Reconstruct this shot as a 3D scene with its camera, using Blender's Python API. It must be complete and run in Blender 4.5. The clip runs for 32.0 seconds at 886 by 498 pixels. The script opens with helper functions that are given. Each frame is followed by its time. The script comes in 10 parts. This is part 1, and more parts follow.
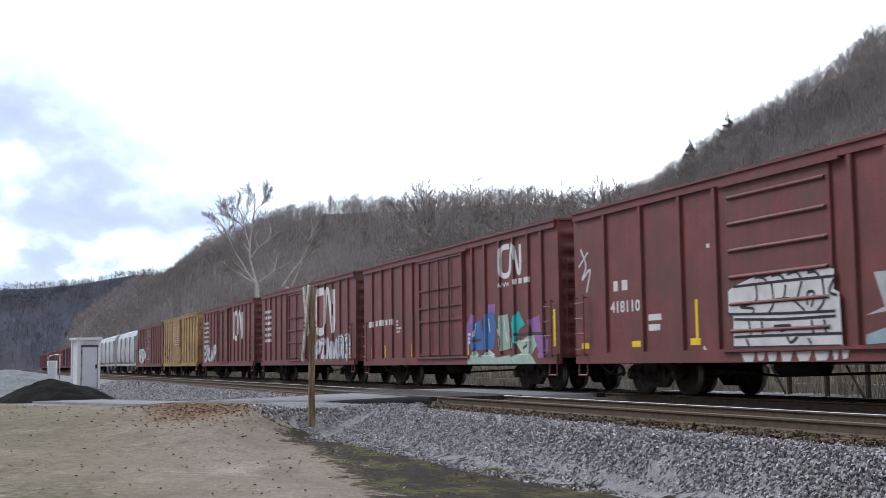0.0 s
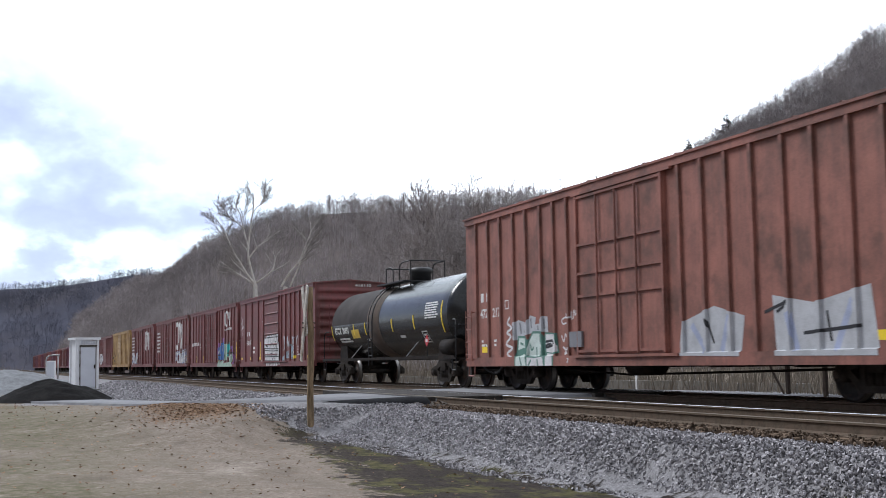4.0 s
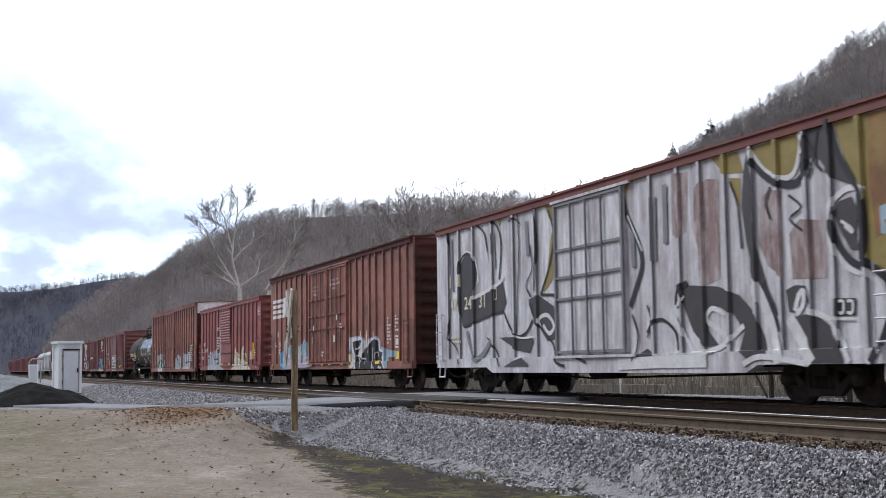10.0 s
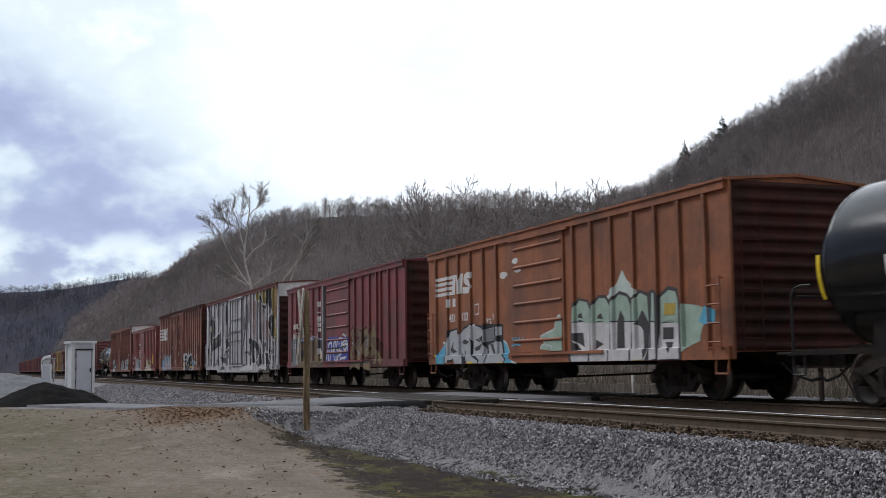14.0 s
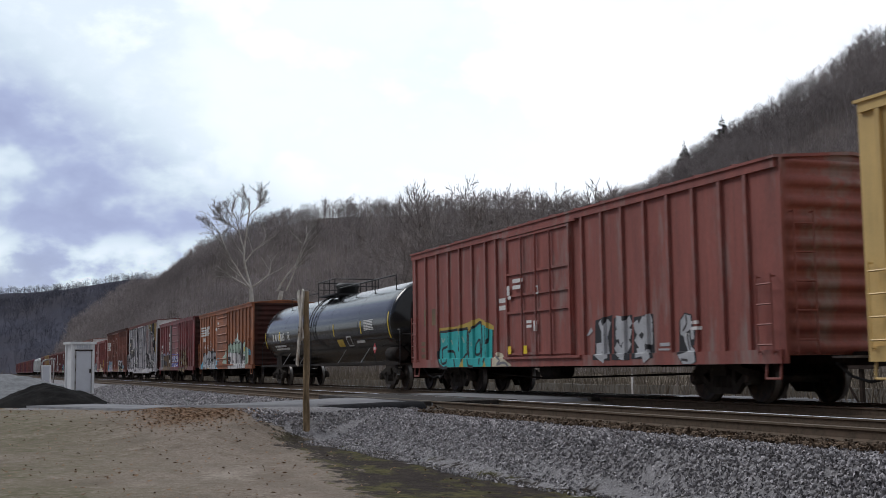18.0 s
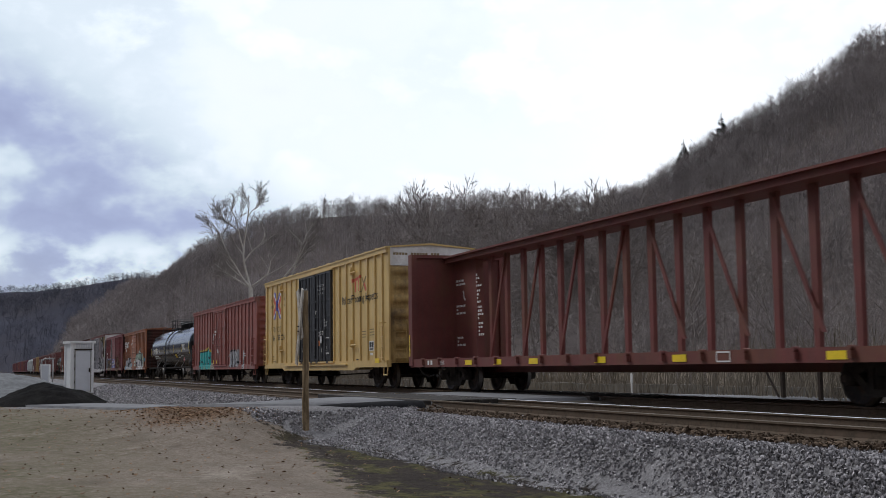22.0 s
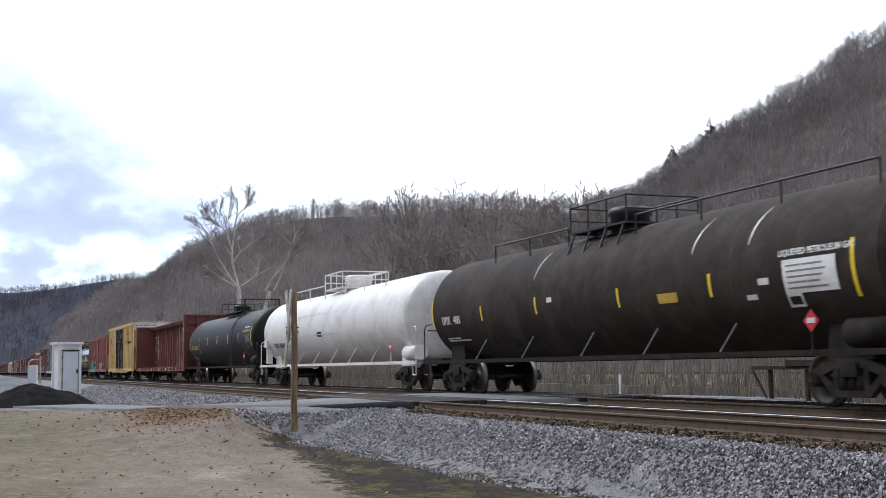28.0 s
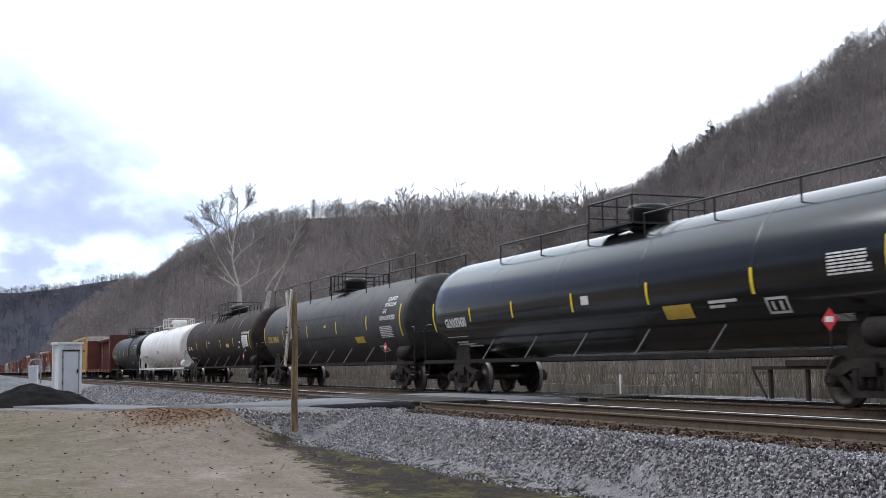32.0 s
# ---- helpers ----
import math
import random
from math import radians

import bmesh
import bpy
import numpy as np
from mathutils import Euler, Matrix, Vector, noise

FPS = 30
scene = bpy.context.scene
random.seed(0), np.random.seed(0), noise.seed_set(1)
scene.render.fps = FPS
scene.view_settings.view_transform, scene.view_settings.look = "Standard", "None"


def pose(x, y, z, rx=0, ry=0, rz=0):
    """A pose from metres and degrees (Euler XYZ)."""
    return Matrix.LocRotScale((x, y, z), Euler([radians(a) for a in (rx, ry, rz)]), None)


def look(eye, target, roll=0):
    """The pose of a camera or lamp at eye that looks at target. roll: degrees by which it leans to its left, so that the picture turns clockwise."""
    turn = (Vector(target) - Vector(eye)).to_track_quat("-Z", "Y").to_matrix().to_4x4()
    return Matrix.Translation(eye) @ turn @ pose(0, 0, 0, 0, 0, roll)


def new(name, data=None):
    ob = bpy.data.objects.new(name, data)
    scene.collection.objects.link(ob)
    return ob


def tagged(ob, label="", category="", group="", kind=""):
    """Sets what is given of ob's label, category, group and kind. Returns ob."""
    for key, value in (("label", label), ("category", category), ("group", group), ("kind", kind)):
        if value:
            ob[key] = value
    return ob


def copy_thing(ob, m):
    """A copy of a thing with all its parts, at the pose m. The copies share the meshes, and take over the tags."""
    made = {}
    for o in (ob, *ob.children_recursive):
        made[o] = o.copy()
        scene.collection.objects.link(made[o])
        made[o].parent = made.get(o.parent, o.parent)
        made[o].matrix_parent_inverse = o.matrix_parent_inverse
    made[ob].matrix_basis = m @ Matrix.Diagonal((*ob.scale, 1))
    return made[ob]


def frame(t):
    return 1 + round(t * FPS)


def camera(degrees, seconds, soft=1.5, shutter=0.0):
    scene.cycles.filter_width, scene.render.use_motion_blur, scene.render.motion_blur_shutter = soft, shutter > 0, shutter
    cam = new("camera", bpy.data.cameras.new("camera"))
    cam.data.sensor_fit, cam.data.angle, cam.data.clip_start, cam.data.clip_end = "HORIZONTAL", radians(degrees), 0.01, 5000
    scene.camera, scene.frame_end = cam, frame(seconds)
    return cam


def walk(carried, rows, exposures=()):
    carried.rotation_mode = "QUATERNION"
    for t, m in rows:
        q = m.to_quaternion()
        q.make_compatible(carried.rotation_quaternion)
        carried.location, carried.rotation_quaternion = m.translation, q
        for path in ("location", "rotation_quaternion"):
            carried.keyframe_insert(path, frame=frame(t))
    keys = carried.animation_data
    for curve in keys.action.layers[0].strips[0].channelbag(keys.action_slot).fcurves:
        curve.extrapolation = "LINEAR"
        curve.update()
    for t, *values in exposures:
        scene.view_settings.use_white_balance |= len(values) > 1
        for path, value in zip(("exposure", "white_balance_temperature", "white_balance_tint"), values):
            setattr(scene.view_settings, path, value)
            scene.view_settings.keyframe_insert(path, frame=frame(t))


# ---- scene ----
# Eye 0.74 m above the rails; the train runs towards -x on the far of two tracks.
LENS = 40.8
cam = camera(LENS, 32.0, soft=0.5, shutter=0.2)
FOCAL = 2108.0


def aim(dx, dy):
    """The camera on its tripod, turned a little from its first direction."""
    turn = 1.2067 + dx / FOCAL
    tilt = 0.0953 + dy / FOCAL
    way = (-math.sin(turn) * math.cos(tilt), math.cos(turn) * math.cos(tilt), math.sin(tilt))
    return look((0, 0, 0.74), (way[0], way[1], 0.74 + way[2]), -0.733)


TURNS = ((0, 0, 0), (1.0, -0.5, 0), (2.0, -1.4, 0), (3.5, -2.2, 0), (5.5, -3, 0), (7.0, -3.4, 0), (7.7, -4.4, 0), (8.0, -6.2, 0.1),
         (8.2, -14.7, 2.6), (8.4, -24, 5.2), (8.6, -28, 6.1), (9.0, -29.3, 6.1), (9.5, -29.9, 6.2), (10.5, -29.8, 6.2), (11.0, -26, 6.2),
         (11.5, -21, 6.1), (12.0, -16.8, 6.1), (12.5, -13.4, 6.1), (13.0, -10.8, 6.1), (13.5, -9.6, 6.1), (14.5, -9.0, 6.1),
         (16.5, -9.2, 6.8), (18.0, -9.6, 7.6), (20.0, -10.4, 7.7), (21.0, -10.7, 6.6), (22.0, -10.7, 6.1), (23.0, -10.7, 4.8),
         (25.0, -11.8, 4.6), (25.5, -12.4, 4.6), (26.2, -19, 5.6), (27.0, -29.4, 7.4), (27.5, -30.6, 7.7), (30.0, -30.6, 7.7), (32.0, -30.0, 7.7))
walk(cam, [(t, aim(dx, dy)) for t, dx, dy in TURNS], exposures=[(0, 0.48, 6200, 10), (6, 0.52, 6200, 10), (9, 0.53, 6200, 10), (12, 0.35, 6250, 10), (13, 0.05, 6350, 10), (14, -0.17, 6400, 10), (19, -0.27, 6420, 10), (22, -0.32, 6420, 10), (24, -0.15, 6400, 10), (25, 0.15, 6300, 10), (28, 0.44, 6200, 10), (30, 0.50, 6200, 10), (32, 0.36, 6200, 10)])

# ---- sky and sun ----
SUN_TURN, SUN_HIGH = radians(-128), radians(44)
world = bpy.data.worlds.new("sky")
scene.world = world
world.use_nodes = True
wn, wl = world.node_tree.nodes, world.node_tree.links
wn.clear()
w_out = wn.new("ShaderNodeOutputWorld")
w_mix = wn.new("ShaderNodeMixShader")
w_blue, w_cloud = wn.new("ShaderNodeBackground"), wn.new("ShaderNodeBackground")
w_sky = wn.new("ShaderNodeTexSky")
w_sky.sky_type, w_sky.sun_disc = "NISHITA", False
w_sky.sun_elevation, w_sky.sun_rotation = SUN_HIGH, SUN_TURN
w_blue.inputs["Strength"].default_value = 0.10
w_co = wn.new("ShaderNodeTexCoord")
w_map = wn.new("ShaderNodeMapping")
w_map.inputs["Scale"].default_value = (1.0, 1.0, 1.7)
w_map.inputs["Location"].default_value = (3.1, 0.4, 0.2)
wl.new(w_co.outputs["Generated"], w_map.inputs["Vector"])
w_sep = wn.new("ShaderNodeSeparateXYZ")
wl.new(w_co.outputs["Generated"], w_sep.inputs["Vector"])


def sky_noise(scale, detail, rough=0.55):
    n = wn.new("ShaderNodeTexNoise")
    n.inputs["Scale"].default_value, n.inputs["Detail"].default_value, n.inputs["Roughness"].default_value = scale, detail, rough
    wl.new(w_map.outputs["Vector"], n.inputs["Vector"])
    return n.outputs["Fac"]


def sky_math(op, *values):
    n = wn.new("ShaderNodeMath")
    n.operation = op
    for k, v in enumerate(values):
        if isinstance(v, (int, float)):
            n.inputs[k].default_value = v
        else:
            wl.new(v, n.inputs[k])
    return n.outputs["Value"]


def sky_band(v, lo, hi):
    n = wn.new("ShaderNodeMapRange")
    n.interpolation_type = "SMOOTHSTEP"
    n.inputs["From Min"].default_value, n.inputs["From Max"].default_value = lo, hi
    wl.new(v, n.inputs["Value"])
    return n.outputs["Result"]


# heading from the north towards the west, and height
sky_u = sky_math("ARCTAN2", sky_math("MULTIPLY", w_sep.outputs["X"], -1.0), w_sep.outputs["Y"])
sky_v = w_sep.outputs["Z"]
puffs, wisps, deck = sky_noise(9.0, 7), sky_noise(13.0, 4, 0.5), sky_noise(4.5, 6)
# a lavender bank of cloud lies low in the west; its upper edge climbs to the south
edge = sky_math("ADD", sky_math("MULTIPLY_ADD", sky_u, 0.52, -0.52 * 1.35), sky_math("MULTIPLY_ADD", sky_v, -0.854, 0.854 * 0.143))
edge = sky_math("ADD", edge, sky_math("MULTIPLY_ADD", puffs, 0.15, -0.075))
edge = sky_math("ADD", edge, sky_math("MULTIPLY_ADD", wisps, 0.05, -0.025))
bank = sky_math("MULTIPLY", sky_band(edge, -0.03, 0.075), sky_math("SUBTRACT", 1.0, sky_math("MULTIPLY", sky_band(wisps, 0.55, 0.75), 0.30)))
# thin blue-white veil above the bank, white towards the north
veil = sky_math("MULTIPLY", sky_band(sky_u, 0.95, 1.36), sky_math("MULTIPLY_ADD", sky_band(deck, 0.34, 0.60), 0.34, 0.03))
veil = sky_math("SUBTRACT", veil, sky_math("MULTIPLY", sky_band(puffs, 0.50, 0.66), 0.24))
clear = sky_math("SUBTRACT", 0.95, veil)
grey = sky_math("MULTIPLY_ADD", sky_band(wisps, 0.30, 0.75), 0.36, 0.08)
w_fac = sky_math("ADD", sky_math("MULTIPLY", clear, sky_math("SUBTRACT", 1.0, bank)), sky_math("MULTIPLY", grey, bank))
# bright broken cloud under the bank
glow = sky_math("MULTIPLY", sky_band(sky_v, 0.135, 0.075), sky_band(sky_math("MULTIPLY_ADD", wisps, 0.6, sky_math("MULTIPLY_ADD", sky_v, -1.6, puffs)), 0.54, 0.82))
w_fac = sky_math("MAXIMUM", w_fac, sky_math("MULTIPLY_ADD", glow, 0.70, 0.14))
w_deck = wn.new("ShaderNodeValToRGB")
for place, shade in ((0.0, (0.37, 0.42, 0.67)), (0.26, (0.52, 0.60, 0.86)), (0.47, (0.82, 0.95, 1.08)), (0.68, (1.06, 1.17, 1.28)), (1.0, (1.36, 1.41, 1.50))):
    stop = w_deck.color_ramp.elements[0 if place == 0 else -1] if place in (0.0, 1.0) else w_deck.color_ramp.elements.new(place)
    stop.position, stop.color = place, (*shade, 1)
wl.new(w_fac, w_deck.inputs["Fac"])
w_gap = wn.new("ShaderNodeValToRGB")
w_gap.color_ramp.elements[0].position, w_gap.color_ramp.elements[0].color = 0.30, (0.80, 0.80, 0.80, 1)
w_gap.color_ramp.elements[1].position, w_gap.color_ramp.elements[1].color = 0.50, (1, 1, 1, 1)
wl.new(deck, w_gap.inputs["Fac"])
wl.new(w_sky.outputs["Color"], w_blue.inputs["Color"])
# bright up the valley; the unseen sky overhead and behind is dimmed to cut light
w_side = wn.new("ShaderNodeVectorMath")
w_side.operation = "DOT_PRODUCT"
w_side.inputs[1].default_value = (-0.70, 0.62, 0.36)
w_dim = wn.new("ShaderNodeMapRange")
w_dim.inputs["From Min"].default_value, w_dim.inputs["From Max"].default_value, w_dim.inputs["To Min"].default_value = 0.40, 0.74, 0.37
w_deep = wn.new("ShaderNodeVectorMath")
w_deep.operation = "SCALE"
wl.new(w_co.outputs["Generated"], w_side.inputs[0])
wl.new(w_side.outputs["Value"], w_dim.inputs["Value"])
wl.new(w_deck.outputs["Color"], w_deep.inputs[0])
wl.new(w_dim.outputs["Result"], w_deep.inputs["Scale"])
wl.new(w_deep.outputs["Vector"], w_cloud.inputs["Color"])
wl.new(w_gap.outputs["Color"], w_mix.inputs["Fac"])
wl.new(w_blue.outputs["Background"], w_mix.inputs[1])
wl.new(w_cloud.outputs["Background"], w_mix.inputs[2])
wl.new(w_mix.outputs["Shader"], w_out.inputs["Surface"])
sun = new("sun", bpy.data.lights.new("sun", "SUN"))
sun.data.energy, sun.data.angle, sun.data.color = 1.75, radians(24), (1.0, 0.99, 0.97)
sun.matrix_world = look((0, 0, 60), Vector((0, 0, 60)) - Vector((math.sin(SUN_TURN) * math.cos(SUN_HIGH), math.cos(SUN_TURN) * math.cos(SUN_HIGH), math.sin(SUN_HIGH))))


# ---- materials ----
def nd(tree, kind, **values):
    n = tree.nodes.new(kind)
    for key, v in values.items():
        n.inputs[key.replace("_", " ")].default_value = v
    return n


def mat(name, colour, rough=0.7, metal=0.0, vary=0.25, size=4.0, fine=40.0, bump=0.2, second=None, streak=0.0, rand=0.0, coat=0.0, cover=(0.45, 0.65), stretch=(1, 1, 1), gloss=None):
    """Two scales of noise on one base colour; second: a stain or rust colour in patches; streak: run-down dirt; rand: piece by piece."""
    m = bpy.data.materials.new(name)
    m.use_nodes = True
    t = m.node_tree
    b = t.nodes["Principled BSDF"]
    b.inputs["Roughness"].default_value, b.inputs["Metallic"].default_value = rough, metal
    if rough >= 0.7:
        b.inputs["Specular IOR Level"].default_value = 0.12 if rough < 0.9 else 0.05
    if gloss is not None:
        b.inputs["Specular IOR Level"].default_value = gloss
    if coat:
        b.inputs["Coat Weight"].default_value, b.inputs["Coat Roughness"].default_value = coat, 0.12
    co = nd(t, "ShaderNodeTexCoord")
    mp = nd(t, "ShaderNodeMapping", Scale=stretch)
    t.links.new(co.outputs["Object"], mp.inputs["Vector"])
    n1 = nd(t, "ShaderNodeTexNoise", Scale=size, Detail=6.0, Roughness=0.6)
    n2 = nd(t, "ShaderNodeTexNoise", Scale=fine, Detail=4.0)
    t.links.new(mp.outputs["Vector"], n1.inputs["Vector"])
    t.links.new(mp.outputs["Vector"], n2.inputs["Vector"])
    mix = nd(t, "ShaderNodeMix")
    mix.data_type = "RGBA"
    mix.inputs[6].default_value = (*[c * (1 - vary) for c in colour], 1)
    mix.inputs[7].default_value = (*[min(1, c * (1 + vary)) for c in colour], 1)
    blend = nd(t, "ShaderNodeMath")
    blend.operation = "ADD"
    half = nd(t, "ShaderNodeMath")
    half.operation = "MULTIPLY_ADD"
    half.inputs[1].default_value, half.inputs[2].default_value = 0.6, -0.3
    t.links.new(n2.outputs["Fac"], half.inputs[0])
    t.links.new(n1.outputs["Fac"], blend.inputs[0])
    t.links.new(half.outputs["Value"], blend.inputs[1])
    rng = nd(t, "ShaderNodeMapRange", From_Min=0.28, From_Max=0.72)
    t.links.new(blend.outputs["Value"], rng.inputs["Value"])
    t.links.new(rng.outputs["Result"], mix.inputs[0])
    colour_out = mix.outputs[2]
    if second:
        n3 = nd(t, "ShaderNodeTexNoise", Scale=size * 0.7, Detail=8.0, Roughness=0.7)
        mp3 = nd(t, "ShaderNodeMapping", Location=(7.3, 2.1, 4.4), Scale=stretch)
        t.links.new(co.outputs["Object"], mp3.inputs["Vector"])
        t.links.new(mp3.outputs["Vector"], n3.inputs["Vector"])
        r3 = nd(t, "ShaderNodeMapRange", From_Min=cover[0], From_Max=cover[1])
        t.links.new(n3.outputs["Fac"], r3.inputs["Value"])
        m3 = nd(t, "ShaderNodeMix")
        m3.data_type = "RGBA"
        m3.inputs[7].default_value = (*second, 1)
        t.links.new(r3.outputs["Result"], m3.inputs[0])
        t.links.new(colour_out, m3.inputs[6])
        colour_out = m3.outputs[2]
    if streak:
        mp4 = nd(t, "ShaderNodeMapping", Scale=(7, 7, 0.35))
        n4 = nd(t, "ShaderNodeTexNoise", Scale=1.6, Detail=5.0, Roughness=0.7)
        t.links.new(co.outputs["Object"], mp4.inputs["Vector"])
        t.links.new(mp4.outputs["Vector"], n4.inputs["Vector"])
        r4 = nd(t, "ShaderNodeMapRange", From_Min=0.42, From_Max=0.75, To_Max=streak)
        t.links.new(n4.outputs["Fac"], r4.inputs["Value"])
        m4 = nd(t, "ShaderNodeMix")
        m4.data_type = "RGBA"
        m4.inputs[7].default_value = (0.07, 0.055, 0.05, 1)
        t.links.new(r4.outputs["Result"], m4.inputs[0])
        t.links.new(colour_out, m4.inputs[6])
        colour_out = m4.outputs[2]
    if rand:
        info = nd(t, "ShaderNodeObjectInfo")
        geo = nd(t, "ShaderNodeNewGeometry")
        s = nd(t, "ShaderNodeMath")
        s.operation = "ADD"
        t.links.new(info.outputs["Random"], s.inputs[0])
        t.links.new(geo.outputs["Random Per Island"], s.inputs[1])
        r5 = nd(t, "ShaderNodeMapRange", From_Min=0.0, From_Max=2.0, To_Min=1 - rand, To_Max=1 + rand)
        t.links.new(s.outputs["Value"], r5.inputs["Value"])
        hs = nd(t, "ShaderNodeHueSaturation")
        t.links.new(r5.outputs["Result"], hs.inputs["Value"])
        t.links.new(colour_out, hs.inputs["Color"])
        colour_out = hs.outputs["Color"]
    t.links.new(colour_out, b.inputs["Base Color"])
    if bump:
        bp = nd(t, "ShaderNodeBump", Strength=bump, Distance=0.02)
        t.links.new(blend.outputs["Value"], bp.inputs["Height"])
        t.links.new(bp.outputs["Normal"], b.inputs["Normal"])
    return m


DIRT_GREY = (0.10, 0.08, 0.07)
PAINT = {
    "maroon": mat("maroon car paint", (0.205, 0.056, 0.056), 0.5, second=(0.15, 0.062, 0.052), streak=0.5, size=1.2, bump=0.08),
    "oxide": mat("red oxide car paint", (0.348, 0.101, 0.073), 0.55, second=(0.17, 0.062, 0.048), streak=0.42, size=1.2, bump=0.08),
    "plum": mat("plum red car paint", (0.197, 0.049, 0.082), 0.55, second=(0.09, 0.04, 0.05), streak=0.3, size=1.2, bump=0.05),
    "brick": mat("brick red car paint", (0.302, 0.084, 0.078), 0.55, second=(0.15, 0.06, 0.055), streak=0.3, size=1.0, bump=0.08),
    "brown": mat("brown car paint", (0.319, 0.126, 0.096), 0.6, second=(0.13, 0.06, 0.045), streak=0.4, size=1.1, bump=0.08),
    "orange": mat("faded orange brown car paint", (0.365, 0.124, 0.051), 0.6, second=(0.17, 0.07, 0.04), streak=0.45, size=0.9, bump=0.08),
    "crimson": mat("dark crimson car paint", (0.242, 0.049, 0.055), 0.5, second=(0.12, 0.05, 0.045), streak=0.35, size=1.1, bump=0.08),
    "faded": mat("red paint worn pale", (0.302, 0.089, 0.073), 0.6, second=(0.30, 0.20, 0.185), streak=0.35, size=1.3, bump=0.1, cover=(0.53, 0.66), stretch=(1.6, 1, 0.35)),
    "silver": mat("silver white sprayed paint", (0.66, 0.65, 0.69), 0.5, second=(0.42, 0.37, 0.40), streak=0.5, size=1.6, stretch=(1.6, 1, 0.6), bump=0.08),
    "yellow": mat("ochre yellow car paint", (0.71, 0.50, 0.20), 0.45, vary=0.08, second=(0.58, 0.39, 0.15), streak=0.16, size=0.9, bump=0.04, cover=(0.5, 0.75)),
    # end paint of the ochre car: grime and the end's shade in one colour
    "shade_grime_yellow": mat("ochre car paint dark with grime and shade", (0.62, 0.42, 0.15), 0.6, vary=0.15, second=(0.20, 0.13, 0.06), streak=0.45, size=0.8, bump=0.06),
    "oldyellow": mat("weathered tan yellow car paint", (0.46, 0.30, 0.12), 0.6, second=(0.25, 0.14, 0.07), streak=0.4, size=1.2, bump=0.06),
    "grey": mat("light grey hopper paint", (0.50, 0.52, 0.54), 0.5, second=(0.38, 0.37, 0.36), streak=0.35, size=1.1, bump=0.05),
    # darkened red for ends and a roof: brake grime plus shade put into colour
    "shade_grime_red": mat("red paint dark with soot and shade", (0.085, 0.030, 0.026), 0.75, second=(0.045, 0.028, 0.024), streak=0.4, size=1.4, bump=0.1),
    "rustred": mat("rusty red frame paint", (0.165, 0.042, 0.038), 0.65, second=(0.17, 0.066, 0.04), streak=0.3, size=1.0, bump=0.06),
}
WHITE = mat("white stencil paint", (0.72, 0.71, 0.70), 0.6, vary=0.15, size=2.5)
DULL_WHITE = mat("dirty white paint", (0.84, 0.84, 0.84), 0.6, vary=0.12, size=1.5, second=(0.6, 0.57, 0.56))
YELLOW = mat("yellow reflective tape", (0.92, 0.66, 0.03), 0.4, vary=0.12)
LETTER_YELLOW = mat("yellow stencil paint", (0.62, 0.42, 0.06), 0.6, vary=0.15)
BLACK = mat("black paint", (0.018, 0.018, 0.02), 0.5, vary=0.3)
RED_SIGN = mat("red placard", (0.55, 0.03, 0.04), 0.4, vary=0.1)
UNDER = mat("dark running gear steel", (0.020, 0.017, 0.016), 0.75, vary=0.4, size=5, second=(0.036, 0.026, 0.021), bump=0.3)
TRUCK = mat("dusty truck casting", (0.048, 0.041, 0.036), 0.8, vary=0.35, size=5, second=(0.03, 0.026, 0.023), bump=0.3)
WHEEL = mat("dark wheel steel", (0.022, 0.018, 0.016), 0.6, metal=0.3, vary=0.3, second=(0.10, 0.06, 0.04))
TREAD = mat("polished wheel rim", (0.20, 0.19, 0.18), 0.42, metal=1.0, vary=0.1)
PLUG_BLACK = mat("black door paint", (0.018, 0.018, 0.021), 0.42, vary=0.3, size=2, second=(0.035, 0.035, 0.04), streak=0.2)
GALV = mat("galvanised steel", (0.34, 0.34, 0.35), 0.45, metal=0.6, vary=0.2, second=(0.30, 0.27, 0.25))
TANK_BLACK = mat("glossy black tank paint", (0.006, 0.007, 0.008), 0.24, vary=0.3, size=1.5, second=(0.02, 0.02, 0.02), coat=0.06, bump=0.03)
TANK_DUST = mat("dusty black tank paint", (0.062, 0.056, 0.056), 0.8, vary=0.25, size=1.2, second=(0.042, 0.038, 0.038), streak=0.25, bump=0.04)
TANK_GLOSS = mat("mirror black tank paint", (0.005, 0.006, 0.007), 0.16, vary=0.3, size=1.5, second=(0.010, 0.010, 0.011), coat=0.08, bump=0.02)
DEBRIS = mat("rusty track debris", (0.19, 0.14, 0.105), 0.92, vary=0.3, size=12, rand=0.7, bump=0.3)
TANK_DULL = mat("dull black tank paint", (0.0075, 0.008, 0.0095), 0.5, vary=0.3, size=1.3, second=(0.015, 0.015, 0.015), streak=0.12, bump=0.05, gloss=0.27)
TANK_BROWN = mat("brownish black tank paint", (0.035, 0.026, 0.0235), 0.72, vary=0.3, size=1.2, second=(0.066, 0.052, 0.045), streak=0.2, bump=0.05)
TANK_GREY = mat("faded black tank paint", (0.030, 0.030, 0.0315), 0.62, vary=0.35, size=1.2, second=(0.065, 0.065, 0.064), streak=0.35, bump=0.05)
TANK_WHITE = mat("white tank paint", (0.85, 0.83, 0.81), 0.4, vary=0.1, size=1.0, second=(0.50, 0.45, 0.40), streak=0.12, cover=(0.5, 0.8), bump=0.03)
TANK_OLD = mat("rusty grey tank band", (0.10, 0.085, 0.075), 0.7, vary=0.35, size=2.0, second=(0.15, 0.11, 0.085), streak=0.4)
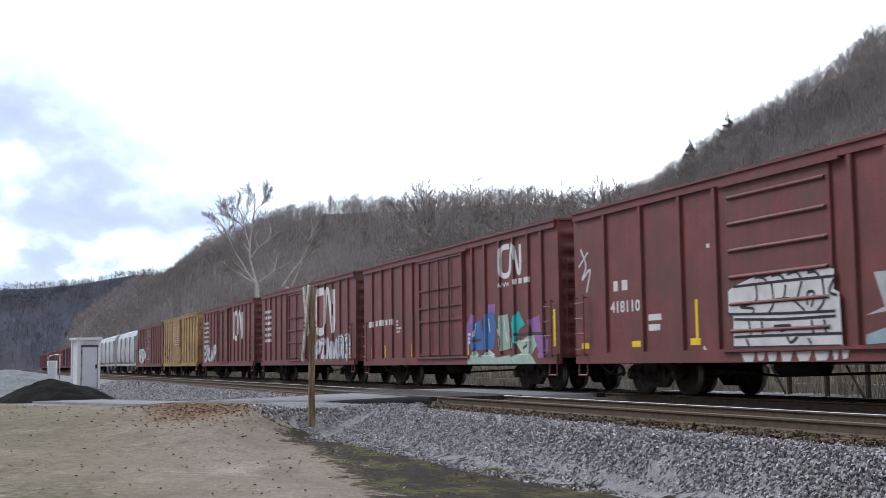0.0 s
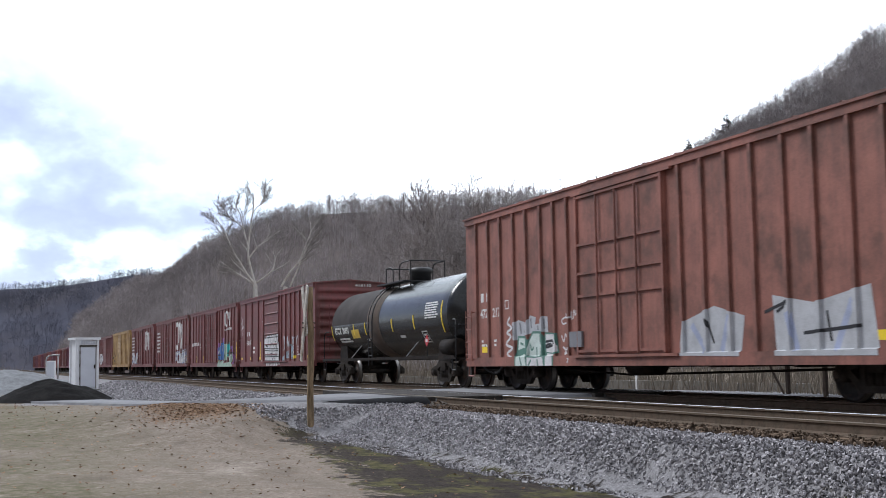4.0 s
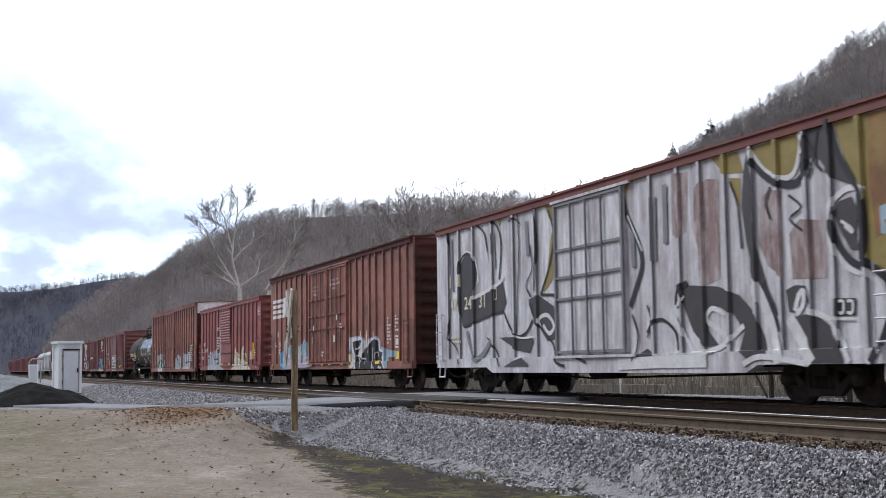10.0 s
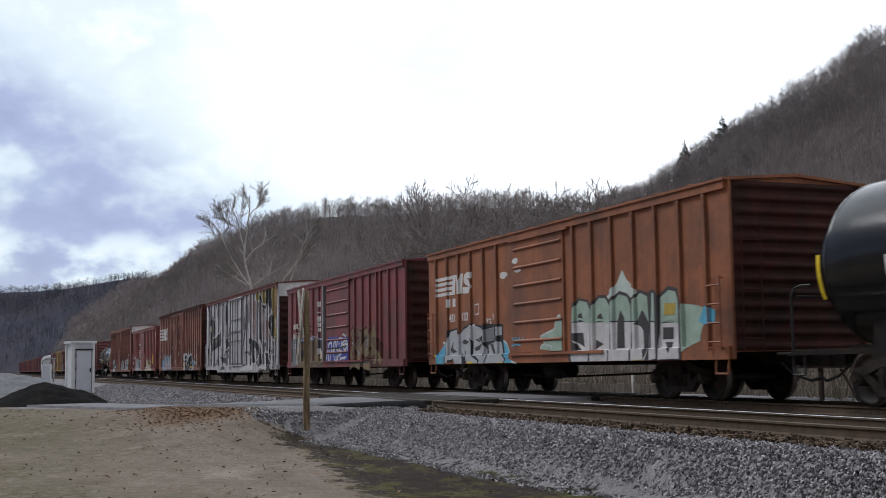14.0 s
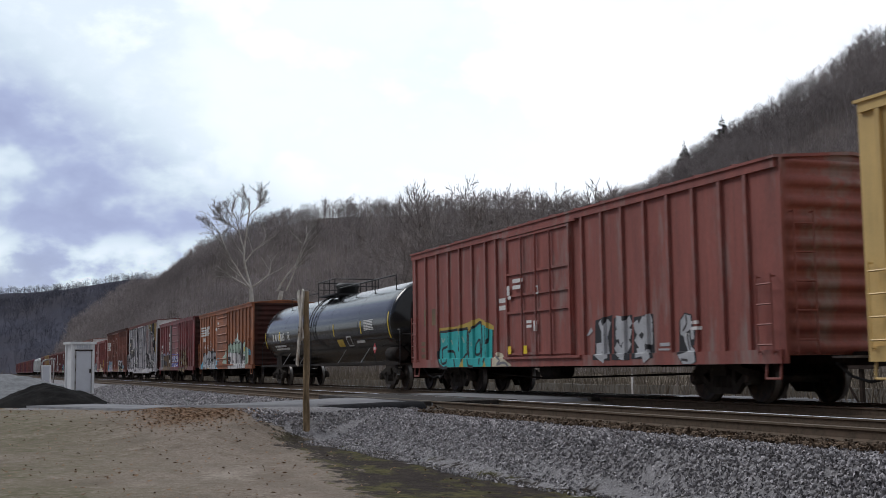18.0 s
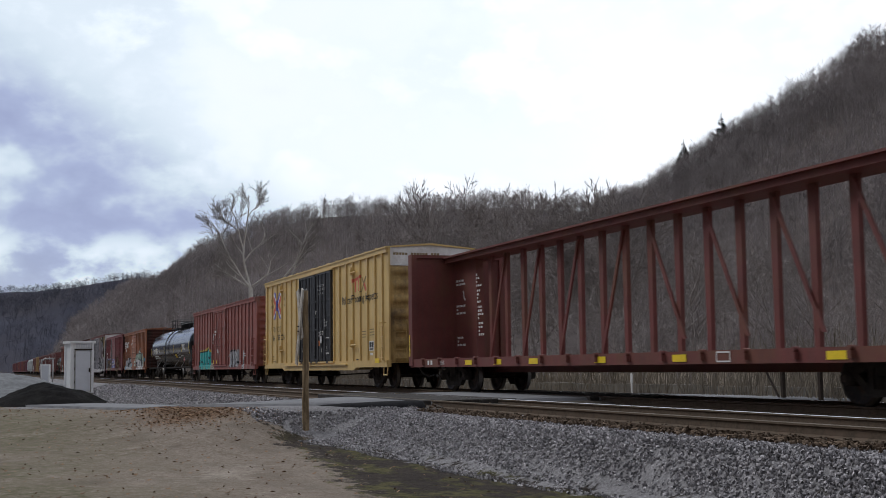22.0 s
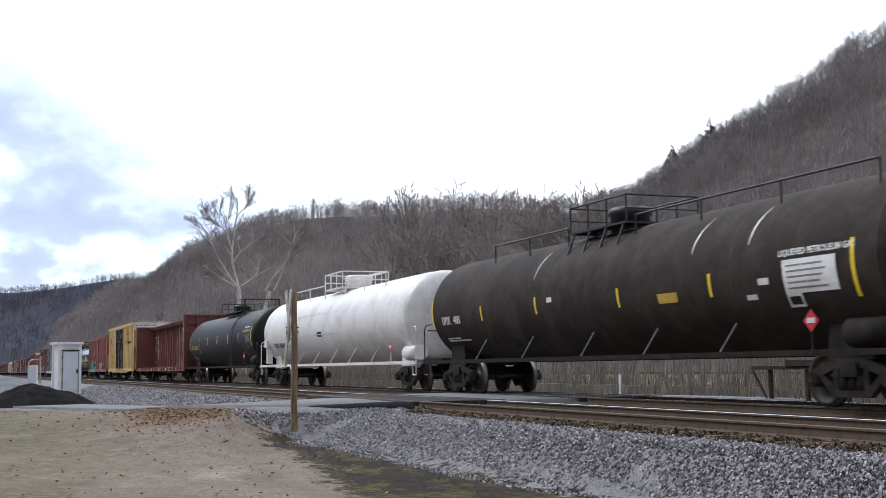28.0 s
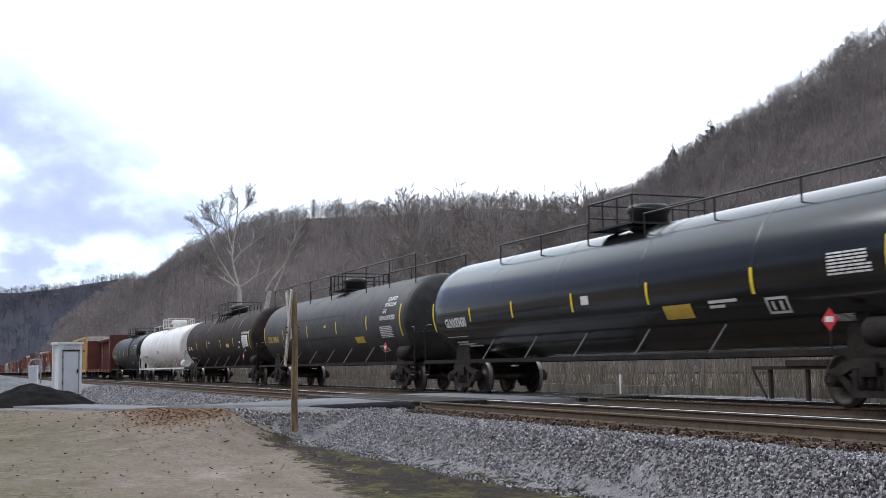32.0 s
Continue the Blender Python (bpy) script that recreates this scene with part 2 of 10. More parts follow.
STONE = mat("loose grey stones", (0.325, 0.311, 0.324), 0.9, vary=0.2, size=20, rand=1.0, bump=0.3)
TIE = mat("old creosoted tie", (0.11, 0.078, 0.055), 0.85, vary=0.4, size=6, fine=60, second=(0.17, 0.115, 0.075), rand=0.5, bump=0.5, stretch=(6, 0.6, 1))
RAIL_SIDE = mat("rusty rail web", (0.115, 0.088, 0.066), 0.8, vary=0.3, size=8, second=(0.14, 0.10, 0.075), bump=0.2)
RAIL_DULL = mat("dull rail head", (0.15, 0.125, 0.10), 0.75, metal=0.0, vary=0.2, size=3)
RAIL_TOP = mat("polished rail head", (0.62, 0.62, 0.63), 0.22, metal=1.0, vary=0.1, size=3)
ASPHALT = mat("worn grey asphalt", (0.20, 0.20, 0.215), 0.85, vary=0.2, size=1.5, fine=60, second=(0.25, 0.25, 0.255), bump=0.3)
ASPHALT_NEW = mat("fresh black asphalt", (0.014, 0.014, 0.016), 0.92, vary=0.3, size=6, fine=60, bump=0.5)
PLANK = mat("dark crossing timber", (0.05, 0.045, 0.042), 0.8, vary=0.35, size=5, rand=0.3, bump=0.4)
PILE = mat("black asphalt millings", (0.0075, 0.007, 0.0072), 0.95, vary=0.5, size=3, fine=25, second=(0.016, 0.0145, 0.014), bump=1.0)
GRAVEL_PILE = mat("pale grey gravel", (0.21, 0.215, 0.225), 0.9, vary=0.25, size=4, fine=30, bump=0.8)
SHED = mat("off white painted steel", (0.80, 0.81, 0.83), 0.5, vary=0.08, size=2, streak=0.18, bump=0.03)
SHED_DOOR = mat("pale grey door paint", (0.62, 0.64, 0.70), 0.5, vary=0.06, size=2, bump=0.02)
POST = mat("weathered brown post", (0.285, 0.21, 0.13), 0.85, vary=0.4, size=6, fine=50, second=(0.13, 0.095, 0.06), bump=0.6, stretch=(3, 3, 0.4))
BOARD = mat("weathered white board", (0.52, 0.50, 0.47), 0.85, vary=0.4, size=5, fine=40, second=(0.26, 0.20, 0.15), bump=0.4)
BARK = mat("grey brown bark", (0.29, 0.26, 0.255), 0.9, vary=0.35, size=2, rand=0.35, bump=0.0)
HILL_BARK = mat("hillside bare timber", (0.33, 0.295, 0.295), 0.95, vary=0.3, size=0.02, fine=0.2, rand=0.3, bump=0.0)
PALE_BARK = mat("pale sycamore bark", (0.66, 0.63, 0.60), 0.8, vary=0.2, size=2.5, second=(0.46, 0.41, 0.36), bump=0.2)
TWIG = mat("sycamore twigs", (0.30, 0.275, 0.265), 0.9, vary=0.3, size=1.0, bump=0.0)
PINE = mat("dark pine needles", (0.028, 0.04, 0.026), 0.9, vary=0.4, size=1.0, rand=0.3, bump=0.0)
LITTER = mat("hillside leaf litter", (0.135, 0.113, 0.107), 0.95, vary=0.3, size=0.015, fine=0.12, second=(0.105, 0.088, 0.084), bump=0.4)
# distance haze is put into the blue-grey base colours of the far ridge
FAR_LITTER = mat("distant hillside floor in haze blue", (0.070, 0.072, 0.098), 0.95, vary=0.2, size=0.012, fine=0.1, second=(0.068, 0.064, 0.078), bump=0.3)
FAR_BARK = mat("distant bare timber in haze blue", (0.155, 0.16, 0.205), 0.95, vary=0.3, size=0.02, fine=0.2, rand=0.4, bump=0.0)
BRUSH = mat("dry brush and weeds", (0.20, 0.172, 0.138), 0.95, vary=0.3, size=0.6, rand=0.5, bump=0.0)
CONCRETE = mat("stained concrete", (0.19, 0.178, 0.16), 0.85, vary=0.25, size=1.2, fine=18, second=(0.13, 0.12, 0.105), streak=0.6, bump=0.3)
RUSTY = mat("dark rusted steel", (0.045, 0.035, 0.030), 0.8, vary=0.4, size=4, bump=0.3)


def ground_material():
    """One sheet: sandy lot, mossy dark verge, ballast bed and leaf litter behind, each with ragged borders."""
    m = bpy.data.materials.new("lot, verge and ballast")
    m.use_nodes = True
    t = m.node_tree
    b = t.nodes["Principled BSDF"]
    b.inputs["Roughness"].default_value, b.inputs["Specular IOR Level"].default_value = 0.95, 0.1
    co = nd(t, "ShaderNodeTexCoord")
    sep = nd(t, "ShaderNodeSeparateXYZ")
    t.links.new(co.outputs["Object"], sep.inputs["Vector"])

    def noise_of(scale, detail=6.0, rough=0.65, stretch=(1, 1, 1)):
        mp = nd(t, "ShaderNodeMapping", Scale=stretch, Location=(scale * 3.7, 1.9, 0))
        n = nd(t, "ShaderNodeTexNoise", Scale=scale, Detail=detail, Roughness=rough)
        t.links.new(co.outputs["Object"], mp.inputs["Vector"])
        t.links.new(mp.outputs["Vector"], n.inputs["Vector"])
        return n.outputs["Fac"]

    def math_of(op, p, q, r=0.0):
        n = nd(t, "ShaderNodeMath")
        n.operation = op
        for k, v in enumerate((p, q, r)):
            if isinstance(v, (int, float)):
                n.inputs[k].default_value = v
            else:
                t.links.new(v, n.inputs[k])
        return n.outputs["Value"]

    def band(v, lo, hi):
        n = nd(t, "ShaderNodeMapRange", From_Min=lo, From_Max=hi)
        t.links.new(v, n.inputs["Value"])
        return n.outputs["Result"]

    def over(low, high, fac):
        n = nd(t, "ShaderNodeMix")
        n.data_type = "RGBA"
        for k, v in ((6, low), (7, high)):
            if isinstance(v, tuple):
                n.inputs[k].default_value = (*v, 1)
            else:
                t.links.new(v, n.inputs[k])
        t.links.new(fac, n.inputs[0])
        return n.outputs[2]

    wide, mid, fine, grit = noise_of(0.16), noise_of(0.9), noise_of(5.0), noise_of(26.0, 3.0)
    px, py = sep.outputs["X"], sep.outputs["Y"]
    sand = over((0.14, 0.114, 0.092), (0.32, 0.268, 0.222), band(math_of("MULTIPLY_ADD", mid, 0.6, math_of("MULTIPLY", grit, 0.4)), 0.36, 0.66))
    sand = over(sand, (0.165, 0.125, 0.095), math_of("MULTIPLY", band(noise_of(1.7, 9.0, 0.75, (1, 1.8, 1)), 0.5, 0.68), 0.8))
    sand = over(sand, (0.135, 0.10, 0.075), band(math_of("MULTIPLY_ADD", fine, 0.5, math_of("MULTIPLY", wide, 0.7)), 0.66, 0.78))
    sand = over(sand, (0.10, 0.078, 0.06), math_of("MULTIPLY", band(math_of("MULTIPLY_ADD", noise_of(14.0, 5.0, 0.7), 0.6, math_of("MULTIPLY", mid, 0.4)), 0.5, 0.66), 0.75))
    sand = over(sand, (0.40, 0.35, 0.30), math_of("MULTIPLY", band(math_of("MULTIPLY_ADD", noise_of(8.0, 6.0, 0.7), 0.5, math_of("MULTIPLY", noise_of(0.6), 0.5)), 0.53, 0.66), 0.6))
    sand = over(sand, (0.115, 0.105, 0.06), math_of("MULTIPLY", math_of("MULTIPLY", band(wide, 0.36, 0.55), band(py, 3.4, 1.0)), band(fine, 0.3, 0.6)))
    sand = over(sand, (0.12, 0.085, 0.06), band(noise_of(2.6, 8.0, 0.75, (1, 2.2, 1)), 0.64, 0.70))
    sand = over(sand, (0.075, 0.05, 0.035), band(noise_of(11.0, 4.0, 0.6), 0.68, 0.71))
    rag = math_of("MULTIPLY", math_of("ADD", math_of("ADD", mid, fine), -1.0), 1.5)
    ragged = math_of("ADD", rag, py)
    widen = math_of("MULTIPLY", math_of("MAXIMUM", math_of("ADD", px, 21.0), 0.0), 0.16)
    inner = math_of("ADD", math_of("ADD", ragged, widen), math_of("MULTIPLY", math_of("ADD", noise_of(0.5), -0.5), 1.2))
    soil = over((0.02, 0.016, 0.0145), (0.055, 0.043, 0.036), band(math_of("MULTIPLY_ADD", grit, 0.5, math_of("MULTIPLY", fine, 0.5)), 0.4, 0.6))
    moss = over((0.042, 0.038, 0.016), (0.105, 0.095, 0.04), band(fine, 0.4, 0.62))
    green = math_of("MULTIPLY", band(noise_of(1.1, 7.0, 0.7, (0.8, 1.5, 1)), 0.49, 0.57), band(math_of("MULTIPLY_ADD", mid, 3.0, px), -23.5, -20.5))
    bare = over(soil, moss, green)
    verge = math_of("MULTIPLY", band(inner, 5.5, 5.7), band(math_of("MULTIPLY_ADD", mid, 3.0, px), -28.5, -26.5))
    verge = math_of("MULTIPLY", verge, math_of("MAXIMUM", band(noise_of(1.5, 8.0, 0.75, (0.7, 1.6, 1)), 0.40, 0.44), band(inner, 5.85, 6.2)))
    leafy = math_of("MULTIPLY", math_of("MULTIPLY", band(px, -24.6, -26.2), band(px, -40.0, -32.0)), band(math_of("MULTIPLY_ADD", rag, 0.8, py), 3.2, 4.0))
    sand = over(sand, over((0.13, 0.085, 0.058), (0.26, 0.175, 0.118), band(grit, 0.4, 0.6)), math_of("MULTIPLY", leafy, band(fine, 0.34, 0.52)))
    out = over(sand, bare, verge)
    yard = math_of("MULTIPLY_ADD", band(px, -37.0, -43.0), 6.0, ragged)
    yard = math_of("MULTIPLY_ADD", math_of("MAXIMUM", math_of("ADD", px, 22.0), 0.0), -0.07, yard)
    yard = math_of("MULTIPLY_ADD", band(px, -23.2, -24.8), 1.1, yard)
    yard = math_of("MULTIPLY_ADD", band(px, -27.0, -29.0), -1.3, yard)
    stone = over((0.125, 0.12, 0.124), (0.32, 0.308, 0.318), band(math_of("MULTIPLY_ADD", grit, 0.7, math_of("MULTIPLY", fine, 0.4)), 0.38, 0.72))
    out = over(out, stone, band(yard, 6.62, 6.78))
    bed = over((0.055, 0.046, 0.040), (0.17, 0.15, 0.135), band(math_of("MULTIPLY_ADD", grit, 0.7, math_of("MULTIPLY", fine, 0.4)), 0.4, 0.72))
    out = over(out, bed, band(ragged, 8.5, 8.8))
    out = over(out, (0.16, 0.13, 0.10), band(ragged, 19.4, 20.4))
    t.links.new(out, b.inputs["Base Color"])
    bp = nd(t, "ShaderNodeBump", Strength=0.7, Distance=0.03)
    t.links.new(math_of("ADD", grit, fine), bp.inputs["Height"])
    t.links.new(bp.outputs["Normal"], b.inputs["Normal"])
    return m


LOT = ground_material()
LEAVES = mat("brown leaf litter", (0.235, 0.15, 0.098), 0.9, vary=0.4, size=5, rand=0.6, bump=0.2)


# ---- mesh helpers ----
def part(name, bm, material, parent=None, label=""):
    """Links a bmesh as ONE mesh object; material may be a list of slots."""
    me = bpy.data.meshes.new(name)
    bm.to_mesh(me)
    bm.free()
    for m in material if isinstance(material, (list, tuple)) else [material]:
        me.materials.append(m)
    ob = new(name, me)
    ob.parent = parent
    if label:
        ob["label"] = label
    return ob


def shared(name, me, parent, m=None):
    """One more object on a mesh that other pieces use too."""
    ob = new(name, me)
    ob.parent = parent
    if m is not None:
        ob.matrix_basis = m
    return ob


def raw(name, verts, faces, material, parent=None, label=""):
    """A mesh from arrays; faces all of one size."""
    verts, faces = np.asarray(verts, np.float32), np.asarray(faces, np.int32)
    me = bpy.data.meshes.new(name)
    me.vertices.add(len(verts))
    me.vertices.foreach_set("co", verts.ravel())
    k = faces.shape[1]
    me.loops.add(faces.size)
    me.loops.foreach_set("vertex_index", faces.ravel())
    me.polygons.add(len(faces))
    me.polygons.foreach_set("loop_start", np.arange(0, faces.size, k, dtype=np.int32))
    me.update(calc_edges=True)
    me.materials.append(material)
    ob = new(name, me)
    ob.parent = parent
    if label:
        ob["label"] = label
    return ob


def bx(bm, x0, x1, y0, y1, z0, z1, slot=0):
    v = [bm.verts.new((x, y, z)) for x in (x0, x1) for y in (y0, y1) for z in (z0, z1)]
    for f in ((0, 1, 3, 2), (4, 6, 7, 5), (0, 4, 5, 1), (2, 3, 7, 6), (0, 2, 6, 4), (1, 5, 7, 3)):
        bm.faces.new([v[i] for i in f]).material_index = slot
    return v


def rod(bm, a, b, r, sides=6, r2=None, slot=0, caps=True):
    """A straight round bar, tapered to r2."""
    a, b = Vector(a), Vector(b)
    r2 = r if r2 is None else r2
    way = (b - a).normalized()
    side = way.orthogonal().normalized()
    up = way.cross(side)
    rings = []
    for p, q in ((a, r), (b, r2)):
        rings.append([bm.verts.new(p + q * (math.cos(k * math.tau / sides) * side + math.sin(k * math.tau / sides) * up)) for k in range(sides)])
    for k in range(sides):
        f = bm.faces.new((rings[0][k], rings[0][(k + 1) % sides], rings[1][(k + 1) % sides], rings[1][k]))
        f.material_index, f.smooth = slot, sides > 6
    if caps:
        bm.faces.new(rings[0][::-1]).material_index = slot
        bm.faces.new(rings[1]).material_index = slot


def pipe(bm, pts, r, sides=6):
    for a, b in zip(pts, pts[1:]):
        rod(bm, a, b, r, sides)


def extrude(bm, outline, y0, y1, slot=0):
    """A closed outline of (x, z) carried from y0 to y1."""
    a = [bm.verts.new((x, y0, z)) for x, z in outline]
    b = [bm.verts.new((x, y1, z)) for x, z in outline]
    n = len(a)
    for k in range(n):
        bm.faces.new((a[k], a[(k + 1) % n], b[(k + 1) % n], b[k])).material_index = slot
    bm.faces.new(a[::-1]).material_index = slot
    bm.faces.new(b).material_index = slot


def lathe(bm, profile, axis="x", sides=32, centre=(0, 0, 0), slot=None, smooth=True):
    """A profile of (along, radius) turned round an axis."""
    rings = []
    for along, r in profile:
        ring = []
        for k in range(sides):
            c, s = math.cos(k * math.tau / sides), math.sin(k * math.tau / sides)
            p = {"x": (along, r * c, r * s), "y": (r * c, along, r * s), "z": (r * c, r * s, along)}[axis]
            ring.append(bm.verts.new((p[0] + centre[0], p[1] + centre[1], p[2] + centre[2])))
        rings.append(ring)
    for j, (a, b) in enumerate(zip(rings, rings[1:])):
        for k in range(sides):
            f = bm.faces.new((a[k], a[(k + 1) % sides], b[(k + 1) % sides], b[k]))
            f.smooth = smooth
            if slot:
                f.material_index = slot[j]
    for ring in (rings[0], rings[-1]):
        bm.faces.new(ring)


def fixed(bm):
    bmesh.ops.recalc_face_normals(bm, faces=bm.faces)
    return bm


# ---- ground ----
ROAD = ((-28.9, 60, -0.9), (-28.9, 19, -0.20), (-28.9, 16, -0.015), (-28.9, 8.4, -0.015), (-30.2, 6.75, -0.09), (-34.2, 5.45, -0.30), (-42.0, 4.05, -0.43), (-50.0, 1.7, -0.48), (-64.0, -2.8, -0.48), (-100.0, -9.0, -0.45), (-180, -18, -0.4))
WIDE = (7.4, 7.8, 8.4, 8.4, 4.8, 3.0, 2.6, 2.8, 3.2, 4.0, 5.0)


def road_near(x, y):
    """Distance to the road's middle line, its height and half width there."""
    best = (1e9, 0, 0)
    for (a, b, wa, wb) in zip(ROAD, ROAD[1:], WIDE, WIDE[1:]):
        dx, dy = b[0] - a[0], b[1] - a[1]
        k = max(0, min(1, ((x - a[0]) * dx + (y - a[1]) * dy) / (dx * dx + dy * dy)))
        d = math.hypot(x - a[0] - k * dx, y - a[1] - k * dy)
        if d < best[0]:
            best = (d, a[2] + k * (b[2] - a[2]), (wa + k * (wb - wa)) / 2)
    return best


def ease(k):
    k = max(0.0, min(1.0, k))
    return k * k * (3 - 2 * k)


def toe(x):
    """Where the ballast runs out on the lot."""
    base = float(np.interp(-x, (13, 15, 17, 20, 24.2, 25.3, 27.1, 29, 34, 60), (7.42, 7.24, 7.06, 6.78, 6.4, 6.2, 6.12, 6.4, 6.9, 7.1)))
    return base + 0.09 * math.sin(x * 0.9) + 0.07 * math.sin(x * 2.3)


def gz(x, y):
    lot = -0.84 + 0.38 * ease((-13 - x) / 28) + 0.03 * noise.noise((x * 0.35, y * 0.35, 0))
    lot -= 0.06 * ease((y - 3.5) / 2.0) * ease((x + 26) / 8)
    far = -0.95 - 1.6 * ease((y - 24) / 30)
    if y < 13:
        z = lot + (-0.21 - lot) * ease((y - toe(x)) / (8.2 - toe(x))) ** 0.85
    else:
        z = -0.21 + (far + 0.21) * ease((y - 17.0) / 3.2)
    if -190 < x < -15 and y < 70:
        d, rz, half = road_near(x, y)
        k = ease(1 - (d - half) / (1.2 + 4.5 * ease((6.5 - y) / 3)))
        z = z + (rz - 0.07 - z) * k
    return z


def axis_steps(lo, hi, near_lo, near_hi, fine, grow):
    out = list(np.arange(near_lo, near_hi + 1e-6, fine))
    step = fine
    while out[-1] < hi:
        step *= grow
        out.append(min(hi, out[-1] + step))
    step = fine
    while out[0] > lo:
        step *= grow
        out.insert(0, max(lo, out[0] - step))
    return out


def build_ground():
    xs = axis_steps(-4200, 2500, -62, -6, 0.45, 1.13)
    ys = axis_steps(-2500, 4200, -6, 20, 0.35, 1.16)
    verts = [(x, y, gz(x, y)) for x in xs for y in ys]
    n = len(ys)
    faces = [(i * n + j, (i + 1) * n + j, (i + 1) * n + j + 1, i * n + j + 1) for i in range(len(xs) - 1) for j in range(n - 1)]
    ob = raw("ground", verts, faces, LOT)
    ob.data.polygons.foreach_set("use_smooth", np.ones(len(ob.data.polygons), bool))
    return tagged(ob, "sandy lot, stone ballast bed and leaf-littered verge", "ground", kind="structure")


def strip(bm, line, widths, lift, slot=0, side=None, thick=0.06):
    """A road strip along a line of points; side: only a band along one edge, (from, to) in half widths."""
    pts = []
    for k in range(len(line) - 1):
        a, b = Vector(line[k]), Vector(line[k + 1])
        steps = max(2, min(24, int((b - a).length / 0.8)))
        for s in range(steps):
            u = s / steps
            pts.append((a.lerp(b, u), widths[k] + (widths[k + 1] - widths[k]) * u))
    pts.append((Vector(line[-1]), widths[-1]))
    for _ in range(3):
        pts = [pts[0]] + [((pts[i - 1][0] + 2 * pts[i][0] + pts[i + 1][0]) / 4, pts[i][1]) for i in range(1, len(pts) - 1)] + [pts[-1]]
    rows = []
    for i, (p, w) in enumerate(pts):
        d = (pts[min(i + 1, len(pts) - 1)][0] - pts[max(i - 1, 0)][0])
        d.z = 0
        d.normalize()
        nrm = Vector((-d.y, d.x, 0))
        wob = 0.12 * noise.noise((i * 0.4, 2.0, lift * 50))
        us = (-1, -0.97, 0, 0.97, 1) if side is None else (side[0], side[0] + 0.01, (side[0] + side[1]) / 2, side[1] - 0.01, side[1])
        zs = (-thick, 0, 0.015, 0, -thick)
        rows.append([bm.verts.new(p + nrm * (u * w / 2 + wob * (abs(u) > 0.5)) + Vector((0, 0, lift + z))) for u, z in zip(us, zs)])
    for a, b in zip(rows, rows[1:]):
        for k in range(4):
            f = bm.faces.new((a[k], a[k + 1], b[k + 1], b[k]))
            f.material_index, f.smooth = slot, 0 < k < 3


def build_road():
    bm = bmesh.new()
    strip(bm, ROAD, WIDE, 0.0, thick=0.12)
    road = tagged(part("road", fixed(bm), ASPHALT), "worn grey asphalt lane over the level crossing", "road", kind="structure")
    # the fresh asphalt apron that slopes off the edge of the crossing
    bm = bmesh.new()
    rows = []
    for k, p in enumerate(smooth_line([(-24.62, 9.0, 0), (-24.66, 8.4, 0), (-25.0, 7.5, -0.03), (-25.9, 6.6, -0.07), (-26.9, 5.95, -0.13), (-27.8, 5.45, -0.2)], 26)):
        out = (0.75, -0.5) if k > 8 else (0.95, -0.2)
        w = 0.75 + 0.18 * noise.noise((k * 0.5, 1.0, 0.0)) - 0.12 * ease((k - 17) / 8)
        rows.append([bm.verts.new((p[0] + out[0] * u * w - out[0] * 0.25, p[1] + out[1] * u * w - out[1] * 0.25, p[2] + z)) for u, z in ((0, -0.2), (0, 0.004), (0.45, -0.01), (0.9, -0.08), (1.15, -0.32))])
    for p, q in zip(rows, rows[1:]):
        for k in range(4):
            bm.faces.new((p[k], p[k + 1], q[k + 1], q[k])).smooth = k > 0
    part("asphalt_edge", fixed(bm), ASPHALT_NEW, road, "fresh black asphalt edge")
    return road


# ---- tracks ----
NEAR_TRACK, FAR_TRACK = 10.1, 14.25


def rail_profile():
    return [(-0.07, -0.17), (-0.07, -0.155), (-0.012, -0.13), (-0.012, -0.045), (-0.036, -0.03), (-0.036, -0.006), (-0.028, 0.0), (0.028, 0.0), (0.036, -0.006), (0.036, -0.03), (0.012, -0.045), (0.012, -0.13), (0.07, -0.155), (0.07, -0.17)]


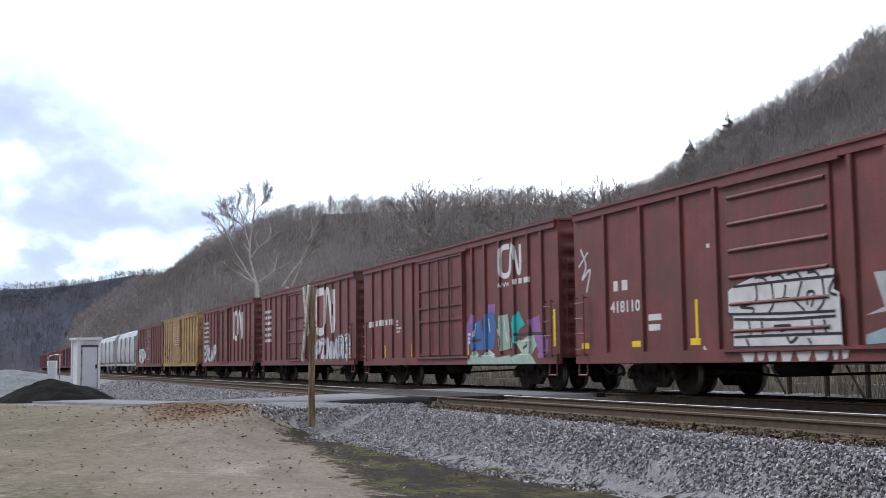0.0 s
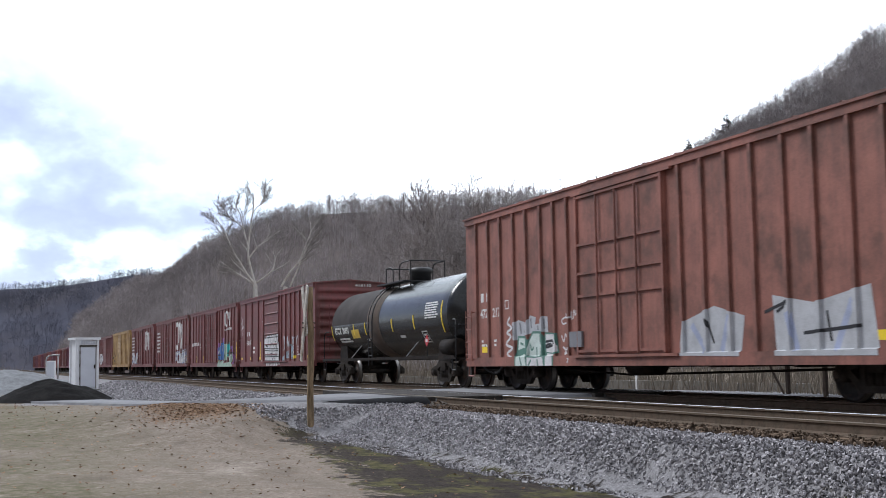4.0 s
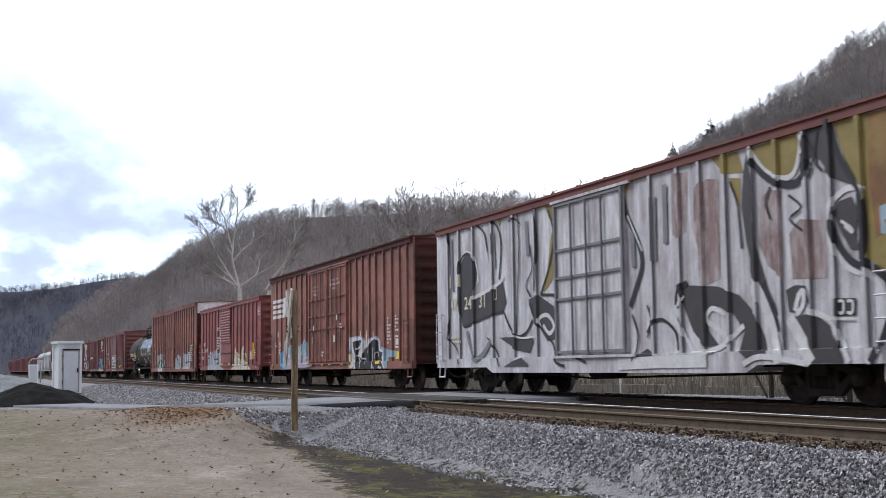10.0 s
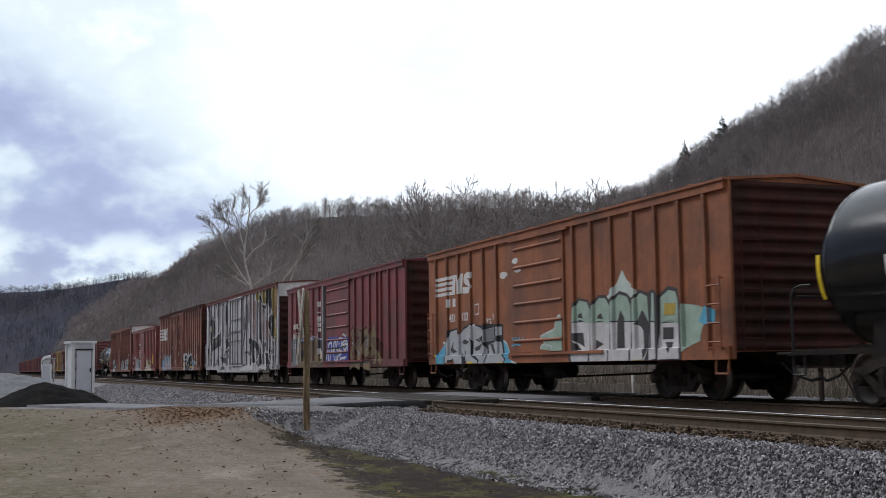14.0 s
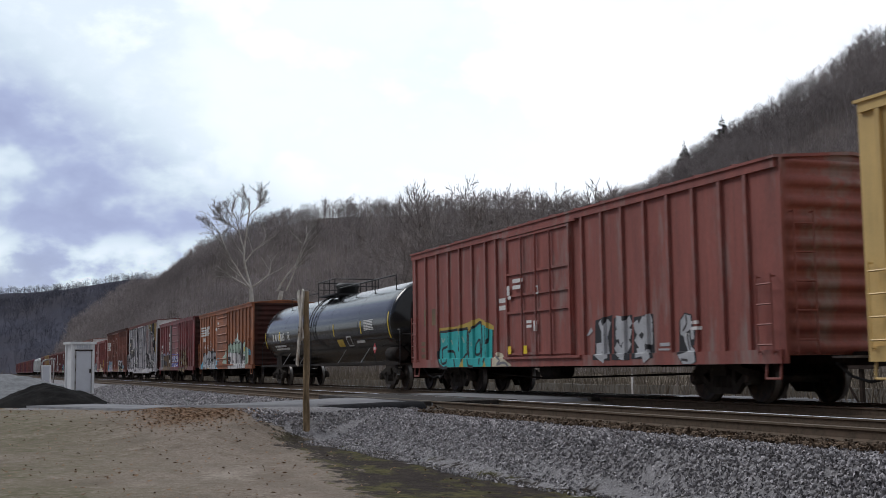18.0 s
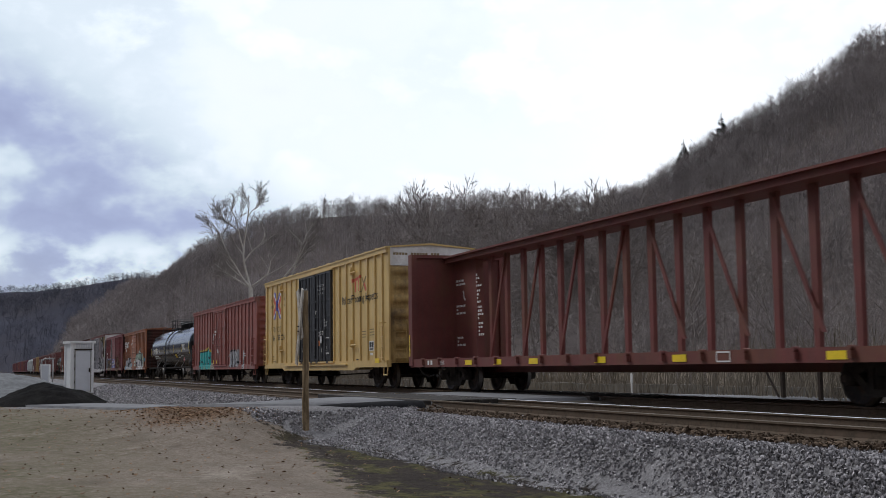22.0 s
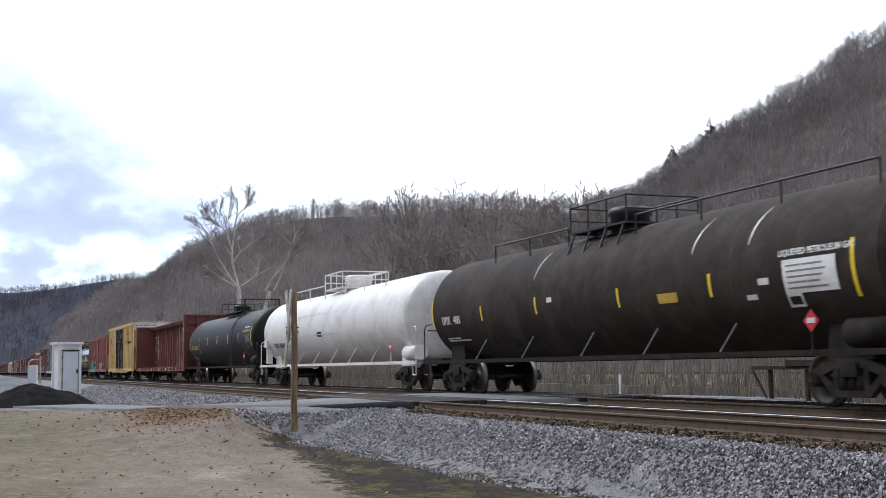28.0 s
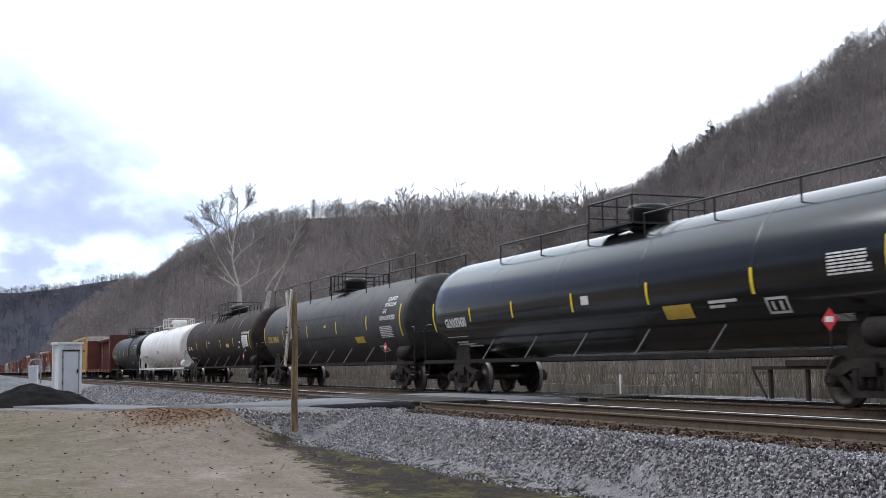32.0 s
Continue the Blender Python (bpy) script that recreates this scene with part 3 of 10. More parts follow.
def build_track(y, near):
    track = new("track_near" if near else "track_far")
    track.location = (0, y, 0)
    tagged(track, "rusty steel rails on old wooden ties in grey ballast", "railway track", kind="structure")
    for s in (-0.753, 0.753):
        bm = bmesh.new()
        prof = rail_profile()
        ends = []
        for x in (-700.0, -34, -24, 60.0):
            ends.append([bm.verts.new((x, s + u, z)) for u, z in prof])
        for a, b in zip(ends, ends[1:]):
            for k in range(len(prof)):
                f = bm.faces.new((a[k], a[(k + 1) % len(prof)], b[(k + 1) % len(prof)], b[k]))
                f.material_index = 1 if k in (5, 6, 7) else 0
        part("rail", fixed(bm), [RAIL_SIDE, RAIL_DULL if near and s < 0 else RAIL_TOP], track)
    bm = bmesh.new()
    bx(bm, -0.115, 0.115, -1.3, 1.3, -0.35, -0.172)
    bmesh.ops.bevel(bm, geom=bm.edges, offset=0.012, segments=1, affect="EDGES")
    tie = part("tie", fixed(bm), TIE, track)
    bm = bmesh.new()
    for s in (-0.753, 0.753):
        bx(bm, -0.09, 0.09, s - 0.17, s + 0.17, -0.172, -0.158)
        for u in (-0.1, 0.1):
            for v in (-0.05, 0.05):
                bx(bm, v - 0.012, v + 0.012, s + u - 0.012, s + u + 0.012, -0.16, -0.135)
    plates = part("tie_plate", fixed(bm), RAIL_SIDE, tie)
    rnd = random.Random(4)
    first = True
    x = -5.0
    while x > (-92 if near else -70):
        x -= 0.51 + rnd.uniform(-0.02, 0.02)
        if -33.3 < x < -24.4:
            continue
        m = pose(x, rnd.uniform(-0.06, 0.06), rnd.uniform(-0.012, 0.008), 0, 0, rnd.uniform(-1.2, 1.2))
        if first:
            tie.matrix_basis, first = m, False
        else:
            t = shared("tie", tie.data, track, m)
            if near and x > -24:
                shared("tie_plate", plates.data, t)
    bm = bmesh.new()
    while x > -420:
        x -= 0.52
        bx(bm, x - 0.11, x + 0.11, -1.3 + rnd.uniform(-0.05, 0.05), 1.3, -0.3, -0.172)
    part("far_ties", bm, TIE, track)["kind"] = "stuff"
    # timber panels of the crossing between and beside the rails
    bm = bmesh.new()
    bx(bm, -8.6 / 2, 8.6 / 2, -0.115, 0.115, -0.13, -0.008)
    bmesh.ops.bevel(bm, geom=bm.edges, offset=0.012, segments=1, affect="EDGES")
    first = None
    for u in (-1.02, -0.56, -0.33, -0.1, 0.13, 0.36, 0.59 - 0.02, 1.02):
        if first is None:
            first = part("crossing_plank", fixed(bm), PLANK, track)
            first.matrix_basis = pose(-28.9, u, 0.012)
        else:
            shared("crossing_plank", first.data, track, pose(-28.9 + 0.05 * u, u, 0.012))
    return track


def scatter_stones():
    """Loose ballast stones on the shoulders of the near track, thickest where the camera looks."""
    rng = np.random.default_rng(7)
    base = np.array([(-1, -0.8, -0.7), (1, -0.7, -0.6), (0.8, 0.9, -0.7), (-0.9, 0.7, -0.6), (-0.6, -0.6, 0.7), (0.7, -0.5, 0.6), (0.4, 0.6, 0.75), (-0.7, 0.5, 0.55)])
    tri = np.array([(4, 5, 6), (4, 6, 7), (0, 1, 5), (0, 5, 4), (1, 2, 6), (1, 6, 5), (2, 3, 7), (2, 7, 6), (3, 0, 4), (3, 4, 7)])
    allv, allf, count = [], [], 0
    for zone, (x0, x1, y0, y1, dens, big) in enumerate(((-24.5, -8.0, 6.0, 8.72, 1000, 0.027), (-34.0, -24.5, 5.3, 8.72, 480, 0.036), (-60.0, -34.0, 4.2, 9.0, 130, 0.042), (-22.0, -8.0, 9.2, 13.0, 45, 0.035), (-85.0, -58.0, 2.5, 9.4, 42, 0.055))):
        n = int((x1 - x0) * (y1 - y0) * dens)
        px, py = rng.uniform(x0, x1, n), rng.uniform(y0, y1, n)
        for x, y in zip(px, py):
            d, rz, half = road_near(x, y)
            shoulder = -29 < x < -23.6 and half + 0.32 < d < half + 2.2 and y > 4.9
            edge = (toe(x) if not shoulder else 5.2) + 0.35 * noise.noise((x * 0.9, y * 0.9, 3.0)) * 0.6
            if (y < edge - 0.3 and x > -33) or (y < edge and x > -33 and rng.random() > 0.3):
                continue
            if d < half + 0.32:
                continue
            s = big * rng.uniform(0.55, 1.35)
            q = Euler(rng.uniform(0, 6.28, 3)).to_matrix()
            v = (base * rng.uniform(0.55, 1.25, (8, 3)) * (s, s * rng.uniform(0.6, 0.95), s * rng.uniform(0.4, 0.65))) @ np.array(q).T
            allv.append(v + (x, y, gz(x, y) + s * 0.12))
            allf.append(tri + count)
            count += 8
    ob = raw("ballast_stones", np.concatenate(allv), np.concatenate(allf), STONE)
    tagged(ob, "loose crushed grey ballast stones beside the rails", "gravel", kind="stuff")
    allv, allf, count = [], [], 0
    for k in range(2400):
        x, y = -7.5 - 17.0 * rng.random() ** 0.8, rng.uniform(8.5, 9.24) if k % 3 else rng.uniform(9.45, 10.75)
        s = 0.036 * rng.uniform(0.5, 1.3)
        v = (base * rng.uniform(0.55, 1.25, (8, 3)) * (s, s * 0.8, s * 0.5)) @ np.array(Euler(rng.uniform(0, 6.28, 3)).to_matrix()).T
        allv.append(v + (x, y, max(gz(x, y), -0.178) + s * 0.1))
        allf.append(tri + count)
        count += 8
    ob = raw("track_debris", np.concatenate(allv), np.concatenate(allf), DEBRIS)
    return tagged(ob, "rust-brown stones and debris along the near rails", "gravel", kind="stuff")


def scatter_leaves():
    rng = np.random.default_rng(11)
    verts, faces = [], []
    for k in range(5200):
        if k % 3:
            x, y = rng.normal(-27.6, 1.7), rng.normal(4.5, 0.7)
        else:
            x, y = rng.uniform(-45, -11), rng.uniform(-3, 6.5)
        if y > toe(x) + 0.6:
            continue
        d, rz, half = road_near(x, y)
        if d < half + 0.2:
            continue
        s = rng.uniform(0.02, 0.045) if k % 3 else rng.uniform(0.015, 0.045)
        a, z = rng.uniform(0, 6.28), gz(x, y) + 0.012
        c, sn = math.cos(a) * s, math.sin(a) * s
        b = len(verts)
        t1, t2 = rng.uniform(0, 0.03, 2)
        verts += [(x + c, y + sn, z + t1), (x - sn * 0.6, y + c * 0.6, z + t2), (x - c, y - sn, z + t1 * 0.5), (x + sn * 0.6, y - c * 0.6, z)]
        faces.append((b, b + 1, b + 2, b + 3))
    ob = raw("fallen_leaves", verts, faces, LEAVES)
    return tagged(ob, "scattered brown fallen leaves on the sandy lot", "leaves", kind="stuff")


# ---- trees and hills ----
def tree_arrays(seed, height, levels, spread, lean=0.0, first=0.3, sides=4, kids=(3, 5), thick=0.018, shrink=0.62, upward=0.35, few=False):
    """Tapered limbs of a bare tree: trunk segments and twig segments as (a, b, ra, rb, level)."""
    rnd = random.Random(seed)
    segs = []

    def grow(p, way, length, r, level):
        steps = 4 if level == 0 else 3 if level < levels else 2
        q = Vector(p)
        d = Vector(way)
        for s in range(steps):
            d = (d + Vector((rnd.uniform(-1, 1), rnd.uniform(-1, 1), rnd.uniform(-0.5, 1) * upward)) * (0.10 if level == 0 else 0.22)).normalized()
            e = q + d * (length / steps)
            r2 = r * (0.86 if level else 0.84)
            segs.append((q.copy(), e.copy(), r, r2, level))
            r = r2
            q = e
            if level < levels and (level > 0 or s >= steps * first - 0.01) and not (few and level > 2 and s != steps - 1):
                for _ in range(rnd.randint(*kids) if s == steps - 1 else rnd.randint(1, 2)):
                    ang = rnd.uniform(0, math.tau)
                    side = d.orthogonal().normalized()
                    side.rotate(Matrix.Rotation(ang, 3, d))
                    out = (d + side * spread * rnd.uniform(0.6, 1.3)).normalized()
                    grow(q, out, length * shrink * rnd.uniform(0.65, 1.1), r * rnd.uniform(0.5, 0.72), level + 1)

    grow(Vector((0, 0, -0.3)), Vector((lean, 0, 1)).normalized(), height * 0.5, height * thick, 0)
    top = max(s[1].z for s in segs)
    k = height / top
    return [(a * k, b * k, ra, rb, lv) for a, b, ra, rb, lv in segs]


def seg_mesh(segs, sides, floor=0.0):
    verts, faces = [], []
    for a, b, ra, rb, _ in segs:
        way = (b - a).normalized()
        side = way.orthogonal().normalized()
        up = way.cross(side)
        base = len(verts)
        for p, r in ((a, max(ra, floor)), (b, max(rb, floor))):
            for k in range(sides):
                verts.append(p + r * (math.cos(k * math.tau / sides) * side + math.sin(k * math.tau / sides) * up))
        for k in range(sides):
            faces.append((base + k, base + (k + 1) % sides, base + sides + (k + 1) % sides, base + sides + k))
    return np.array([tuple(v) for v in verts], np.float32), np.array(faces, np.int32)


def build_tree(seed, height, levels, spread, bark, twig, name="bare_tree", label="", floor=0.012, split=2, **more):
    segs = tree_arrays(seed, height, levels, spread, **more)
    root = new(name)
    v, f = seg_mesh([s for s in segs if s[4] < split], 6)
    raw("trunk", v, f, bark, root)
    v, f = seg_mesh([s for s in segs if s[4] >= split], 3, floor)
    raw("crown", v, f, twig, root, "bare twigs")
    return tagged(root, label, "tree")


def smooth_line(points, count):
    """A smooth line through a few points."""
    pts = [np.array(p, float) for p in points]
    out = []
    for k in np.linspace(0, len(pts) - 1 - 1e-6, count):
        i, u = int(k), k - int(k)
        p0, p1, p2, p3 = pts[max(i - 1, 0)], pts[i], pts[i + 1], pts[min(i + 2, len(pts) - 1)]
        out.append(0.5 * (2 * p1 + (p2 - p0) * u + (2 * p0 - 5 * p1 + 4 * p2 - p3) * u * u + (3 * p1 - p0 - 3 * p2 + p3) * u ** 3))
    return out


def build_hill(name, crest, foot, label, count, seed, floor=None, reach=1.0):
    """A slope from a foot line up to a crest line and down behind; returns places for its trees."""
    n = 90
    a, b = smooth_line(foot, n), smooth_line(crest, n)
    rows = []
    rng = np.random.default_rng(seed)
    cuts = list(np.linspace(0, 1, 22)) + [1.12, 1.35, 1.7]
    for i in range(n):
        row = []
        for u in cuts:
            p = a[i] + (b[i] - a[i]) * u
            if u <= 1:
                z = a[i][2] + (b[i][2] - a[i][2]) * (0.25 * u + 0.75 * u ** 1.25 * (1.35 - 0.35 * u))
            else:
                z = b[i][2] * (1 - ease((u - 1) / 0.7) * 1.1)
            z += (6 * noise.noise((p[0] * 0.012, p[1] * 0.012, seed)) + 2.0 * noise.noise((p[0] * 0.05, p[1] * 0.05, seed))) * min(1, 4 * u) * (1 if u < 0.9 else 0.4)
            row.append((p[0], p[1], z))
        rows.append(row)
    grid = np.array(rows)
    m = len(cuts)
    faces = [(i * m + j, (i + 1) * m + j, (i + 1) * m + j + 1, i * m + j + 1) for i in range(n - 1) for j in range(m - 1)]
    hill = raw(name, grid.reshape(-1, 3), faces, floor or LITTER)
    hill.data.polygons.foreach_set("use_smooth", np.ones(len(faces), bool))
    tagged(hill, label, "hill", kind="structure")
    places = []
    for k in range(count):
        i, j = rng.uniform(0, reach * (n - 1.001)), rng.uniform(0, 21.6) if k % 3 else rng.uniform(15.5, 21.9)
        i0, j0 = int(i), int(j)
        u, v = i - i0, j - j0
        places.append(grid[i0, j0] * (1 - u) * (1 - v) + grid[i0 + 1, j0] * u * (1 - v) + grid[i0, j0 + 1] * (1 - u) * v + grid[i0 + 1, j0 + 1] * u * v)
    return places


def forest(name, places, label, low, high, templates, material, seed, broad=(0.8, 1.15)):
    rng = np.random.default_rng(seed)
    allv, allf, base = [], [], 0
    for p in places:
        v, f = templates[rng.integers(len(templates))]
        h, a, wide = rng.uniform(low, high), rng.uniform(0, 6.28), rng.uniform(*broad)
        c, s = math.cos(a) * h * wide, math.sin(a) * h * wide
        w = np.empty_like(v)
        w[:, 0], w[:, 1], w[:, 2] = v[:, 0] * c - v[:, 1] * s, v[:, 0] * s + v[:, 1] * c, v[:, 2] * h
        allv.append(w + np.asarray(p, np.float32))
        allf.append(f + base)
        base += len(v)
    ob = raw(name, np.concatenate(allv), np.concatenate(allf), material)
    return tagged(ob, label, "woods", kind="stuff")


def hill_tree(seed, limbs=9, twigs=2):
    """A slim bare forest tree one metre high: stem, swept-up limbs, a few twigs."""
    rnd = random.Random(seed)
    segs = []
    bend = [Vector((0, 0, -0.05)), Vector((rnd.uniform(-.03, .03), rnd.uniform(-.03, .03), 0.5)), Vector((rnd.uniform(-.06, .06), rnd.uniform(-.06, .06), 0.97))]
    segs.append((bend[0], bend[1], 0.011, 0.008, 0))
    segs.append((bend[1], bend[2], 0.009, 0.003, 0))
    for k in range(limbs):
        h = rnd.uniform(0.30, 0.88)
        p = bend[0].lerp(bend[1], h / 0.5) if h < 0.5 else bend[1].lerp(bend[2], (h - 0.5) / 0.47)
        ang, reach = rnd.uniform(0, math.tau), (1.1 - h) * rnd.uniform(0.32, 0.6)
        q = p + Vector((math.cos(ang) * reach, math.sin(ang) * reach, reach * rnd.uniform(0.5, 1.1)))
        segs.append((p, q, 0.006, 0.003, 1))
        for _ in range(twigs):
            o = p.lerp(q, rnd.uniform(0.35, 1.0))
            segs.append((o, o + Vector((rnd.uniform(-.13, .13), rnd.uniform(-.13, .13), rnd.uniform(.04, .16))), 0.0045, 0.003, 2))
    return seg_mesh(segs, 3, 0.0028)


def build_hills():
    temps = [hill_tree(40 + s) for s in range(8)]
    mid = [(-905, 60, 26.0), (-815, 89, 49.0), (-792, 110, 53.4), (-781, 119, 60.6), (-778, 137, 75.5), (-773, 162, 84.5), (-768, 187, 96.2), (-758, 223, 100.5), (-749, 252, 101.5), (-736, 287, 105.5), (-721, 322, 104.5), (-696, 351, 100.5), (-675, 390, 99.5), (-640, 450, 97.5)]
    foot = [(-660, 35, -2), (-610, 44, -2), (-590, 55, -2), (-570, 66, -2), (-550, 80, -2), (-530, 96, -2), (-510, 112, -2), (-495, 130, -2), (-480, 148, -2), (-465, 168, -2), (-450, 190, -2), (-430, 212, -2), (-405, 235, -2), (-380, 270, -2)]
    pl = build_hill("hill_middle", mid, foot, "wooded hillside with bare winter trees", 6200, 3)
    right = [(-690, 362, 70), (-665, 368, 93), (-634, 382, 101), (-610, 400, 119), (-589, 414, 130), (-556, 426, 144), (-528, 444, 160), (-507, 453, 171), (-457, 476, 189), (-385, 486, 190), (-250, 520, 185), (-60, 560, 170)]
    foot = [(-440, 225, -2), (-400, 222, -2), (-370, 225, -2), (-340, 228, -2), (-310, 230, -2), (-285, 232, -2), (-260, 235, -2), (-235, 238, -2), (-200, 240, -2), (-160, 242, -2), (-80, 250, -2), (20, 260, -2)]
    pr = build_hill("hill_right", right, foot, "steep wooded hillside with bare winter trees", 5600, 5, reach=0.76)
    left = [(-1540, -330, 98), (-1491, -167, 93), (-1449, -49, 86), (-1400, 10, 86), (-1348, 67, 88), (-1294, 121, 92), (-1240, 160, 94), (-1180, 219, 86), (-1130, 300, 82)]
    foot = [(-1250, -280, -2), (-1200, -140, -2), (-1150, -40, -2), (-1110, 10, -2), (-1060, 50, -2), (-1000, 85, -2), (-960, 110, -2), (-900, 150, -2), (-850, 200, -2)]
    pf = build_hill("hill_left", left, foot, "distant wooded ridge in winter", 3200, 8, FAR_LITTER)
    # unseen hill added at the viewer's back, to darken the tanks' lower reflections
    back = [(-700, -420, 60), (-420, -330, 75), (-200, -270, 85), (0, -240, 90), (220, -250, 88), (480, -300, 80), (800, -400, 70)]
    foot = [(-600, -190, -1), (-380, -150, -1), (-190, -110, -1), (0, -95, -1), (200, -100, -1), (420, -130, -1), (700, -200, -1)]
    build_hill("hill_behind", back, foot, "unseen hillside added behind the viewer", 2, 11)
    forest("hillside_trees", pl, "bare grey-brown winter trees on the hillside", 10, 15, temps, HILL_BARK, 1)
    forest("slope_trees", pr, "bare grey-brown winter trees on the steep slope", 10, 17, temps, HILL_BARK, 2)
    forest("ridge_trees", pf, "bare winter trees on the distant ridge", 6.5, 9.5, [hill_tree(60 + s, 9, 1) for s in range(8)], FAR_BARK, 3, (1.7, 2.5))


def build_pine(place, h, seed):
    rnd = random.Random(seed)
    root = new("pine_tree")
    root.location = place
    bm = bmesh.new()
    rod(bm, (0, 0, -2), (0, 0, h), h * 0.02, 5, h * 0.004)
    part("trunk", bm, BARK, root)
    verts, faces = [], []
    for k in range(150):
        z = h * rnd.uniform(0.25, 1.0)
        r = (h - z) * 0.30 * rnd.uniform(0.5, 1.1) + 0.25
        a = rnd.uniform(0, math.tau)
        c, s = math.cos(a), math.sin(a)
        b = len(verts)
        w = r * 0.35
        verts += [(0, 0, z), (c * r - s * w, s * r + c * w, z - r * 0.15), (c * r * 1.2, s * r * 1.2, z - r * 0.3), (c * r + s * w, s * r - c * w, z + r * 0.12)]
        faces.append((b, b + 1, b + 2, b + 3))
    raw("crown", verts, faces, PINE, root, "dark green needles")
    return tagged(root, "dark evergreen pine among bare trees", "tree", group="ridge pines")


TALL = ((120, 26.6, -140.2, 53.4), (121, 28.6, -148.5, 59.4), (122, 26.8, -138.2, 58.2), (123, 25.2, -128.3, 56.0), (124, 21.6, -105.9, 56.5), (125, 21.4, -100.7, 55.6), (126, 19.5, -95.1, 55.3), (127, 25.6, -135.1, 65.2), (128, 30.3, -179.9, 61.2))


def behind_slab(k):
    return k % 3 > 0


def build_bank():
    """River bank behind the tracks: low slab added to back the brush, brush, bare trees."""
    bm = bmesh.new()
    for k in range(40):
        x = -120 + k * 3.0
        bx(bm, x, x + 3.0, 21.6, 21.95 + 0.002 * (k % 2), -1.3, 0.02 + 0.02 * math.sin(k * 2.1))
    tagged(part("bank_wall", bm, CONCRETE), "low grey slab added as backing for the bank brush", "wall", kind="structure")
    rng = np.random.default_rng(21)
    verts, faces = [], []
    for k in range(30000):
        x, y = rng.uniform(-150, -4), (22.1 if behind_slab(k) else 20.3) + abs(rng.normal(0, 4.5 if behind_slab(k) else 0.9))
        h = rng.uniform(0.35, 1.7) * (0.8 if y < 21.6 else 1.3)
        if k % 8 == 0:
            x, y, h = rng.uniform(-150, -72), rng.uniform(-16, 2.0), rng.uniform(0.4, 1.5)
        z0 = gz(x, y) - 0.05
        lx, ly = rng.normal(0, 0.25) * h, rng.normal(0, 0.2) * h
        w = rng.uniform(0.006, 0.022)
        b = len(verts)
        a = rng.uniform(0, 3.14)
        c, s = math.cos(a) * w, math.sin(a) * w
        verts += [(x - c, y - s, z0), (x + c, y + s, z0), (x + lx + c * 0.4, y + ly + s * 0.4, z0 + h), (x + lx - c * 0.4, y + ly - s * 0.4, z0 + h)]
        faces.append((b, b + 1, b + 2, b + 3))
    tagged(raw("dry_brush", verts, faces, BRUSH), "dry tan brush and weeds on the river bank", "brush", kind="stuff")
    kinds = [build_tree(60 + s, 1.0 * h, 4, 0.7, BARK, BARK, floor=0.02, label="bare grey-brown tree on the river bank", first=0.4, kids=(3, 4), thick=0.012, shrink=0.56, few=True) for s, h in enumerate((17, 20, 23, 15, 19))]
    for t in kinds:
        t["group"] = "river bank trees"
    rnd = random.Random(5)
    used = set()
    for k in range(120):
        x = -30 - 400 * (k / 120) ** 1.25 + rnd.uniform(-5, 5)
        y = 50 + rnd.uniform(0, 34) + max(0, (-x - 200) * 0.06)
        i = rnd.randrange(5)
        if ((17, 20, 23, 15, 19)[i] - 3.2) / math.hypot(x, y) > 0.125:
            i = 3
        if 12 / math.hypot(x, y) > 0.13:
            continue
        m = pose(x, y, gz(x, y) - 0.1, 0, 0, rnd.uniform(0, 360))
        if i not in used:
            kinds[i].matrix_basis = m
            used.add(i)
        else:
            copy_thing(kinds[i], m)
    # the tallest, with dense dark tops
    for seed, h, x, y in TALL:
        t = build_tree(seed, h, 4, 0.62, BARK, BARK, floor=0.026, label="tall dense bare tree on the river bank", first=0.5, kids=(3, 5), thick=0.011, shrink=0.56)
        t["group"] = "river bank trees"
        t.matrix_basis = pose(x, y, gz(x, y) - 0.1, 0, 0, seed * 40)
    # low scrub
    small = build_tree(91, 6.5, 3, 0.9, BARK, BARK, name="shrub", label="bare grey-brown shrub on the bank", first=0.1, kids=(3, 4), thick=0.010, shrink=0.62)
    small["group"] = "bank shrubs"
    small.matrix_basis = pose(-20, 33, -2.0)
    for k in range(70):
        x, y = -12 - 300 * (k / 70) ** 1.3 + rnd.uniform(-2, 2), 29 + rnd.uniform(0, 16)
        copy_thing(small, pose(x, y, gz(x, y) - 0.1, rnd.uniform(-6, 6), rnd.uniform(-6, 6), rnd.uniform(0, 360)))


SYCAMORE = ((0.30, ((0, 0), (-0.9, 1.4), (-1.6, 2.9), (-2.4, 4.4))), (0.22, ((0, 0), (-1.1, 0.8), (-2.4, 1.8), (-4.1, 3.3))), (0.13, ((-0.9, 0.7), (-2.1, 1.4), (-3.3, 2))), (0.28, ((0, 0), (-0.6, 2.7), (-0.8, 4), (-0.7, 6.3), (-0.3, 9.7), (-0.2, 11.1), (-0.3, 12.3))), (0.18, ((-0.7, 3.5), (0.1, 4.8), (1, 5.7), (1.7, 7))), (0.18, ((0.1, 0.2), (1.2, 1.1), (2, 2.1), (2.2, 3.6), (1.8, 4.4))), (0.20, ((-0.7, 4.8), (-1.2, 6.7), (-1.5, 8.3), (-1.8, 9.6), (-2.3, 10.6))), (0.13, ((-1.3, 7.6), (-2.7, 8.8), (-4, 9.7))), (0.13, ((-0.4, 9.3), (0.2, 10.3), (0.8, 10.7), (1.1, 11.2))), (0.20, ((-2.4, 4.4), (-3, 5.9), (-3.5, 7.3), (-4.5, 9.1))))
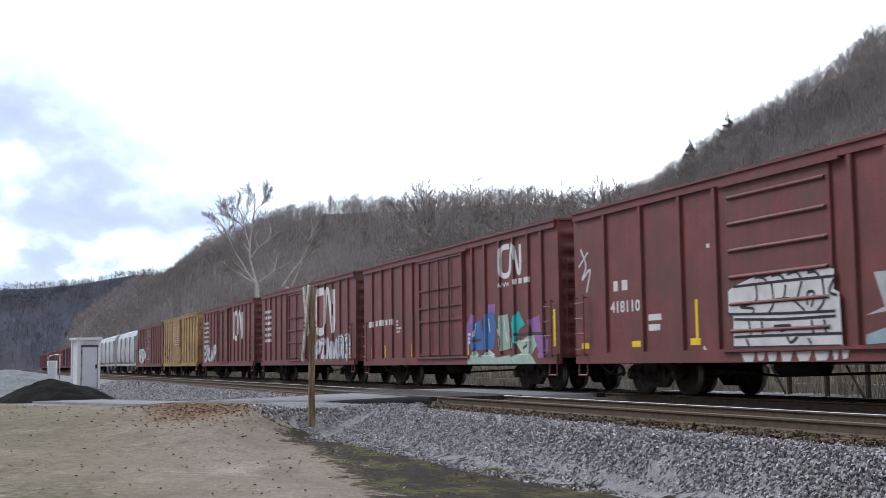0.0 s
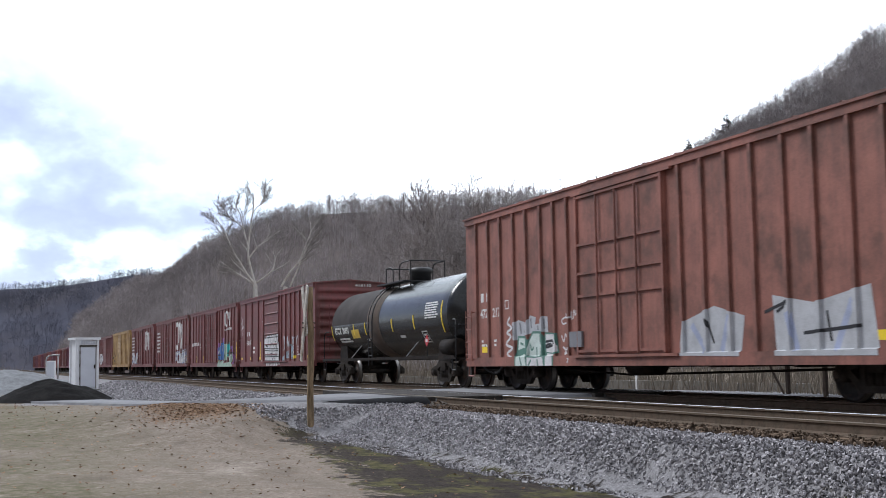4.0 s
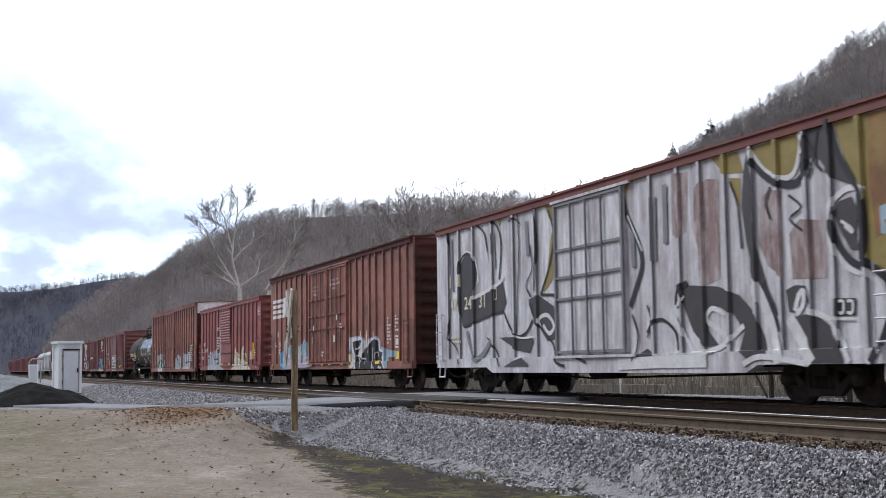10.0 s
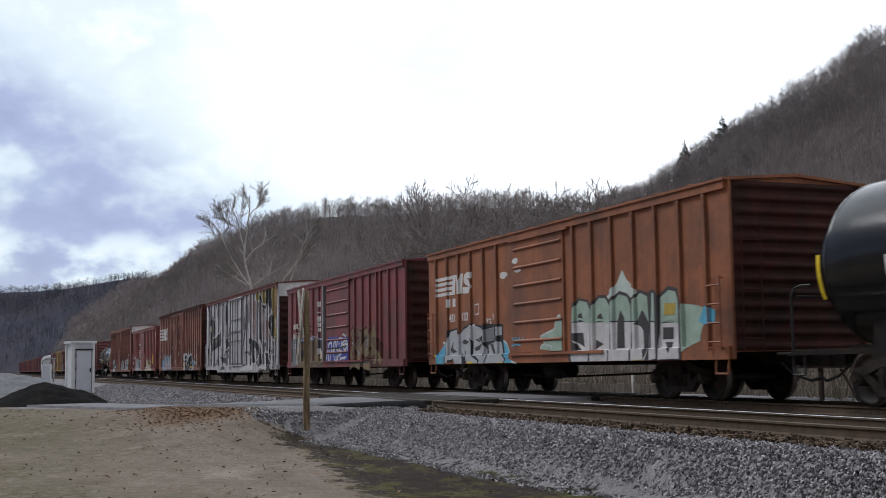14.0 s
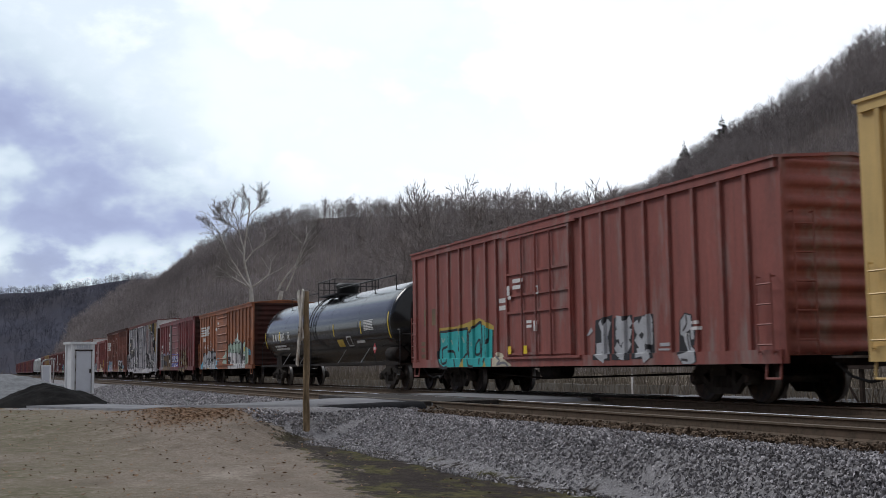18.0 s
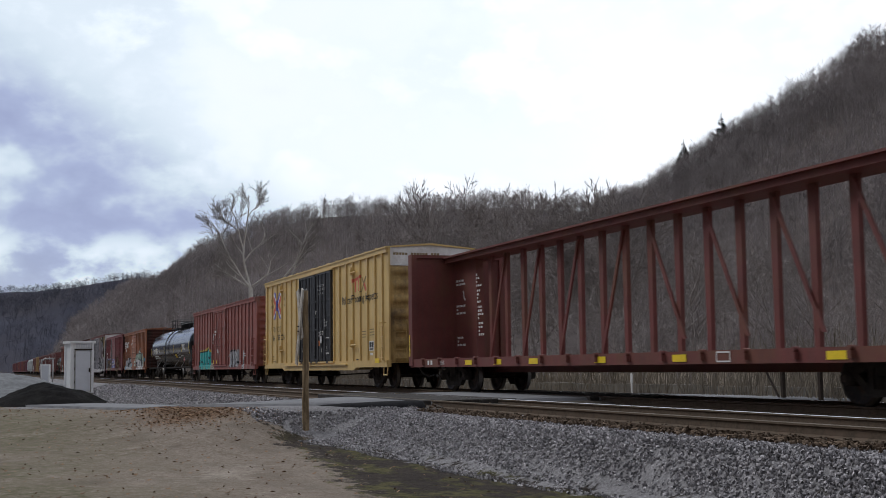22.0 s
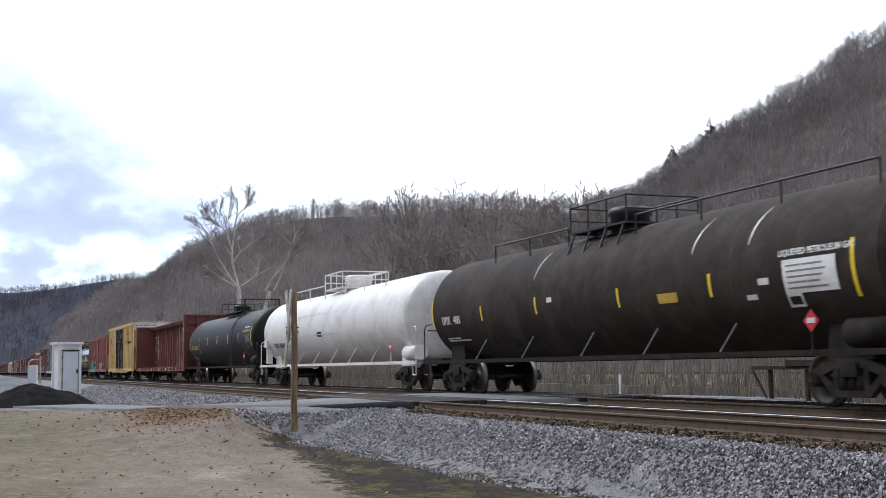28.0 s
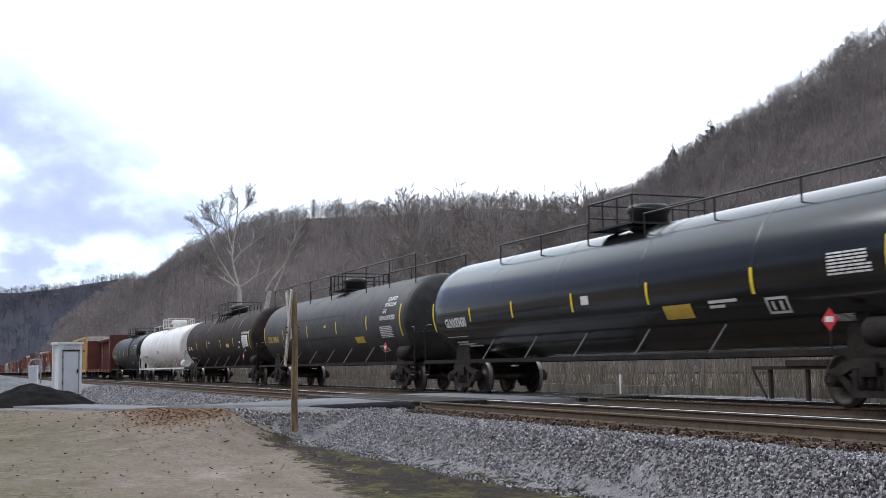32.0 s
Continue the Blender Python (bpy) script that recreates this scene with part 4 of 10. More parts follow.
LEANING = ((0.24, ((-0.5, 0), (0.5, 1.9), (1.5, 3.3), (2.1, 4.9), (2.4, 6.1), (1.8, 7.2))), (0.15, ((2.4, 6.1), (2.7, 6.8), (3.1, 8.5))), (0.20, ((0.5, 0), (1.3, 2.1), (1.7, 3.3), (2.4, 5), (3.1, 6.6))))


def sycamore(seed, fork, limbs, trunk_to, reach):
    """Pale limbs that spread from a fork, shaped to the camera's view, with side branches and fine twigs."""
    rnd = random.Random(seed)
    across = Vector((0.355, 0.935, 0)).normalized()
    away = Vector((-0.935, 0.355, 0))
    segs = []

    def spray(p, d, length, r, level):
        steps = (5, 4, 3)[level]
        for s in range(steps):
            d = (d + Vector((rnd.uniform(-1, 1), rnd.uniform(-1, 1), rnd.uniform(-0.4, 0.8))) * 0.24).normalized()
            q = p + d * length / steps
            segs.append((p.copy(), q.copy(), r, r * 0.82, 3 if level else 2))
            p, r = q, r * 0.82
            if level < 2:
                for _ in range(2):
                    side = d.orthogonal().normalized()
                    side.rotate(Matrix.Rotation(rnd.uniform(0, math.tau), 3, d))
                    spray(p, (d + side * rnd.uniform(0.5, 1.0)).normalized(), length * rnd.uniform(0.4, 0.55), r * 0.62, level + 1)

    fork = Vector(fork)
    root = Vector((fork.x + trunk_to[0], fork.y + trunk_to[1], gz(fork.x, fork.y) - 0.3))
    last = root
    for k in range(1, 5):
        q = root.lerp(fork, k / 4) + Vector((0, 0.12 * math.sin(k * 2), 0)) * (k < 4)
        segs.append((last, q, 0.46 - 0.05 * (k - 1), 0.46 - 0.05 * k, 0))
        last = q
    for r, line in limbs:
        pts = smooth_line([(u, 0, v) for u, v in line], 12)
        drift = rnd.uniform(-0.25, 0.25)
        at = [fork + across * p[0] + away * (drift * i * 0.4) + Vector((0, 0, 0.84 * p[2])) for i, p in enumerate(pts)]
        for i, (p, q) in enumerate(zip(at, at[1:])):
            ra, rb = r * (1 - 0.068 * i), r * (1 - 0.068 * (i + 1))
            segs.append((p, q, ra * 0.56, rb * 0.56, 1))
            if i > 2 and i % 2 == 1:
                d = (q - p).normalized()
                side = (across * rnd.choice((-1, 1)) + away * rnd.uniform(-0.7, 0.7)).normalized()
                spray(q, (d + side * rnd.uniform(0.4, 1.0)).normalized(), reach * (1.5 - 0.07 * i) * rnd.uniform(0.7, 1.2), max(rb * 0.34, 0.032), 0)
    tree = new("sycamore_tree")
    tree.location = root
    for name, kind, sides, thin, material, label in (("trunk", (0, 1, 2), 6, 0.03, PALE_BARK, "pale mottled trunk and limbs"), ("crown", (3,), 3, 0.014, TWIG, "bare twigs")):
        v, f = seg_mesh([g for g in segs if g[4] in kind], sides, thin)
        raw(name, v - np.array(root, np.float32), f, material, tree, label)
    return tagged(tree, "tall bare sycamore with pale bark", "tree", group="sycamores")


def build_sycamores():
    sycamore(3, (-131.1, 27.7, 9.7), SYCAMORE, (0.4, 0.5), 1.9)
    sycamore(8, (-131.3, 31.2, 9.5), LEANING, (-0.6, -2.0), 1.7)


build_ground()
build_road()
build_track(NEAR_TRACK, True)
build_track(FAR_TRACK, False)
build_hills()
build_pine((-612, 394, 112), 24, 1)
build_pine((-592, 408, 124), 25, 2)
build_bank()
build_sycamores()
scatter_stones()
scatter_leaves()


# ---- lineside things ----
def build_crossbuck():
    root = new("crossing_sign")
    root.matrix_basis = pose(-24.37, 6.32, -0.66, 0, 0, 2)
    bm = bmesh.new()
    rings = []
    for k in range(13):
        z = -0.4 + k * 0.285
        r = 0.074 - 0.0012 * k + 0.004 * math.sin(k * 2.3)
        ox, oy = 0.012 * math.sin(k * 0.6), 0.01 * math.cos(k * 0.8)
        rings.append([bm.verts.new((ox + r * (1 + 0.06 * math.sin(3 * q + k * 0.2)) * math.cos(q), oy + r * math.sin(q), z)) for q in np.linspace(0, math.tau, 14, endpoint=False)])
    for p, q in zip(rings, rings[1:]):
        for k in range(14):
            bm.faces.new((p[k], p[(k + 1) % 14], q[(k + 1) % 14], q[k])).smooth = True
    bm.faces.new(rings[-1])
    part("post", bm, POST, root)
    for s in (-1, 1):
        bm = bmesh.new()
        bx(bm, -0.22 if s < 0 else -0.78, 0.86, -0.016, 0.016, -0.075, 0.075)
        bmesh.ops.bevel(bm, geom=bm.edges, offset=0.008, segments=1, affect="EDGES")
        b = part("board", fixed(bm), BOARD, root, "peeling white crossbuck board")
        b.matrix_basis = pose(0, -0.10 - 0.036 * (s > 0), 2.22, 0, -90 + 17 * s, 0)
    for k in range(2):
        bm = bmesh.new()
        rod(bm, (0, -0.18, 2.17 + 0.1 * k), (0, 0.1, 2.17 + 0.1 * k), 0.014)
        part("bolt", bm, RUSTY, root)
    return tagged(root, "old brown wooden post with peeling white crossbuck boards", "railway sign")


def build_shed():
    root = new("signal_shed")
    root.matrix_basis = pose(-63.5, 4.62, -0.47, 0, 0, 102)
    w, d, h = 1.06, 1.0, 2.6
    bm = bmesh.new()
    bx(bm, -w / 2, w / 2, -d / 2, d / 2, 0.1, h)
    part("body", bm, SHED, root)
    bm = bmesh.new()
    bx(bm, -w / 2 - 0.12, w / 2 + 0.12, -d / 2 - 0.12, d / 2 + 0.12, -0.3, 0.1)
    part("base", bm, CONCRETE, root, "concrete base slab")
    bm = bmesh.new()
    bx(bm, -w / 2 - 0.13, w / 2 + 0.13, -d / 2 - 0.13, d / 2 + 0.13, h, h + 0.12)
    part("roof", bm, SHED, root)
    for sx in (-1, 1):
        for sy in (-1, 1):
            bm = bmesh.new()
            bx(bm, sx * w / 2 - 0.06, sx * w / 2 + 0.06, sy * d / 2 - 0.06, sy * d / 2 + 0.06, 0.1, h + 0.01)
            part("corner_post", bm, SHED, root)
    # the door side looks towards the lot
    bm = bmesh.new()
    bx(bm, -0.32, 0.42, -d / 2 - 0.045, -d / 2, 0.2, 2.24)
    bmesh.ops.bevel(bm, geom=bm.edges, offset=0.012, segments=1, affect="EDGES")
    door = part("door", fixed(bm), SHED_DOOR, root, "pale grey steel door")
    bm = bmesh.new()
    bx(bm, -0.38, 0.48, -d / 2 - 0.075, -d / 2, 2.26, 2.33)
    part("door_hood", bm, RUSTY, root, "dark drip rail over the door")
    bm = bmesh.new()
    for x in (-0.38, 0.42):
        bx(bm, x, x + 0.05, -d / 2 - 0.05, -d / 2, 0.15, 2.26)
    part("door_frame", bm, GALV, root)
    bm = bmesh.new()
    bx(bm, 0.34, 0.40, -d / 2 - 0.11, -d / 2 - 0.045, 1.15, 1.35)
    part("handle", bm, RUSTY, door)
    for z in (0.6, 1.25, 1.9):
        bm = bmesh.new()
        rod(bm, (-0.37, -d / 2 - 0.055, z), (-0.37, -d / 2 - 0.055, z + 0.14), 0.02)
        part("hinge", bm, RUSTY, door)
    for k in range(6):
        bm = bmesh.new()
        bx(bm, -0.3 + k * 0.12, -0.22 + k * 0.12, -d / 2 - 0.02, -d / 2, 2.38, 2.56)
        part("vent", bm, SHED_DOOR, root)
    for sx in (-0.4, 0.4):
        bm = bmesh.new()
        pipe(bm, [(sx, -d / 2, h + 0.05), (sx, -d / 2, h + 0.16), (sx + 0.06, -d / 2, h + 0.2)], 0.02)
        part("lifting_eye", bm, GALV, root)
    return tagged(root, "white steel signal shed with a grey door", "shed")


def mound(name, centre, rx, ry, h, material, label, seed, turn=0, rough=0.12):
    verts, faces = [], []
    n, m = 72, 26
    for i in range(m + 1):
        u = i / m
        for k in range(n):
            a = k * math.tau / n
            edge = 1 + 0.10 * noise.noise((math.cos(a) * 1.4, math.sin(a) * 1.4, seed))
            x, y = rx * u * edge * math.cos(a), ry * u * edge * math.sin(a)
            z = h * max(0, (1 - u ** 1.45)) - 0.12 * u
            z += rough * h * (noise.noise((x * 0.9, y * 0.9, seed)) + 0.5 * noise.noise((x * 2.7, y * 2.7, seed)) + 0.25 * noise.noise((x * 8, y * 8, seed))) * min(1, 3 * (1 - u) + 0.1)
            verts.append((x, y, z))
    for i in range(m):
        for k in range(n):
            faces.append((i * n + k, i * n + (k + 1) % n, (i + 1) * n + (k + 1) % n, (i + 1) * n + k))
    ob = raw(name, verts, faces, material)
    ob.matrix_basis = pose(centre[0], centre[1], gz(*centre) + 0.02, 0, 0, turn)
    return tagged(ob, label, "pile")


def build_cabinet():
    root = new("equipment_cabinet")
    root.matrix_basis = pose(-78.5, 3.75, -0.5, 0, 0, 75)
    bm = bmesh.new()
    bx(bm, -0.24, 0.24, -0.2, 0.2, 0.12, 1.68)
    bmesh.ops.bevel(bm, geom=bm.edges, offset=0.02, segments=2, affect="EDGES")
    part("body", fixed(bm), SHED, root)
    bm = bmesh.new()
    bx(bm, -0.3, 0.3, -0.26, 0.26, -0.3, 0.12)
    part("base", bm, CONCRETE, root)
    bm = bmesh.new()
    bx(bm, -0.2, 0.2, -0.225, -0.2, 0.2, 1.6)
    part("door", bm, SHED_DOOR, root)
    return tagged(root, "small white steel equipment cabinet", "cabinet")


def build_arch():
    root = new("pipe_arch")
    root.matrix_basis = pose(-80.5, 3.95, -0.35, 0, 0, 75)
    for k, x in enumerate((-0.42, 0.32)):
        bm = bmesh.new()
        rod(bm, (x, 0, -0.45), (x, 0, 1.55 if k == 0 else 1.9), 0.045, 8)
        part("leg", bm, GALV, root)
    bm = bmesh.new()
    pts = [(-0.42, 0, 1.55), (-0.38, 0, 1.75), (-0.25, 0, 1.86), (0.0, 0, 1.9), (0.42, 0, 1.9)]
    pipe(bm, pts, 0.05, 8)
    part("bent_pipe", bm, GALV, root)
    return tagged(root, "bent galvanised pipe frame beside the cabinet", "pipe frame")


def build_rack():
    """Dark steel stand on the bank behind the tracks."""
    root = new("steel_stand")
    root.matrix_basis = pose(-24.6, 19.6, -0.75)
    for x in (-1.5, 0.0, 1.5):
        bm = bmesh.new()
        bx(bm, x - 0.045, x + 0.045, -0.045, 0.045, -0.5, 1.32)
        part("leg", bm, RUSTY, root)
    bm = bmesh.new()
    bx(bm, -2.2, 2.0, -0.1, 0.1, 1.32, 1.41)
    part("beam", bm, RUSTY, root)
    for x in (-1.5, 1.5):
        bm = bmesh.new()
        rod(bm, (x - 0.02, 0, 0.35), (x - 0.75, 0, 1.3), 0.03)
        part("brace", bm, RUSTY, root)
    bm = bmesh.new()
    bx(bm, -0.7, 0.9, -0.14, 0.14, 1.41, 1.56)
    part("trough", bm, RUSTY, root)
    return tagged(root, "dark rusted steel stand on the bank", "stand")


def build_marker():
    bm = bmesh.new()
    bx(bm, -0.035, 0.035, -0.012, 0.012, -0.4, 1.15)
    bx(bm, -0.05, 0.05, -0.016, 0.016, 0.85, 1.12)
    ob = part("marker_post", bm, WHITE)
    ob.matrix_basis = pose(-32.9, 19.0, -0.7)
    return tagged(ob, "thin white marker post beside the track", "post")


build_crossbuck()
build_shed()
mound("asphalt_mound", (-48.3, 2.36), 3.1, 2.5, 0.82, PILE, "heap of black asphalt millings", 2)
mound("gravel_mound", (-66.0, 1.0), 4.2, 4.6, 1.15, GRAVEL_PILE, "heap of pale grey gravel", 5)
build_cabinet()
build_arch()
build_rack()
build_marker()


# ---- running gear ----
def truck_meshes():
    bm = bmesh.new()
    for y in (-1.0, 1.0):
        top = [(-1.02, 0.50), (-0.98, 0.62), (-0.72, 0.66), (-0.36, 0.80), (0.36, 0.80), (0.72, 0.66), (0.98, 0.62), (1.02, 0.50), (0.74, 0.50), (0.36, 0.64), (-0.36, 0.64), (-0.74, 0.50)]
        extrude(bm, top, y - 0.07, y + 0.07)
        low = [(-0.82, 0.52), (-0.42, 0.17), (0.42, 0.17), (0.82, 0.52), (0.66, 0.54), (0.34, 0.29), (-0.34, 0.29), (-0.66, 0.54)]
        extrude(bm, low, y - 0.06, y + 0.06)
        for x in (-0.36, 0.36):
            bx(bm, x - 0.06, x + 0.06, y - 0.06, y + 0.06, 0.25, 0.68)
        for x in (-0.89, 0.89):
            rod(bm, (x, y - 0.13, 0.457), (x, y + 0.13, 0.457), 0.125, 12)
        for x in (-0.2, 0.0, 0.2):
            rod(bm, (x, y, 0.29), (x, y, 0.52), 0.085, 8)
    bx(bm, -0.2, 0.2, -1.12, 1.12, 0.50, 0.74)
    bx(bm, -0.35, 0.35, -0.3, 0.3, 0.74, 0.84)
    frame_me = bpy.data.meshes.new("truck_frame")
    fixed(bm).to_mesh(frame_me)
    bm.free()
    frame_me.materials.append(TRUCK)
    bm = bmesh.new()
    for s in (-1, 1):
        prof = [(0.83 * s, 0.10), (0.83 * s, 0.15), (0.80 * s, 0.17), (0.79 * s, 0.36), (0.83 * s, 0.385), (0.83 * s, 0.452), (0.72 * s, 0.460), (0.705 * s, 0.485), (0.69 * s, 0.485), (0.69 * s, 0.39), (0.74 * s, 0.36), (0.74 * s, 0.17), (0.69 * s, 0.14), (0.69 * s, 0.09)]
        lathe(bm, prof, "y", 28, slot=[0, 0, 0, 0, 0, 1, 0, 0, 0, 0, 0, 0, 0])
    rod(bm, (0, -1.0, 0), (0, 1.0, 0), 0.085, 10)
    # a chalk mark and hub bolts that show the turning
    for k in range(3):
        a = k * math.tau / 3
        rod(bm, (0.07 * math.cos(a), -1.145, 0.07 * math.sin(a)), (0.07 * math.cos(a), -1.165, 0.07 * math.sin(a)), 0.018, 5)
    rod(bm, (0, -1.15, 0), (0, 1.15, 0), 0.06, 8)
    wheel_me = bpy.data.meshes.new("wheelset")
    fixed(bm).to_mesh(wheel_me)
    bm.free()
    for m in (WHEEL, TREAD):
        wheel_me.materials.append(m)
    return frame_me, wheel_me


TRUCK_ME, WHEEL_ME = truck_meshes()
CARS, WHEELSETS = [], []


def add_truck(car, x):
    t = shared("truck", TRUCK_ME, car, pose(x, 0, 0))
    for u in (-0.89, 0.89):
        w = shared("wheelset", WHEEL_ME, t, pose(u, 0, 0.457))
        WHEELSETS.append((w, u))
    return t


def add_couplers(car, length, reach=0.95):
    for s, x in ((-1, 0.0), (1, length)):
        bm = bmesh.new()
        bx(bm, x - 0.5 if s > 0 else x - reach + 0.2, x + reach - 0.2 if s > 0 else x + 0.5, -0.09, 0.09, 0.68, 0.92)
        bx(bm, min(x + s * (reach - 0.28), x + s * (reach + 0.04)), max(x + s * (reach - 0.28), x + s * (reach + 0.04)), -0.16, 0.13, 0.66, 0.97)
        part("coupler", bm, UNDER, car)
        bm = bmesh.new()
        pipe(bm, [(x, -0.45, 0.72), (x + s * 0.35, -0.43, 0.50), (x + s * 0.75, -0.38, 0.40), (x + s * 1.0, -0.3, 0.46)], 0.028, 6)
        part("air_hose", bm, BLACK, car)


def car_base(name, label, s, category="boxcar"):
    root = new(name)
    root.location = (s, FAR_TRACK, 0)
    tagged(root, label, category, group="freight train cars")
    CARS.append((root, s))
    return root


# ---- paint work: lettering, shapes and sprayed pieces that follow the posts ----
TEXTS = {}


def text_polys(words, size, bold=0.0):
    """Faces of a line of text as lists of (u, v), from the left end of its base line."""
    key = (words, size, bold)
    if key not in TEXTS:
        cu = bpy.data.curves.new("text", "FONT")
        cu.body, cu.size, cu.resolution_u, cu.offset = words, size, 2, bold
        ob = new("text", cu)
        me = ob.to_mesh()
        TEXTS[key] = [[(me.vertices[i].co.x, me.vertices[i].co.y) for i in p.vertices] for p in me.polygons]
        ob.to_mesh_clear()
        bpy.data.objects.remove(ob)
        bpy.data.curves.remove(cu)
    return TEXTS[key]


def words(x, z, text, size, stretch=1.0, bold=0.0, slant=0.0):
    return [[(x + u * stretch + v * slant, z + v) for u, v in p] for p in text_polys(text, size, bold)]


def bars(x, z, widths, h, gap=1.6):
    """Plain bars in place of writing too small to read; widths row by row."""
    out = []
    for k, row in enumerate(widths):
        u = x
        for w in row:
            out.append([(u, z - k * h * gap), (u + w, z - k * h * gap), (u + w, z - k * h * gap + h), (u, z - k * h * gap + h)])
            u += w + h * 0.8
    return out


def rect(x0, x1, z0, z1):
    return [[(x0, z0), (x1, z0), (x1, z1), (x0, z1)]]


def hollow(x0, x1, z0, z1, t):
    return rect(x0, x1, z0, z0 + t) + rect(x0, x1, z1 - t, z1) + rect(x0, x0 + t, z0 + t, z1 - t) + rect(x1 - t, x1, z0 + t, z1 - t)


def stroke(points, w, closed=False, taper=False, steps=5):
    """A brush stroke along a smooth line, as quads."""
    pts = [np.array(p, float) for p in points]
    line = []
    n = len(pts)
    spans = n if closed else n - 1
    for i in range(spans):
        p0, p1, p2, p3 = (pts[(i - 1) % n] if closed or i else pts[0]), pts[i % n], pts[(i + 1) % n], (pts[(i + 2) % n] if closed or i + 2 < n else pts[-1])
        for k in range(steps):
            u = k / steps
            line.append(0.5 * (2 * p1 + (p2 - p0) * u + (2 * p0 - 5 * p1 + 4 * p2 - p3) * u * u + (3 * p1 - p0 - 3 * p2 + p3) * u ** 3))
    line.append(pts[0] if closed else pts[-1])
    left, right = [], []
    m = len(line)
    for i, p in enumerate(line):
        d = line[min(i + 1, m - 1)] - line[max(i - 1, 0)]
        d = d / (np.hypot(*d) + 1e-9)
        k = w / 2 * (math.sin(math.pi * (0.12 + 0.83 * i / (m - 1))) if taper else 1)
        left.append((p[0] - d[1] * k, p[1] + d[0] * k))
        right.append((p[0] + d[1] * k, p[1] - d[0] * k))
    return [[left[i], left[i + 1], right[i + 1], right[i]] for i in range(m - 1)]


def inks(width, *lines):
    """Several brush strokes of one width."""
    return sum([stroke(line, width, steps=4) for line in lines], [])


def blob(cx, cz, rx, rz, seed, n=18, rough=0.18):
    rnd = random.Random(seed)
    ph = [rnd.uniform(0, 6.28) for _ in range(3)]
    out = []
    for k in range(n):
        a = k * math.tau / n
        r = 1 + rough * (math.sin(2 * a + ph[0]) * 0.5 + math.sin(3 * a + ph[1]) * 0.4 + math.sin(5 * a + ph[2]) * 0.35)
        out.append((cx + rx * r * math.cos(a), cz + rz * r * math.sin(a)))
    return [out]


def poly_area(p):
    return sum(a[0] * b[1] - b[0] * a[1] for a, b in zip(p, p[1:] + p[:1])) / 2


def decal(name, car, layers, side_y, ribs=(), proud=0.058, label="", wrap=None, sill=None):
    """Thin painted faces on a car's near side. layers: (material, faces); wrap=(radius, height) bends them round a tank."""
    bm = bmesh.new()
    mats = []
    for n, (m, polys) in enumerate(layers):
        if m not in mats:
            mats.append(m)
        for i, p in enumerate(polys):
            if abs(poly_area(p)) < 1e-6:
                continue
            off = 0.004 + 0.0011 * n + 0.00005 * (i % 12)
            if poly_area(p) < 0:
                p = p[::-1]
            try:
                f = bm.faces.new([bm.verts.new((u, -off, v)) for u, v in p])
                f.material_index = mats.index(m)
            except ValueError:
                pass
    if wrap:
        zs = [v.co.z for v in bm.verts]
        lo, hi = min(zs), max(zs)
        z = lo + 0.12
        while z < hi:
            bmesh.ops.bisect_plane(bm, geom=bm.verts[:] + bm.edges[:] + bm.faces[:], plane_co=(0, 0, z), plane_no=(0, 0, 1))
            z += 0.12
        for v in bm.verts:
            r = wrap[0] - v.co.y
            a = (v.co.z - wrap[1]) / wrap[0]
            v.co.y, v.co.z = -r * math.cos(a), wrap[1] + r * math.sin(a)
    else:
        xs = [v.co.x for v in bm.verts]
        lo, hi = min(xs), max(xs)
        for a, b in ribs:
            if b < lo or a > hi:
                continue
            for x in (a - 0.02, a, b, b + 0.02):
                bmesh.ops.bisect_plane(bm, geom=bm.verts[:] + bm.edges[:] + bm.faces[:], plane_co=(x, 0, 0), plane_no=(1, 0, 0))
            for v in bm.verts:
                if a - 1e-4 <= v.co.x <= b + 1e-4:
                    v.co.y -= proud
        if sill:
            for z in (sill, sill + 0.02):
                bmesh.ops.bisect_plane(bm, geom=bm.verts[:] + bm.edges[:] + bm.faces[:], plane_co=(0, 0, z), plane_no=(0, 0, 1))
            for v in bm.verts:
                if v.co.z <= sill + 1e-4 and v.co.y > -0.03:
                    v.co.y -= proud
        for v in bm.verts:
            v.co.y -= side_y
    many = len(bm.faces) > 12
    ob = part(name, bm, mats, car, label)
    if many:
        ob["kind"] = "stuff"
    return ob


def colour(name, c):
    return mat(name, c, 0.55, vary=0.18, size=3.0, bump=0.04)


